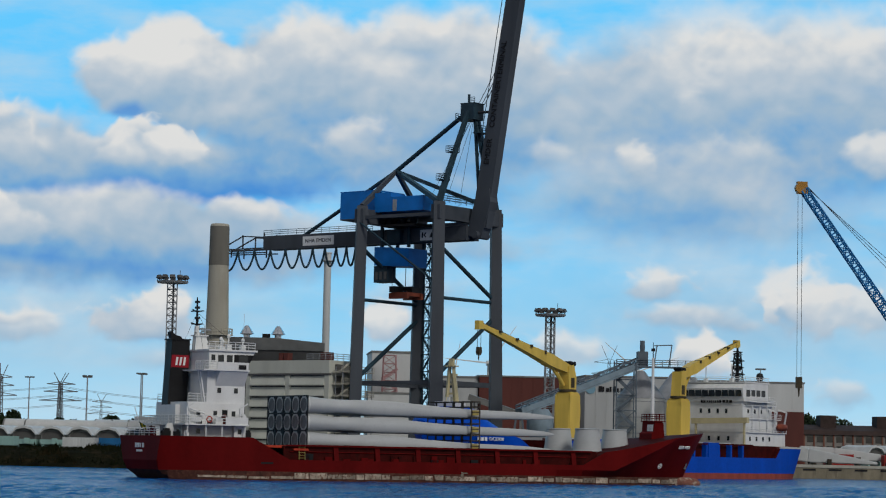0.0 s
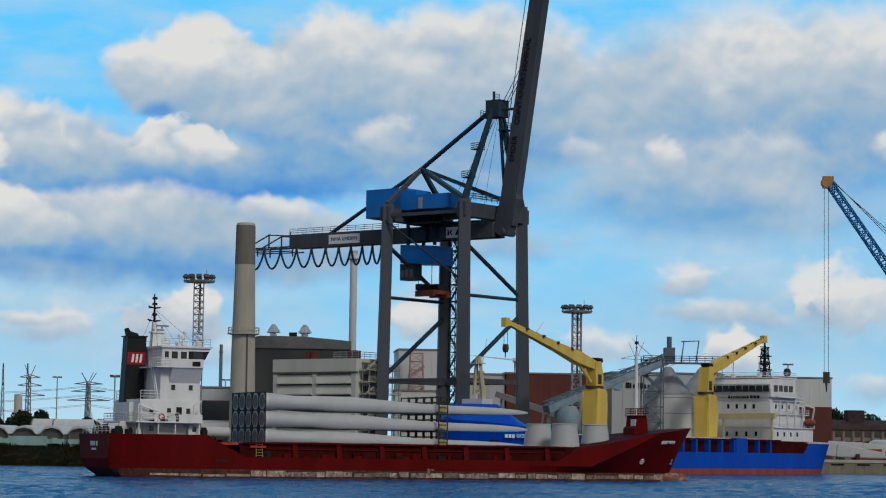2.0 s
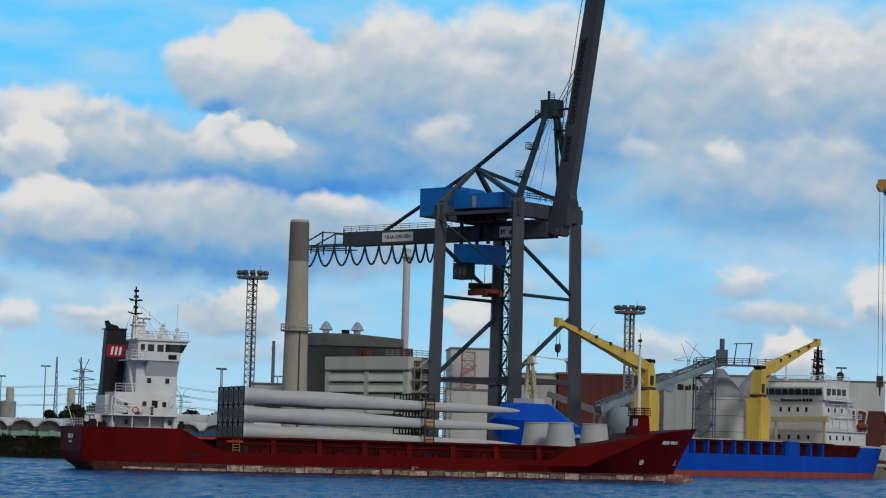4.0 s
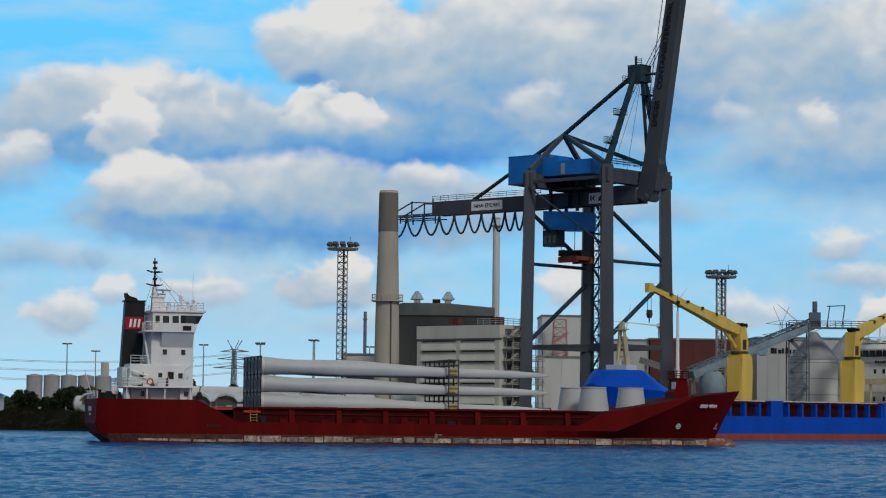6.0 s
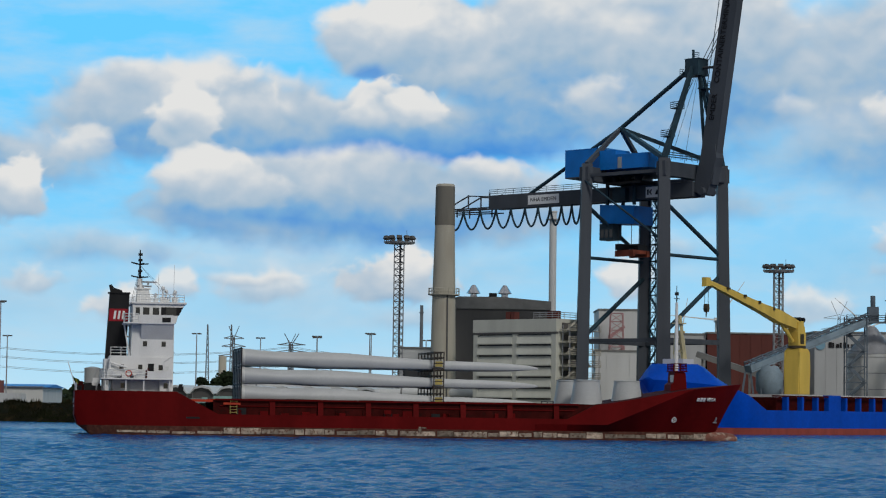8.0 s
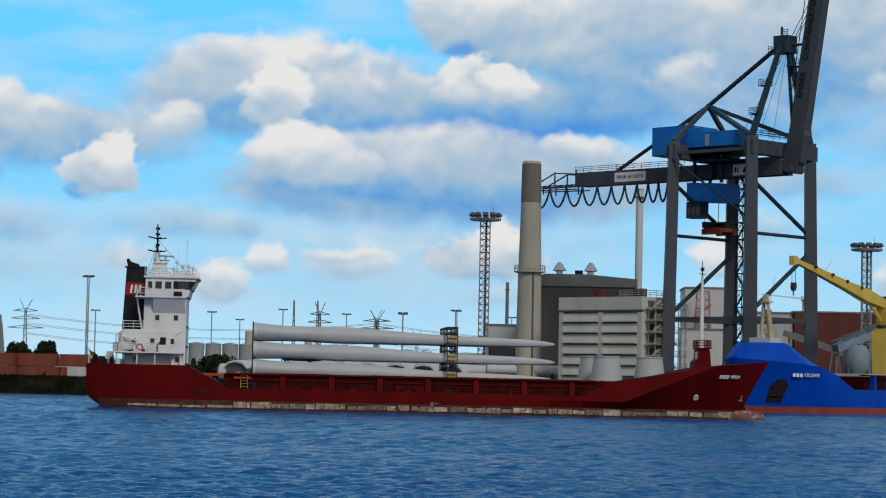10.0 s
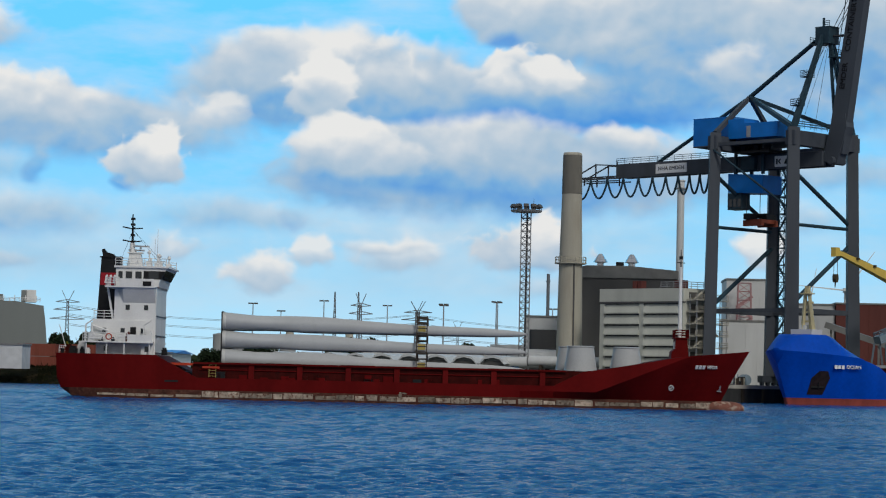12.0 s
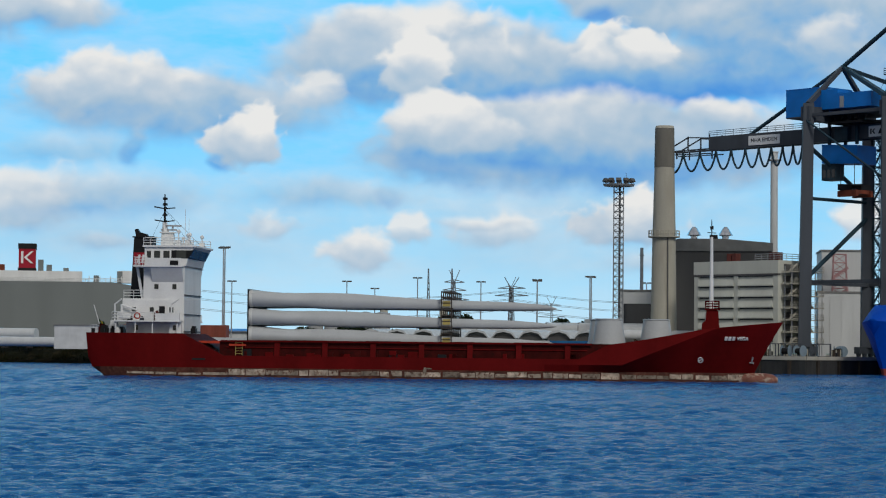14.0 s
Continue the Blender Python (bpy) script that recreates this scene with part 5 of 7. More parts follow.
# ---- the blue geared freighter at the basin quay: x forward, y to port ----
def freighter():
    f = thing("moored_freighter", pose(*(QO + QN * 10.2 + QD * 0.0), 0, 0, 227), "blue geared cargo ship moored alongside the quay, yellow deck cranes", "ship")
    # local x runs forward, so stations count backwards from the bow at x = 0
    H = 8.6

    def hb(x, z):
        s = -x
        if s < 26:
            stem = -4.2 + 4.2 * min(1, max(0, z) / 9.5)
            k = max(0.0, min(1.0, (s + stem) / (20 - 0.9 * max(0, z))))
            return H * math.sin(k * math.pi / 2) ** 0.75
        if s > 104:
            return H * (1 - 0.22 * ((s - 104) / 14) ** 2 * max(0.2, 1.2 - z / 6))
        return H

    def top(s):
        if s < 13:
            return 9.0 - 0.09 * s
        if s < 18:
            return 7.83 - 1.3 * (s - 13) / 5
        if s < 23:
            return 6.53 - 2.43 * (s - 18) / 5
        if s < 107:
            return 4.1
        if s < 109:
            return 4.1 + 1.0 * (s - 107)
        return 6.1

    bm = B()
    ss = [0, 0.5, 1.2, 2, 3, 4.2, 5.5, 7, 9, 11.5, 13, 15, 18, 20.5, 23, 27, 40, 60, 80, 98, 103, 107, 109, 112, 115, 118]
    rg = {}
    for side in (1, -1):
        for i, s in enumerate(ss):
            t = top(s)
            col = []
            for z in (-1.5, 0, 1.0, 1.0 + (t - 1) * 0.35, 1.0 + (t - 1) * 0.7, t):
                stem = -4.2 + 4.2 * min(1, max(0, z) / 9.5)
                col.append(bm.verts.new((-max(s, -stem), side * hb(-s, z), z)))
            rg[side, i] = col
        for i in range(len(ss) - 1):
            for k in range(5):
                bm.faces.new((rg[side, i][k], rg[side, i + 1][k], rg[side, i + 1][k + 1], rg[side, i][k + 1])).material_index = 1 if k < 2 else 0
    n = len(ss) - 1
    for k in range(5):
        bm.faces.new((rg[1, n][k], rg[1, n][k + 1], rg[-1, n][k + 1], rg[-1, n][k])).material_index = 1 if k < 2 else 0
    for i in range(n):
        bm.faces.new((rg[1, i][5], rg[1, i + 1][5], rg[-1, i + 1][5], rg[-1, i][5])).material_index = 2
    bmesh.ops.remove_doubles(bm, verts=bm.verts, dist=0.003)
    bmesh.ops.dissolve_degenerate(bm, edges=bm.edges, dist=0.003)
    part("hull", bm, [M_BLUE, M_BOOT, M_REDD], f, smooth=True)
    # faceted whaleback over the forecastle: plates slope in from a knuckle to a flat roof
    bm = B()
    rows = []
    for s, z0, z1, k in ((0.8, 8.9, 9.3, 0.3), (2.8, 8.75, 11.0, 0.40), (4.6, 8.6, 11.7, 0.45), (9.4, 8.15, 11.7, 0.5), (10.6, 8.04, 11.2, 0.54), (13.0, 7.8, 8.9, 0.7), (14.4, 7.4, 7.6, 0.9)):
        w = hb(-s, z0) * 0.995
        rows.append([bm.verts.new((-s, y, z)) for y, z in ((w, z0), (w * (1 + k) / 2, z0 + (z1 - z0) * 0.55), (w * k, z1), (-w * k, z1), (-w * (1 + k) / 2, z0 + (z1 - z0) * 0.55), (-w, z0))])
    for a, b in zip(rows, rows[1:]):
        for i in range(5):
            bm.faces.new((a[i], b[i], b[i + 1], a[i + 1]))
    bm.faces.new(rows[0]), bm.faces.new(rows[-1][::-1])
    part("whaleback", bm, M_BLUE, f, "blue plated forecastle cover", smooth=True)
    # foremast
    bm = B()
    box(bm, -10.6, -7.6, -2.2, 2.2, 11.0, 12.6)
    box(bm, -10.2, -9.3, -1.4, -0.4, 12.6, 13.4)
    part("mast_house", bm, M_SHED, f)
    bm = B()
    for e in (-1.2, 1.2):
        bar(bm, (-9.6, e, 12.4), (-9.2, e * 0.25, 19.4), 0.5)
    bar(bm, (-10.4, 0, 12.4), (-9.5, 0, 17.5), 0.4)
    for z in (14, 15.6, 17.2):
        bar(bm, (-9.7, -1.0, z), (-9.5, 1.0, z), 0.35)
    box(bm, -10.0, -8.6, -1.0, 1.0, 18.6, 18.8)
    box(bm, -9.6, -9.0, -0.4, 0.4, 18.8, 20.0)
    part("foremast", bm, M_CREAM, f, "cream painted foremast")
    # coaming with blue stays and dark panels
    for i in range(15):
        s = 29.5 + i * 4.6
        if s > 97:
            break
        bm = B()
        box(bm, -s - 0.28, -s + 0.28, 7.5, 8.55, 4.1, 6.45)
        part("coaming_stay", bm, M_BLUE, f)
        bm = B()
        box(bm, -s - 4.2, -s - 0.4, 7.3, 7.6, 4.1, 6.6)
        part("coaming_panel", bm, M_REDD, f)
    bm = B()
    box(bm, -98, -25.0, 8.25, 8.5, 6.45, 6.72)
    part("coaming_rail", bm, M_REDD, f)
    bm = B()
    box(bm, -98, -27.5, -7.5, 7.4, 4.1, 6.4)
    part("hold", bm, M_REDD, f)
    bm = B()
    for i in range(11):
        box(bm, -34.3 - i * 5.7, -28.9 - i * 5.7, -7.2, 7.3, 6.4, 6.9 + 0.05 * (i % 2))
    part("hatch_cover", bm, M_SHED, f)
    # deck cranes
    deck_crane(f, -44.1, 0.4, 20.5, (28.4, 0.6, 26.2))
    deck_crane(f, -82.6, 0.4, 21.0, (-20.6, 1.0, 27.2))
    # aft deckhouse
    before = set(f.children)
    bm = B()
    box(bm, -113, -100.6, -8.6, 8.6, 4.0, 6.5)
    part("main_deck_house", bm, M_REDD, f)
    bm = B()
    box(bm, -117, -100.5, -8.2, 8.2, 6.5, 9.2)
    box(bm, -114, -100.4, -8.0, 8.0, 9.2, 11.9)
    box(bm, -112, -100.3, -7.8, 7.8, 11.9, 14.6)
    box(bm, -110.5, -100.2, -7.6, 7.6, 14.6, 17.0)
    dh = part("deckhouse", bm, M_WHITE, f, "white stern deckhouse")
    bm = B()
    prism(bm, [(-109.5, 15.3), (-99.9, 15.3), (-99.7, 16.2), (-99.3, 17.9), (-100.4, 18.9), (-109.5, 19.1)], "y", -8.4, 8.4)
    wh = part("wheelhouse", bm, M_WHITE, f)
    bm = B()
    box(bm, -110, -100.2, -8.5, 8.5, 19.0, 19.25)
    part("wheelhouse_roof", bm, M_WHITE, wh)
    for i in range(9):
        bm = B()
        y = -7.2 + i * 1.8
        box(bm, -99.75, -99.38, y - 0.78, y + 0.78, 16.3, 17.65)
        part("bridge_window", bm, M_GLASS, wh)
    for i in range(4):
        bm = B()
        x = -101.6 - i * 2.0
        box(bm, x - 0.75, x + 0.75, 8.38, 8.46, 16.3, 17.65)
        part("bridge_window", bm, M_GLASS, wh)
    for z, n, w in ((13.4, 4, 2.3), (7.9, 4, 2.6)):
        for i in range(n):
            bm = B()
            y = -w * (n - 1) / 2 + i * w
            x = {13.4: -100.3, 7.9: -100.5}[z]
            box(bm, x, x + 0.06, y - 0.3, y + 0.3, z - 0.45, z + 0.45)
            part("cabin_window", bm, M_GLASS, dh)
            bm = B()
            box(bm, x - 2.5 - i * 2.6, x - 1.9 - i * 2.6, 7.5, {13.4: 7.86, 7.9: 8.26}[z], z - 0.45, z + 0.45)
            part("cabin_window", bm, M_GLASS, dh)
    bm = B()
    bar(bm, (-98.5, -4.5, 11.3), (-98.5, 10.5, 11.5), 0.9, 1.1)
    for y in (-3.5, 9.5):
        bar(bm, (-98.5, y, 6.5), (-98.5, y, 11.2), 0.4)
    part("stowed_beam", bm, M_CREAM, f, "yellow hatch-cover beam stowed before the bridge")
    # owner's mark across the bridge front as plain bars
    bm = B()
    x = -5.2
    for w in (0.7, 0.7, 0.7, 0.0, 0.5, 0.4, 0.4, 0.3, 0.3, 0.4, 0.3, 0.2, 0.4, 0.5):
        if w:
            box(bm, -99.95, -99.84, -x - w, -x, 15.0, 15.7 if w > 0.45 else 15.5)
        x += w + 0.2
    part("bridge_lettering", bm, M_DLET, wh, "dark lettering under the bridge windows")
    for z, x0, w in ((9.2, -117, 8.6), (11.9, -115, 8.4), (14.6, -113, 8.4), (15.3, -111, 9.2)):
        bm = B()
        box(bm, x0, -101.2, -w, w, z - 0.1, z + 0.08)
        rail(bm, [(x0, w, z), (-101, w, z)], 1.0, 0.05, 1.8)
        part("deck_edge", bm, M_WHITE, dh)
    bm = B()
    tube(bm, (-109.6, 0, 19.2), (-109.6, 0, 27.0), 0.5, 0.22)
    for z, w in ((21.0, 2.2), (22.4, 1.9), (23.8, 2.1), (25.4, 1.3)):
        bar(bm, (-110.0, -w, z), (-109.2, w, z), 0.22)
        bar(bm, (-111.4, 0, z + 0.3), (-108.0, 0, z + 0.3), 0.22)
        box(bm, -110.4, -108.9, -0.8, 0.8, z - 0.35, z - 0.2)
    lattice(bm, (-109.6, 0, 19.2), (-109.6, 0, 25.4), 2.0, 1.0, 6, 0.14)
    part("radar_mast", bm, M_BLACK, f)
    bm = B()
    lathe(bm, [(0.1, 0), (0.7, 0.5), (0.9, 1.1), (0.6, 1.8), (0.1, 2.0)], 14, (-110.5, 5.5, 19.4))
    part("satellite_dome", bm, M_BLACK, f, smooth=True)
    bm = B()
    box(bm, -116.5, -112.5, -3.4, 3.4, 9.2, 18.2)
    fn = part("funnel", bm, M_BRN, f)
    bm = B()
    rail(bm, [(-100.4, 8.4, 19.2), (-109.8, 8.4, 19.2)], 1.0, 0.05, 1.6)
    rail(bm, [(-100.4, 8.4, 19.2), (-100.4, -8.4, 19.2)], 1.0, 0.05, 1.6)
    part("roof_railing", bm, M_WHITE, wh)
    for y in (-6, -3, 4):
        bm = B()
        tube(bm, (-101.5, y, 19.2), (-101.5, y, 22.6 + 0.3 * y / 6), 0.1)
        box(bm, -101.9, -101.1, y - 0.4, y + 0.4, 19.2, 20.0)
        part("whip_aerial", bm, M_WHITE, wh)
    bm = B()
    lathe(bm, [(0.3, 0), (0.8, 0.6), (0.95, 2.2), (0.8, 4.2), (0.3, 5)], 14)
    bmesh.ops.transform(bm, matrix=pose(-112.5, 9.0, 10.4, 0, -90, 0) @ Matrix.Diagonal((0.8, 0.8, 0.8, 1)), verts=bm.verts)
    part("lifeboat", bm, M_ORNG, f, "orange enclosed lifeboat in its davit", smooth=True)
    for z in (9.3, 12.0):
        for x in (-103.5, -106.5, -109.5, -112.5):
            bm = B()
            bar(bm, (x, 8.3, z), (x, 8.3, z + 2.6), 0.2)
            part("gallery_post", bm, M_WHITE, dh)
    bm = B()
    for x in (-112, -116):
        bar(bm, (x, 8.2, 9.2), (x + 0.6, 9.6, 13.4), 0.3)
        bar(bm, (x + 0.6, 9.6, 13.4), (x + 1.6, 8.0, 14), 0.3)
    part("davit", bm, M_WHITE, f)
    for ob in f.children:
        if ob not in before:
            ob.location.x, ob.scale.y = 3.6, 0.86
    # name on the bow: company part as bars, ship's name lettered
    s, z = 10.2, 6.3
    y = hb(-s, z)
    slope = math.degrees(math.atan2(hb(-s - 1.5, z) - hb(-s + 1.5, z), 3.0))
    m = pose(-s, y + 0.25, z, 0, 0, 180 - slope) @ pose(1.35, 0, 0, 90, 0, 0)
    text("bow_name", "OCEAN", 0.82, m, M_LET, f, depth=0.15)
    bm = B()
    for i in range(3):
        box(bm, -2.35 + i * 0.68, -1.85 + i * 0.68, -0.12, 0.12, -0.3, 0.3)
    bmesh.ops.transform(bm, matrix=pose(-s, y + 0.25, z, 0, 0, 180 - slope), verts=bm.verts)
    part("bow_mark", bm, M_LET, f)
    bm = B()
    y = hb(-7.0, 3.8)
    tube(bm, (-7.0, y + 0.15, 5.2), (-7.0, hb(-7.0, 2.6) + 0.2, 2.7), 0.2)
    bar(bm, (-7.9, hb(-7.9, 2.8) + 0.15, 2.9), (-6.1, hb(-6.1, 2.8) + 0.15, 2.9), 0.35)
    part("anchor", bm, M_BLACK, f)
    bm = B()
    v = []
    for s, z in ((5.9, 1.6), (8.1, 1.6), (8.3, 4.4), (7.6, 5.6), (6.4, 5.6), (5.7, 4.4)):
        v.append(bm.verts.new((-s, hb(-s, z) + 0.05, z)))
    g = bm.faces.new(v)
    r = bmesh.ops.extrude_face_region(bm, geom=[g])
    bmesh.ops.translate(bm, vec=(0, 0.05, 0), verts=[e for e in r["geom"] if isinstance(e, bmesh.types.BMVert)])
    part("anchor_plate", bm, M_RUSTD, f, "rust-stained plate behind the anchor")
    return f


def deck_crane(ship, x, y, top, reach):
    """A pedestal crane on the ship's side; the jib goes from the cab to reach (dx, dy, z)."""
    bm = B()
    box(bm, x - 1.95, x + 1.95, y - 2.0, 8.57, 4.1, 6.9)
    part("crane_plinth", bm, M_BLUE, ship)
    bm = B()
    d = 1 if reach[0] > 0 else -1
    prism(bm, [(x - 1.75, 6.85), (x + 1.75, 6.85), (x + 1.75, 12.2), (x + 1.62, 13.6), (x + 1.4, 14.6), (x + 1.4, 15.4), (x - 1.4, 15.4), (x - 1.4, 14.6), (x - 1.62, 13.6), (x - 1.75, 12.2)], "y", y - 1.7, y + 1.7)
    bmesh.ops.bevel(bm, geom=bm.edges[:], offset=0.22, segments=2, affect="EDGES")
    ped = part("crane_pedestal", bm, M_YEL, ship, "yellow painted crane pedestal", smooth=True)
    bm = B()
    lathe(bm, [(1.5, 15.35), (1.62, 15.45), (1.62, 15.8), (1.5, 15.9)], 20, (x, y, 0))
    part("slew_ring", bm, M_YDRK, ped, smooth=True)
    bm = B()
    prism(bm, [(x - 1.15, 15.9), (x + 1.15, 15.9), (x + 1.1 + 0.3 * d, top - 2.2), (x + 0.9 + 0.3 * d, top - 0.3), (x - 0.7 + 0.3 * d, top - 0.1), (x - 1.2, top - 2.6)], "y", y - 1.1, y + 1.1)
    house = part("crane_house", bm, M_YEL, ped)
    bm = B()
    box(bm, x - 0.5, x + 0.6, y + 1.1, y + 1.16, 16.2, 18.0)
    part("house_door", bm, M_YDRK, house)
    root = Vector((x + 0.3 * d, y, top - 1.0))
    end = Vector((x + reach[0], y + reach[1], reach[2]))
    bm = B()
    q = root.lerp(end, 0.22)
    bar(bm, root, q, 1.7, 1.5, 1.7, 2.2)
    bar(bm, q, root.lerp(end, 0.42), 1.7, 2.2, 1.4, 1.6)
    bar(bm, root.lerp(end, 0.42), end, 1.4, 1.6, 0.7, 0.7)
    jib = part("crane_jib", bm, M_YEL, ped)
    for k in (0.3, 0.46, 0.62, 0.8):
        bm = B()
        p = root.lerp(end, k)
        box(bm, p.x - 0.25, p.x + 0.25, p.y - 0.3, p.y + 0.95, p.z + 0.6 - 0.5 * k, p.z + 1.35 - 1.0 * k)
        part("rope_guide", bm, M_YDRK, jib)
    bm = B()
    tube(bm, (x + 1.5 * d, y, 16.6), root.lerp(end, 0.2) - Vector((0, 0, 0.7)), 0.24)
    tube(bm, (x + 1.5 * d, y, 16.6), Vector((x + 1.5 * d, y, 16.6)).lerp(root.lerp(end, 0.2), 0.55), 0.36)
    part("luffing_cylinder", bm, M_YEL, ped)
    bm = B()
    tube(bm, (x - 0.9, y - 0.9, top + 0.1), (x - 0.9, y + 0.9, top + 0.1), 0.42, seg=12)
    tube(bm, (x + 0.2, y - 0.9, top + 0.25), (x + 0.2, y + 0.9, top + 0.25), 0.32, seg=12)
    box(bm, x - 1.3, x + 0.6, y - 0.6, y + 0.6, top - 0.5, top)
    part("winch", bm, M_BLACK, ped)
    bm = B()
    tube(bm, root + Vector((0, 0.5, 1.0)), end + Vector((0, 0.3, 0.5)), 0.06, seg=4)
    part("hoist_rope", bm, M_ROPE, jib)
    bm = B()
    prism(bm, [(end.x - 0.7, end.z - 0.7), (end.x + 0.7, end.z - 0.9), (end.x + 0.7, end.z + 0.7), (end.x - 0.5, end.z + 0.7)], "y", end.y - 0.5, end.y + 0.5)
    part("jib_head", bm, M_YEL, jib)
    if reach[0] > 0:
        bm = B()
        for e in (-0.5, 0.5):
            tube(bm, end + Vector((e, 0, -0.5)), end + Vector((e, 0, -4.0)), 0.05, seg=5)
        hk = part("hook_rope", bm, M_ROPE, jib)
        bm = B()
        prism(bm, [(end.x - 0.25, end.z - 5.3), (end.x + 0.25, end.z - 5.3), (end.x + 0.45, end.z - 4.7), (end.x + 0.35, end.z - 3.9), (end.x - 0.35, end.z - 3.9), (end.x - 0.45, end.z - 4.7)], "y", end.y - 0.35, end.y + 0.35)
        tube(bm, end + Vector((0, 0, -5.2)), end + Vector((0.1, 0, -6.2)), 0.15, 0.08)
        part("hook_block", bm, M_YDRK, jib)


M_RUSTD = mat("rust_stain", (0.028, 0.018, 0.02), 0.9, var=0.5, scale=1.2)
M_YDRK = mat("dirty_yellow_block", (0.07, 0.055, 0.03), 0.6, var=0.3)
M_CREAM = mat("cream_paint", (0.60, 0.52, 0.30), 0.5, var=0.15)
freighter()


# ---- materials of the shore ----
M_TIMB = mat("wet_timber", (0.05, 0.04, 0.03), 0.8, var=0.3)
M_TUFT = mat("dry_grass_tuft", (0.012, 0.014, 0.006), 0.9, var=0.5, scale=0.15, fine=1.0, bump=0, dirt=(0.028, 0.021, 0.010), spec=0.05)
M_BAND = mat("stained_concrete", (0.20, 0.19, 0.16), 0.85, var=0.2, scale=0.4, streak=True)
M_GREYL = mat("mid_grey_trim", (0.22, 0.22, 0.21), 0.6, var=0.15)
M_CHROME = mat("bright_metal", (0.75, 0.75, 0.76), 0.25, 0.9, var=0.1)
M_GREYP = mat("pale_grey_cladding", (0.45, 0.46, 0.46), 0.55, var=0.1, scale=0.3, streak=True)
M_SIGNB = mat("sign_blue_grey", (0.20, 0.36, 0.46), 0.5, var=0.1)
M_SALM = mat("faded_red_steel", (0.48, 0.27, 0.27), 0.6, var=0.2)
M_SILO = mat("weathered_zinc", (0.30, 0.31, 0.33), 0.6, 0.0, var=0.2)
M_STEELB = mat("blue_grey_steel", (0.12, 0.15, 0.18), 0.55, var=0.2)
M_STEELP = mat("pale_blue_steel", (0.22, 0.29, 0.34), 0.55, var=0.2)
M_LBLUE = mat("light_blue_steel", (0.03, 0.20, 0.48), 0.5, var=0.2)
M_ORNY = mat("orange_yellow_paint", (0.45, 0.22, 0.04), 0.5, var=0.2)
M_PALEB = mat("pale_facade", (0.24, 0.225, 0.205), 0.85, var=0.2)
M_ROOF = mat("dark_roof_tile", (0.05, 0.033, 0.029), 0.8, var=0.3)
M_CRED = mat("container_red", (0.34, 0.03, 0.025), 0.6, var=0.2, streak=True)
M_CBRN = mat("container_brown", (0.25, 0.07, 0.045), 0.6, var=0.25, streak=True)
M_CBL = mat("container_blue", (0.02, 0.14, 0.33), 0.6, var=0.2, streak=True)
M_CWH = mat("container_white", (0.60, 0.62, 0.62), 0.6, var=0.15, streak=True)
M_CTQ = mat("pale_green_paint", (0.30, 0.48, 0.45), 0.6, var=0.15, streak=True)
M_TUBE = mat("tower_white", (0.62, 0.63, 0.62), 0.4, var=0.08, bump=0.03)
M_TANK = mat("tank_concrete", (0.36, 0.37, 0.37), 0.8, var=0.15, scale=0.3, streak=True)
M_PYL = mat("pylon_steel", (0.20, 0.22, 0.24), 0.6, 0.2)
M_KGRY = mat("grey_green_hull", (0.20, 0.22, 0.215), 0.5, var=0.1, scale=0.1, streak=True)
M_KRED = mat("funnel_red", (0.36, 0.012, 0.03), 0.5, var=0.1)
M_CWHS = mat("white_render", (0.62, 0.63, 0.62), 0.7, var=0.12)


# ---- quay edge and bank ----
M_QFACE = mat("wet_dark_concrete", (0.045, 0.045, 0.042), 0.8, var=0.4, scale=0.5, fine=3.0, streak=True)

M_QTAN = mat("pale_quay_concrete", (0.27, 0.235, 0.16), 0.9, var=0.3, scale=0.4, fine=3.0, streak=True, dirt=(0.14, 0.12, 0.085))


def quay_walls():
    def wall(name, p, q, n, face=M_QFACE):
        d = (q - p).normalized()
        out = Vector((d.y, -d.x, 0))
        L = (q - p).length
        ang = math.degrees(math.atan2(d.y, d.x))
        w = thing(name, pose(p.x, p.y, 0, 0, 0, ang), "weathered concrete quay wall with timber fenders", "quay", kind="structure")
        bm = B()
        box(bm, 0, L, -0.12, -0.01, -6, LAND - 0.55)
        part("wall_face", bm, face, w)
        bm = B()
        box(bm, 0, L, -0.3, 1.2, LAND - 0.5, LAND + 0.12)
        part("coping", bm, M_CONC, w)
        k = max(2, int(L / 5.5))
        for i in range(k):
            x = (i + 0.5) * L / k
            bm = B()
            if face is M_QFACE:
                box(bm, x - 0.28, x + 0.28, -0.5, -0.12, -0.8, LAND - 0.6)
                part("fender", bm, M_TIMB, w)
            else:
                box(bm, x - 1.4, x + 1.4, -0.2, -0.12, LAND - 1.15, LAND - 0.75)
                part("fender_recess", bm, M_BLACK, w)
        for i in range(k // 3):
            x = (i + 0.5) * L / (k // 3)
            bm = B()
            lathe(bm, [(0.28, 0), (0.2, 0.12), (0.18, 0.4), (0.32, 0.5), (0.3, 0.62), (0.1, 0.66)], 12, (x, 0.6, LAND + 0.12))
            part("bollard", bm, M_BLACK, w)

    wall("quay_wall_1", QC0, QC1, 0)
    wall("quay_wall_2", Vector((-6, 420.5, 0)), Vector((QC0.x, QC0.y, 0)), 0)
    wall("quay_wall_3", QC1, Vector((240, 496.6, 0)), 0, M_QTAN)


quay_walls()


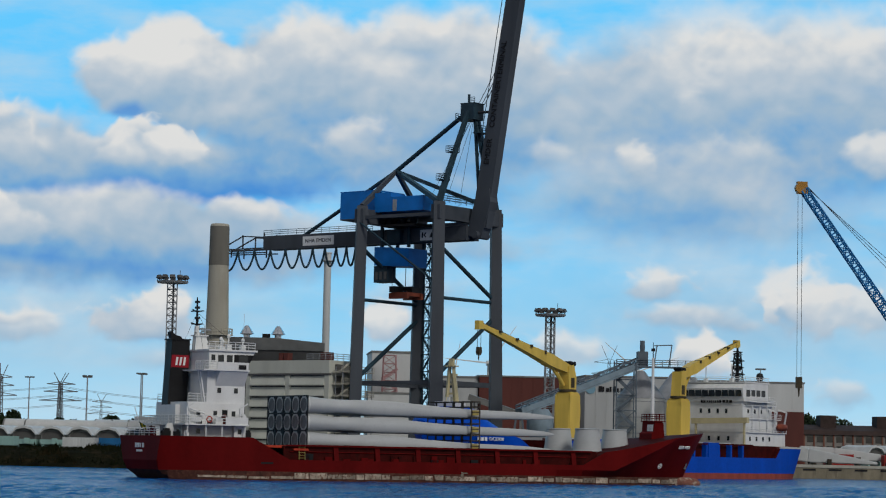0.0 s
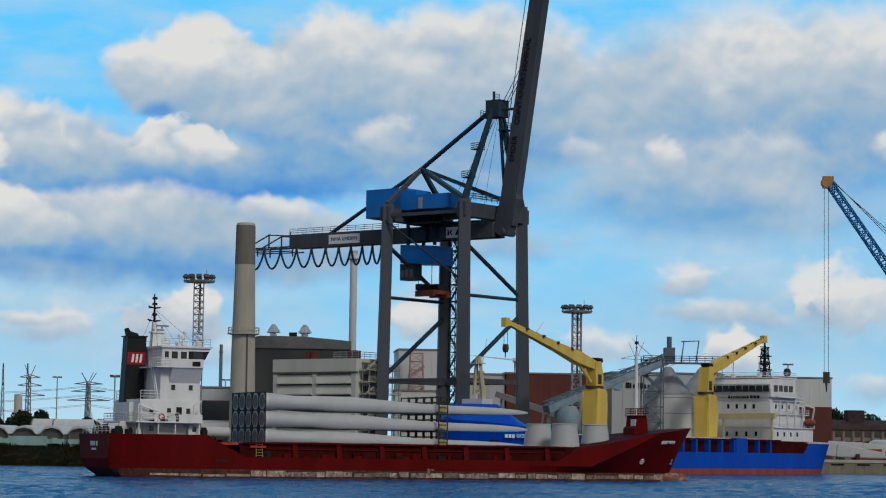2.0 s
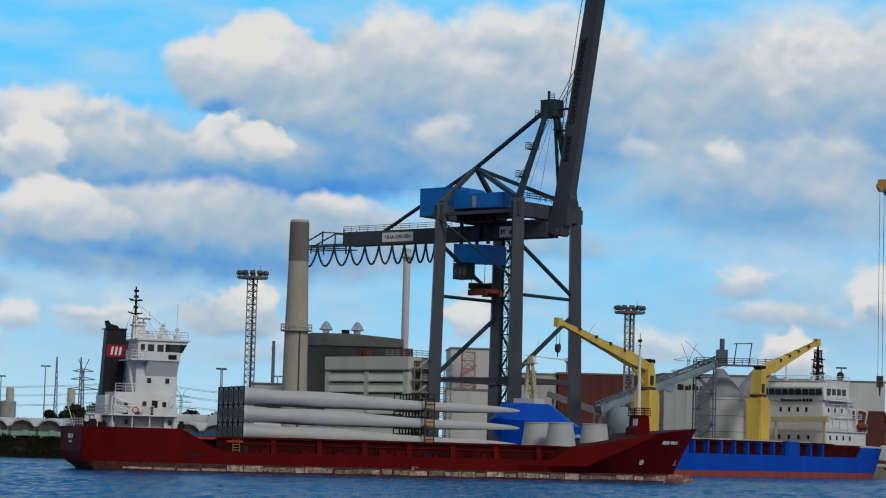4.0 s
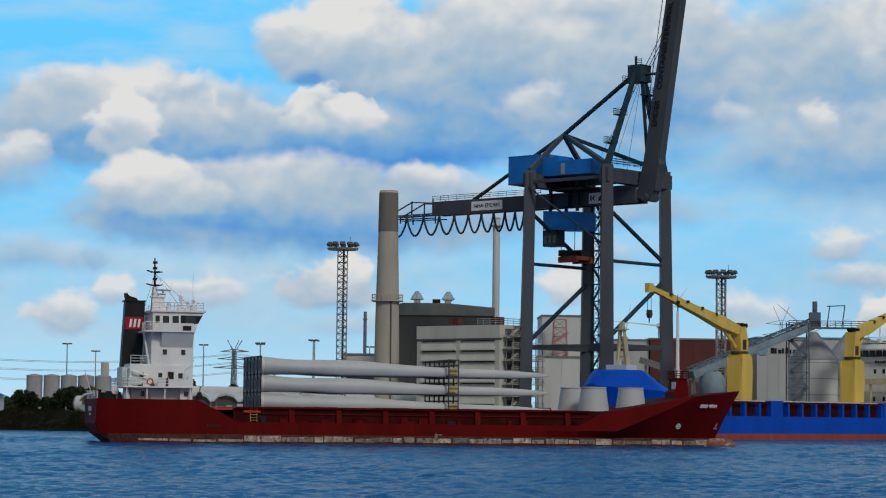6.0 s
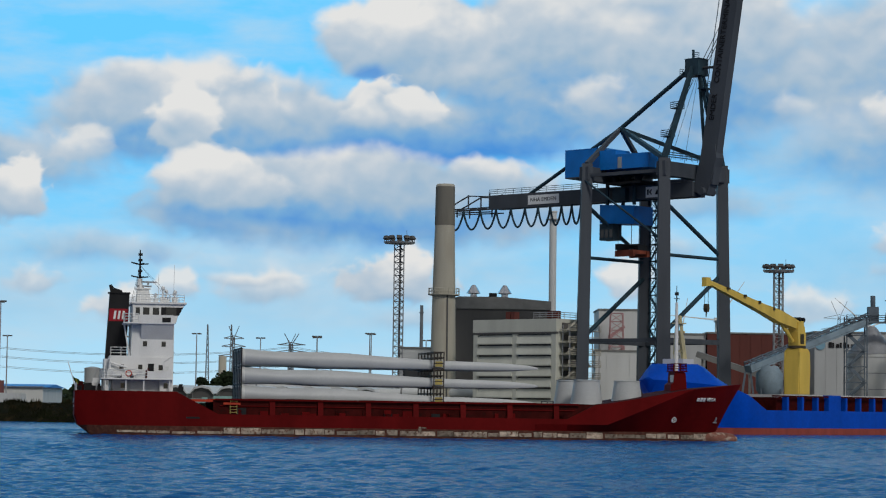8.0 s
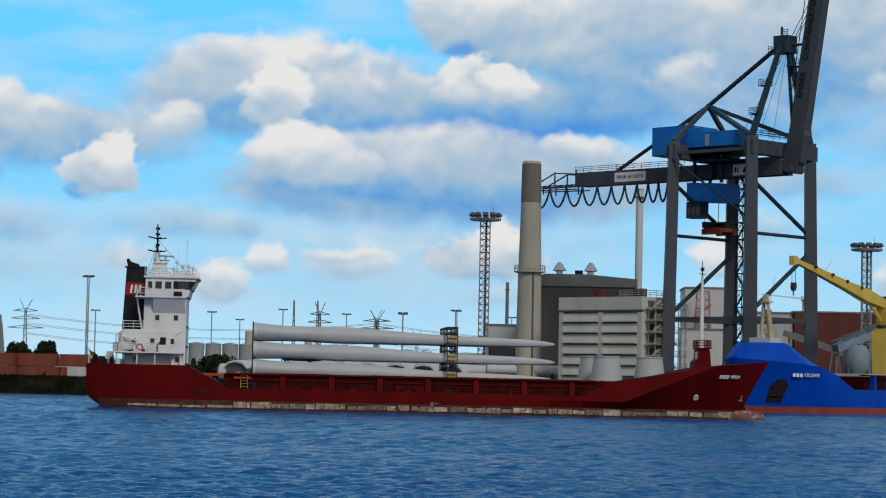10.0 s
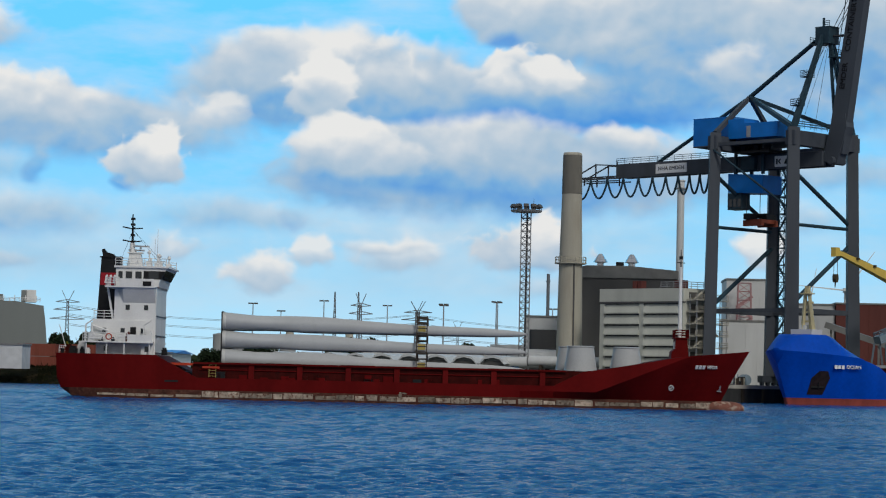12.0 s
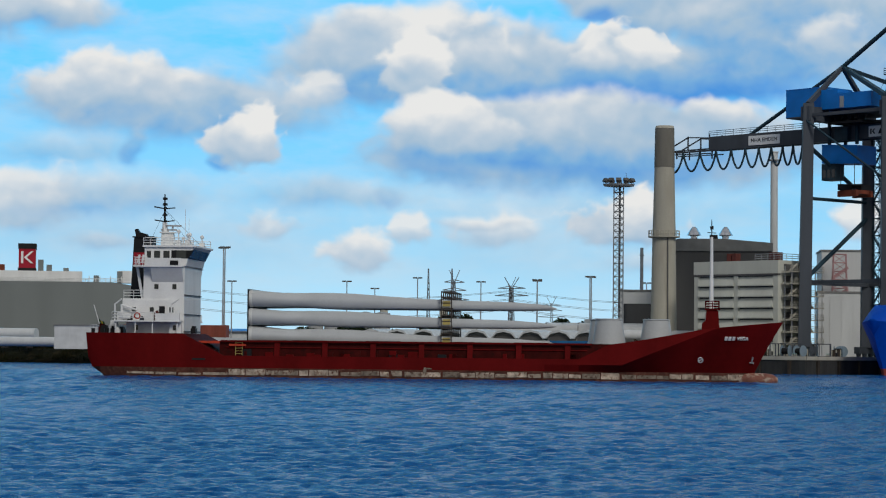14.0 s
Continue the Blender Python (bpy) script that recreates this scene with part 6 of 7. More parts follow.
def bank():
    """Overgrown embankment on the shore: slope with a rough grass and reed cover."""
    bm = B()
    rnd = random.Random(5)
    a, b = Vector((-420, 592, 0)), Vector((-6, 421.5, 0))
    d = (b - a).normalized()
    out = Vector((d.y, -d.x, 0))
    n = 240
    prof = [(2.0, -0.6), (0.8, 0.3), (-0.8, 1.3), (-3.0, 2.4), (-5.5, 3.3), (-8.5, 3.1), (-12, 2.82)]
    rows = []
    for i in range(n + 1):
        p = a.lerp(b, i / n)
        rows.append([bm.verts.new(p + out * (o + 0.25 * noise.noise((i * 0.4, k, 0))) + Vector((0, 0, z + 0.35 * noise.noise((i * 0.23, k * 0.6, 4))))) for k, (o, z) in enumerate(prof)])
    for r, s in zip(rows, rows[1:]):
        for k in range(len(prof) - 1):
            bm.faces.new((r[k], s[k], s[k + 1], r[k + 1]))
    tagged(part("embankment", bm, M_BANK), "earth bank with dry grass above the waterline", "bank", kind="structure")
    bm = B()
    for i in range(26000):
        t = rnd.random() ** 0.55
        o = rnd.uniform(-8.5, 0.6)
        p = a.lerp(b, t) + out * o
        z = 0.5 + min(1.0, (0.6 - o) / 6.0) * 2.8
        h = rnd.uniform(0.35, 1.0) * (1.5 if noise.noise((t * 90, o * 0.2, 2)) > 0.15 else 0.7)
        w = rnd.uniform(0.12, 0.3)
        lean = Vector((rnd.uniform(-0.4, 0.4), rnd.uniform(-0.4, 0.4), h))
        base = p + Vector((0, 0, z - 0.25))
        e = Vector((w, rnd.uniform(-0.1, 0.1), 0))
        v = [bm.verts.new(base - e), bm.verts.new(base + e), bm.verts.new(base + lean)]
        bm.faces.new(v)
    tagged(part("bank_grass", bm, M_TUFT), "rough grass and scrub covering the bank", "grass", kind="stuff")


bank()


# ---- power station behind the crane ----
def chimney():
    c = thing("chimney", pose(-0.1, 455, LAND), "tall tapered concrete chimney with a gallery", "chimney")
    bm = B()
    lathe(bm, [(2.6, 0), (2.26, 22.9), (1.94, 36), (1.82, 44.3), (1.66, 44.5)], 28)
    part("shaft", bm, M_CONC, c, smooth=True)
    bm = B()
    lathe(bm, [(1.98, 36.4), (1.87, 44.0)], 28)
    part("top_band", bm, M_BAND, c, smooth=True)
    bm = B()
    lathe(bm, [(2.27, 22.6), (3.1, 22.8), (3.1, 23.0), (2.27, 23.0)], 20)
    for i in range(20):
        t = 2 * math.pi * i / 20
        u = 2 * math.pi * (i + 1) / 20
        p, q = Vector((3.0 * math.cos(t), 3.0 * math.sin(t), 23.0)), Vector((3.0 * math.cos(u), 3.0 * math.sin(u), 23.0))
        tube(bm, p, p + Vector((0, 0, 1.1)), 0.06, seg=4)
        for h in (0.55, 1.1):
            tube(bm, p + Vector((0, 0, h)), q + Vector((0, 0, h)), 0.05, seg=4)
    part("gallery", bm, M_CONC, c)
    bm = B()
    tube(bm, (0.8, -2.58, 0), (0.7, -2.27, 22.8), 0.16)
    part("downpipe", bm, M_DARK, c)


chimney()


def louvre_house():
    c = thing("louvre_house", G(-24.4, 17.6), "grey-beige intake building with wide horizontal louvres", "building")
    W, L, Ht = 20.5, 9.0, 17.6
    bm = B()
    box(bm, -W, 0, 0.5, L, 0, Ht)
    part("body", bm, M_LOUV, c)
    bm = B()
    box(bm, -W - 0.1, 0.1, -0.1, 0.5, 15.2, Ht)
    part("header", bm, M_LOUV, c)
    bm = B()
    box(bm, -W - 0.15, 0.15, -0.16, 0.5, 14.86, 15.16)
    part("drip_edge", bm, M_DARK, c)
    for x in (-W, -W / 2 - 0.4, -1.1):
        bm = B()
        box(bm, x, x + 1.1, -0.05, 0.5, 0, 14.8)
        part("pilaster", bm, M_LOUV, c)
    for col in (0, 1):
        x0 = -W + 1.1 if col == 0 else -W / 2 + 0.7
        x1 = -W / 2 - 0.4 if col == 0 else -1.1
        for k in range(7):
            z = 12.9 - k * 2.0
            bm = B()
            prism(bm, [(0.42, z + 1.75), (0.26, z + 1.75), (-0.3, z + 0.25), (-0.3, z + 0.05), (0.42, z + 0.05)], "x", x0, x1)
            part("slat", bm, M_LOUV, c)
    # dark sheet behind the slats, painting the shadow lines seen in the gaps
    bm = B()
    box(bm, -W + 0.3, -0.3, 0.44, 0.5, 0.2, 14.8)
    part("louvre_gap_shade", bm, M_DARK, c)
    # scaffold stair on the basin side
    for y in (1.0, 3.2, 5.4, 7.6, 9.6):
        for x in (0.8, 2.4):
            bm = B()
            tube(bm, (x, y, 0), (x, y, 16.5), 0.09, seg=5)
            part("scaffold_post", bm, M_GALV, c)
    for k in range(7):
        z = 2.2 + k * 2.2
        bm = B()
        box(bm, 0.3, 2.6, 0.6, 10.0, z, z + 0.15)
        rail(bm, [(2.5, 0.6, z), (2.5, 10, z)], 1.1, 0.06, 2.2)
        bar(bm, (1.6, 1.0 + (k % 2) * 7, z), (1.6, 4.2 + (k % 2) * 1.2, z + 2.1), 0.6, 0.12)
        part("scaffold_deck", bm, M_CONC, c)
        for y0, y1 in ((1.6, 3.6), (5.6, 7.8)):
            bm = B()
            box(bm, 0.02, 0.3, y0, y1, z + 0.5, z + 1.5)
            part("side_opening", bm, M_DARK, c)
    for x in (-13.5, -12.2, -3.2, -2.0):
        bm = B()
        box(bm, x, x + 0.9, 1.2, 2.6, Ht, Ht + 1.5)
        part("roof_fan", bm, M_BRN, c)
    bm = B()
    rail(bm, [(-6, 0.6, Ht), (0, 0.6, Ht), (0, 9, Ht)], 1.2, 0.06, 1.4)
    part("roof_railing", bm, M_GALV, c)


louvre_house()


def boiler_house():
    c = thing("boiler_house", pose(2.0, 478, LAND), "dark grey boiler house with a rounded parapet", "building")
    bm = B()
    box(bm, 0, 19.6, 0, 20, 0, 21.2)
    part("wall", bm, M_DARK, c)
    for i in range(24):
        bm = B()
        box(bm, 0.2 + i * 0.8, 0.55 + i * 0.8, -0.08, 0, 0.2, 20.6)
        part("cladding_rib", bm, M_DARK, c)
    bm = B()
    prism(bm, [(-0.3, 21.2), (19.9, 21.2), (19.9, 22.9), (10, 23.7), (1, 23.7), (-0.3, 23.3)], "y", -0.35, 20.2)
    part("parapet", bm, M_GREYL, c)
    for x in (4.0, 10.4):
        bm = B()
        lathe(bm, [(0.7, 0), (0.7, 0.7), (1.5, 0.9), (1.25, 1.3), (0.7, 2.2), (0.35, 2.6)], 16, (x, 2, 23.6))
        part("roof_cowl", bm, M_CHROME, c, "bright metal ventilator cowl", smooth=True)
    bm = B()
    box(bm, 7.2, 8.8, 2, 3.4, 23.6, 24.6)
    part("roof_box", bm, M_BLACK, c)
    c = thing("annex_building", pose(-14, 500, LAND), "low pale annex with a dark strip window", "building")
    bm = B()
    box(bm, 4.6, 13.4, 0, 12, 0, 13.4)
    box(bm, -3.0, 4.6, 1, 12, 0, 7.4)
    part("wall", bm, M_SHED, c)
    bm = B()
    box(bm, 5.4, 12.2, -0.06, 0.02, 6.2, 10.8)
    part("window", bm, M_GLASS, c)
    bm = B()
    box(bm, 4.4, 13.6, -0.2, 12.2, 13.4, 13.8)
    part("roof_edge", bm, M_GREYL, c)
    c = thing("exhaust_pipe", pose(-5.0, 520, LAND), "slim grey exhaust pipe behind the annex", "pipe")
    bm = B()
    tube(bm, (0, 0, 0), (0, 0, 23.6), 0.42, 0.36, 10)
    part("pipe", bm, M_PYL, c)
    bm = B()
    lathe(bm, [(0.5, 21.8), (0.5, 22.1)], 10)
    part("collar", bm, M_PYL, c)
    c = thing("steel_stack", pose(24.0, 519, LAND), "slim white steel exhaust stack", "chimney")
    bm = B()
    lathe(bm, [(0.85, 0), (0.8, 44.6), (0.95, 44.7), (0.95, 45.0)], 16)
    part("pipe", bm, M_SHED, c, smooth=True)
    bm = B()
    lathe(bm, [(1.0, 42.9), (1.6, 43.0), (1.6, 43.2), (1.0, 43.2)], 14)
    part("collar", bm, M_GALV, c)


boiler_house()


def hall(name, x0, x1, y0, y1, z1, material, label, rib=2.4, band=None):
    c = thing(name, pose(x0, y0, LAND), label, "building")
    w, d, h = x1 - x0, y1 - y0, z1 - LAND
    bm = B()
    box(bm, 0, w, 0, d, 0, h)
    part("wall", bm, material, c)
    for i in range(int(w / rib)):
        bm = B()
        box(bm, (i + 1) * rib - 0.07, (i + 1) * rib + 0.07, -0.07, 0, 0.1, h - 0.3)
        part("panel_joint", bm, material, c)
    bm = B()
    box(bm, -0.2, w + 0.2, -0.2, d + 0.2, h, h + 0.35)
    part("roof_edge", bm, M_GREYL, c)
    if band:
        bm = B()
        box(bm, 0.0, w, -0.14, -0.075, 0.1, band - LAND)
        part("wall_band", bm, M_BRN, c)
    return c


hall("plant_hall", 33.4, 42.2, 504, 520, 25.2, M_SHED, "white clad plant building with a red stair frame")
hall("plant_block", 31.7, 40.8, 488, 495.5, 15.9, M_SHED, "low white clad plant block")
hall("grey_hall", 49.5, 58.0, 517, 545, 20.6, M_GREYP, "pale grey clad hall")
hall("brown_hall", 58.2, 79.5, 516, 545, 20.9, M_BRN, "long brown-red clad hall")
st = hall("signed_hall", 79.8, 104.0, 503, 540, 21.0, M_GREYP, "light grey clad hall with a company sign")
bm = B()
lathe(bm, [(1.1, 0), (1.1, 0.1)], 20)
bmesh.ops.transform(bm, matrix=pose(1.2, -0.1, 15.6, 90, 0, 0), verts=bm.verts)
part("sign_disc", bm, M_SIGNB, st)
bm = B()
for i, (w, h) in enumerate(((0.75, 1.2), (0.45, 1.1), (0.7, 0.8), (0.45, 1.1), (0.65, 1.2), (0.45, 0.8), (0.7, 0.8), (0.4, 1.2), (0.45, 1.1))):
    box(bm, 3.0 + i * 0.8, 3.0 + i * 0.8 + w * 0.95, -0.18, -0.08, 15.0, 15.0 + h)
part("sign_bars", bm, M_DLET, st)
hall("stores_shed", 112, 138.8, 544, 575, 21.9, M_SHED, "white shed with a brown lower wall", band=15.2)


def stair_frame():
    c = thing("stair_frame", pose(36.9, 499.6, LAND), "red lattice stair tower against the plant building", "stairs")
    bm = B()
    lattice(bm, (0, 0, 0), (0, 0, 21.6), 3.8, 2.6, 12, 0.1, 4, 0.07)
    part("frame", bm, M_SALM, c)
    for k in range(8):
        bm = B()
        s = 1 if k % 2 else -1
        bar(bm, (-s * 1.7, -0.6, k * 2.3 + 0.4), (s * 1.7, -0.6, k * 2.3 + 2.7), 0.1, 0.6)
        part("flight", bm, M_SALM, c)


stair_frame()


def silos():
    for x, y, r, zc, zt in ((85.7, 468, 4.8, 15.6, 20.9), (94.6, 477.5, 4.8, 15.8, 21.1)):
        c = thing("silo", pose(x, y, LAND), "pale steel silo with a conical roof", "silo", "silos by the quay")
        bm = B()
        lathe(bm, [(r, 0), (r, zc - LAND)], 28)
        part("shell", bm, M_SHED, c, smooth=True)
        bm = B()
        lathe(bm, [(r + 0.12, zc - LAND), (0.95, zt - LAND), (0.6, zt - LAND + 0.3)], 28)
        part("cone", bm, M_SILO, c, smooth=True)
        for k in range(4):
            bm = B()
            z = 2.5 + k * 3.2
            lathe(bm, [(r, z), (r + 0.07, z), (r + 0.07, z + 0.14), (r, z + 0.14)], 28)
            part("hoop", bm, M_SILO, c)
    c = thing("silo_gallery", pose(81.3, 461.4, LAND), "grey steel stair frame with a conveyor head on top", "gantry")
    for k in range(6):
        z = 1.0 + k * 3.1
        bm = B()
        box(bm, -2.0, 2.0, -1.4, 1.4, z + 2.9, z + 3.05)
        s = 1 if k % 2 else -1
        bar(bm, (-s * 1.6, -1.0, z), (s * 1.6, -1.0, z + 3), 0.14, 0.7)
        bar(bm, (-2, -1.4, z), (2, -1.4, z + 3), 0.14)
        part("stair_flight", bm, M_STEELB, c)
    for x in (-2, 2):
        for y in (-1.4, 1.4):
            bm = B()
            bar(bm, (x, y, 0), (x, y, 20), 0.24)
            part("post", bm, M_STEELB, c)
    bm = B()
    box(bm, -2.0, 13.5, -1.2, 1.6, 18.8, 19.1)
    rail(bm, [(-2, -1.2, 19.1), (13.5, -1.2, 19.1)], 1.2, 0.07, 1.5)
    for x in (5.6, 8.6):
        bar(bm, (x, -1, 19.1), (x + 0.6, -1, 23.4), 0.2)
    bar(bm, (5.6, -1, 23.2), (9.2, -1, 23.4), 0.2)
    part("top_walkway", bm, M_STEELB, c)
    bm = B()
    box(bm, 2.4, 4.4, -1, 1.2, 19.1, 22.0)
    tube(bm, (3.4, 0, 22), (3.4, 0, 24.2), 0.5)
    part("conveyor_head", bm, M_STEELB, c)
    c = thing("conveyor", pose(0, 0, 0), "inclined grey lattice conveyor bridge", "conveyor")
    pts = [Vector((85.0, 462, 23.0)), Vector((69.9, 455, 17.0)), Vector((58.2, 447, 12.4))]
    for p, q in zip(pts, pts[1:]):
        bm = B()
        lattice(bm, p, q, 1.7, 1.7, 9, 0.13, 4, 0.09)
        part("truss", bm, M_STEELB, c)
        bm = B()
        bar(bm, p - Vector((0, 0, 0.5)), q - Vector((0, 0, 0.5)), 1.9, 1.4)
        part("belt_box", bm, M_STEELP, c)
    for p in (pts[1], pts[2]):
        bm = B()
        for e in (-1, 1):
            bar(bm, (p.x + e * 1.6, p.y, LAND), (p.x + e * 0.5, p.y, p.z - 1), 0.35)
        part("trestle", bm, M_STEELB, c)
    c = thing("belt_ramp", pose(0, 0, 0), "dark sloping conveyor ramp on trestles", "conveyor")
    bm = B()
    bar(bm, (51, 470, 15.2), (72, 462, 8.0), 1.6, 1.2)
    part("belt_box", bm, M_GREYL, c)
    for x, y, z in ((52, 469.6, 14.4), (61, 466, 11.3), (70, 462.8, 8.2)):
        bm = B()
        bar(bm, (x, y, LAND), (x, y, z), 0.4)
        part("trestle", bm, M_GREYL, c)
    c = thing("hopper", pose(62.5, 448.5, LAND), "blue-grey round loading hopper on the quay", "hopper")
    bm = B()
    lathe(bm, [(1.0, 3.2), (2.6, 5.2), (2.6, 8.2), (1.6, 9.8)], 20)
    part("bin", bm, M_STEELP, c, smooth=True)
    bm = B()
    for x, y in ((-1.8, -1.8), (1.8, -1.8), (1.8, 1.8), (-1.8, 1.8)):
        bar(bm, (x, y, 0), (x, y, 5.4), 0.25)
    part("stand", bm, M_STEELB, c)


silos()


def floodlight_mast(x, y, top, w=1.9):
    c = thing("floodlight_mast", pose(x, y, LAND), "lattice floodlight mast with a round lamp crown", "light mast", "floodlight masts")
    bm = B()
    lattice(bm, (0, 0, 0), (0, 0, top - LAND - 1.5), w * 0.9, w * 0.9, int((top - LAND) / 1.4), 0.12, 4, 0.07)
    part("tower", bm, M_GALV, c)
    bm = B()
    tube(bm, (0.2, 0.4, 0), (0.2, 0.4, top - LAND - 1.5), 0.22, seg=6)
    part("ladder", bm, M_DARK, c)
    bm = B()
    lathe(bm, [(0.6, -0.2), (3.1, 0.0), (3.3, 0.4), (3.0, 0.45), (0.6, 0.3)], 16, (0, 0, top - LAND - 1.6))
    part("crown", bm, M_GALV, c)
    for i in range(12):
        a = 2 * math.pi * i / 12
        bm = B()
        box(bm, -0.55, 0.55, -0.25, 0.35, -0.3, 0.35)
        bmesh.ops.transform(bm, matrix=pose(3.1 * math.cos(a), 3.1 * math.sin(a), top - LAND - 0.4, -25, 0, math.degrees(a) + 90), verts=bm.verts)
        part("floodlight", bm, M_DARK, c)
    bm = B()
    for i in range(12):
        a = 2 * math.pi * i / 12
        tube(bm, (3.1 * math.cos(a), 3.1 * math.sin(a), top - LAND - 1.3), (3.1 * math.cos(a), 3.1 * math.sin(a), top - LAND - 0.5), 0.07, seg=4)
    tube(bm, (1.5, 0, top - LAND - 1), (1.5, 0, top - LAND + 1.2), 0.05, seg=4)
    part("lamp_bracket", bm, M_DARK, c)


floodlight_mast(-9.5, 485, 39.2, 2.2)
floodlight_mast(69.4, 485, 34.4, 2.0)


# ---- blue mobile crane beyond the basin ----
def mobile_crane():
    c = thing("mobile_crane", pose(0, 0, 0), "blue lattice-boom mobile crane with an orange head", "crane")
    head, foot = Vector((134.8, 530, 66.6)), Vector((176, 530, 8.5))
    bm = B()
    lattice(bm, foot, head, 2.3, 1.5, 46, 0.2, 4, 0.12)
    part("boom", bm, M_LBLUE, c)
    bm = B()
    tube(bm, head + Vector((-0.8, -0.8, 0.3)), head + Vector((-0.8, 0.8, 0.3)), 1.2, seg=16)
    box(bm, head.x - 1.6, head.x + 0.8, 529.3, 530.7, head.z - 1.0, head.z + 1.8)
    part("boom_head", bm, M_ORNY, c)
    bm = B()
    for e in (-0.5, 0.5):
        tube(bm, head + Vector((-0.8 + e, 0, 0)), Vector((head.x - 0.8 + e, 530, 23)), 0.055, seg=4)
    for k, e in ((0.0, 0.8), (0.5, 1.5), (1.0, 2.2)):
        tube(bm, head + Vector((0.6, e - 1, 1.0)), Vector((182 + k * 6, 530, 22 + k)), 0.07, seg=4)
    part("rope", bm, M_ROPE, c)
    bm = B()
    box(bm, head.x - 1.5, head.x - 0.1, 529.6, 530.4, 20.4, 23)
    tube(bm, (head.x - 0.8, 530, 20.4), (head.x - 0.8, 530, 18.4), 0.3, 0.12)
    part("hook_block", bm, M_YDRK, c)
    bm = B()
    box(bm, 173, 186, 526.5, 533.5, 6, 11)
    box(bm, 171, 184, 526, 534, LAND, 5.4)
    tube(bm, (178, 530, 5), (178, 530, 6.2), 2.4, seg=18)
    part("carrier", bm, M_LBLUE, c)
    bm = B()
    bar(bm, (182, 530, 11), (183, 530, 22), 0.6)
    bar(bm, (186, 530, 11), (183, 530, 22), 0.5)
    part("gantry_mast", bm, M_LBLUE, c)


mobile_crane()


# ---- far side of the basin: long facade, sheds, quay clutter ----
def long_facade():
    c = thing("brick_block", pose(150, 632, LAND), "long three-storey brick block with window rows", "building")
    bm = B()
    box(bm, 0, 70, 0, 14, 0, 8.2)
    part("wall", bm, M_PALEB, c)
    bm = B()
    prism(bm, [(-0.6, 8.2), (14.6, 8.2), (13.5, 9.4), (7, 11.0), (0.5, 9.4)], "x", -0.5, 70.5)
    part("roof", bm, M_ROOF, c)
    for i in range(25):
        for k in range(3):
            bm = B()
            box(bm, 1.2 + i * 2.75, 2.9 + i * 2.75, -0.08, 0.02, 0.9 + k * 2.6, 2.5 + k * 2.6)
            part("window", bm, M_GLASS, c)
        bm = B()
        box(bm, 0.2 + i * 2.75, 0.6 + i * 2.75, -0.25, 0, 0, 8.2)
        part("pier", bm, M_BRICK, c)
    for x in (6, 17, 33, 52):
        bm = B()
        box(bm, x, x + 4.5, 4, 9, 10, 13.6)
        part("roof_house", bm, M_ROOF, c)


long_facade()


def container(x, y, z, rz, L, material, label, group):
    c = thing("container", pose(x, y, z, 0, 0, rz), label, "container", group)
    bm = B()
    box(bm, 0, L, 0, 2.44, 0.05, 2.55)
    part("body", bm, material, c)
    bm = B()
    for i in range(int(L / 0.6)):
        box(bm, 0.25 + i * 0.6, 0.5 + i * 0.6, -0.05, 0, 0.25, 2.4)
    part("corrugation", bm, material, c)
    for x0 in (0, L - 0.16):
        bm = B()
        box(bm, x0 - 0.02, x0 + 0.18, -0.07, 0.1, 0, 2.6)
        part("corner_post", bm, material, c)


for x, y, L, m, lab in ((148.5, 510, 6.1, M_CRED, "red steel container on the quay"), (136, 512, 6.1, M_CRED, "red steel container on the quay"), (155.5, 512, 12.2, M_CWH, "white steel container on the quay")):
    container(x, y, LAND, 2, L, m, lab, "containers on the far quay")
for i in range(3):
    for k in range(2):
        container(-112 + i * 8.5 - k * 0.6, 473 + i * 0.6, LAND + k * 2.6, -8 + i, 6.1 if i == 2 else 8.0, M_CBRN, "rust-brown steel container in the yard", "brown containers in the yard")
container(-92, 464.5, LAND, -15, 9.0, M_CWH, "white box trailer body parked on the bank", "yard boxes")
for i, (x, L, m) in enumerate(((-29, 6.5, M_CWH), (-22, 12.2, M_CBL), (-45, 7.0, M_CTQ))):
    container(x, 455.5 + (-29 - x) * 0.25, LAND, -20, L, m, "open-topped painted box by the bank", "yard boxes")


def tower_section(x, y, z, rz, L, r, label="white steel tower section lying in the yard"):
    c = thing("tower_section", pose(x, y, z, 0, 0, rz), label, "steel tube", "tower sections in the yard")
    bm = B()
    lathe(bm, [(r, 0), (r * 0.93, L)], 24)
    bmesh.ops.transform(bm, matrix=pose(0, 0, r, 0, 90, 0), verts=bm.verts)
    part("shell", bm, M_TUBE, c, smooth=True)
    bm = B()
    lathe(bm, [(r * 0.9, -0.06), (r * 1.02, -0.05), (r * 1.02, 0.25), (r * 0.99, 0.26)], 24)
    bmesh.ops.transform(bm, matrix=pose(0, 0, r, 0, 90, 0), verts=bm.verts)
    part("flange", bm, M_COVER, c)
    bm = B()
    tube(bm, (-0.09, 0, r), (-0.06, 0, r), r * 0.82, seg=20)
    part("end_cover", bm, M_CWH, c)
    for q in (0.15, 0.8):
        bm = B()
        box(bm, L * q, L * q + 0.5, -r * 0.8, r * 0.8, LAND - z, 0.28)
        part("cradle", bm, M_TIMB, c)


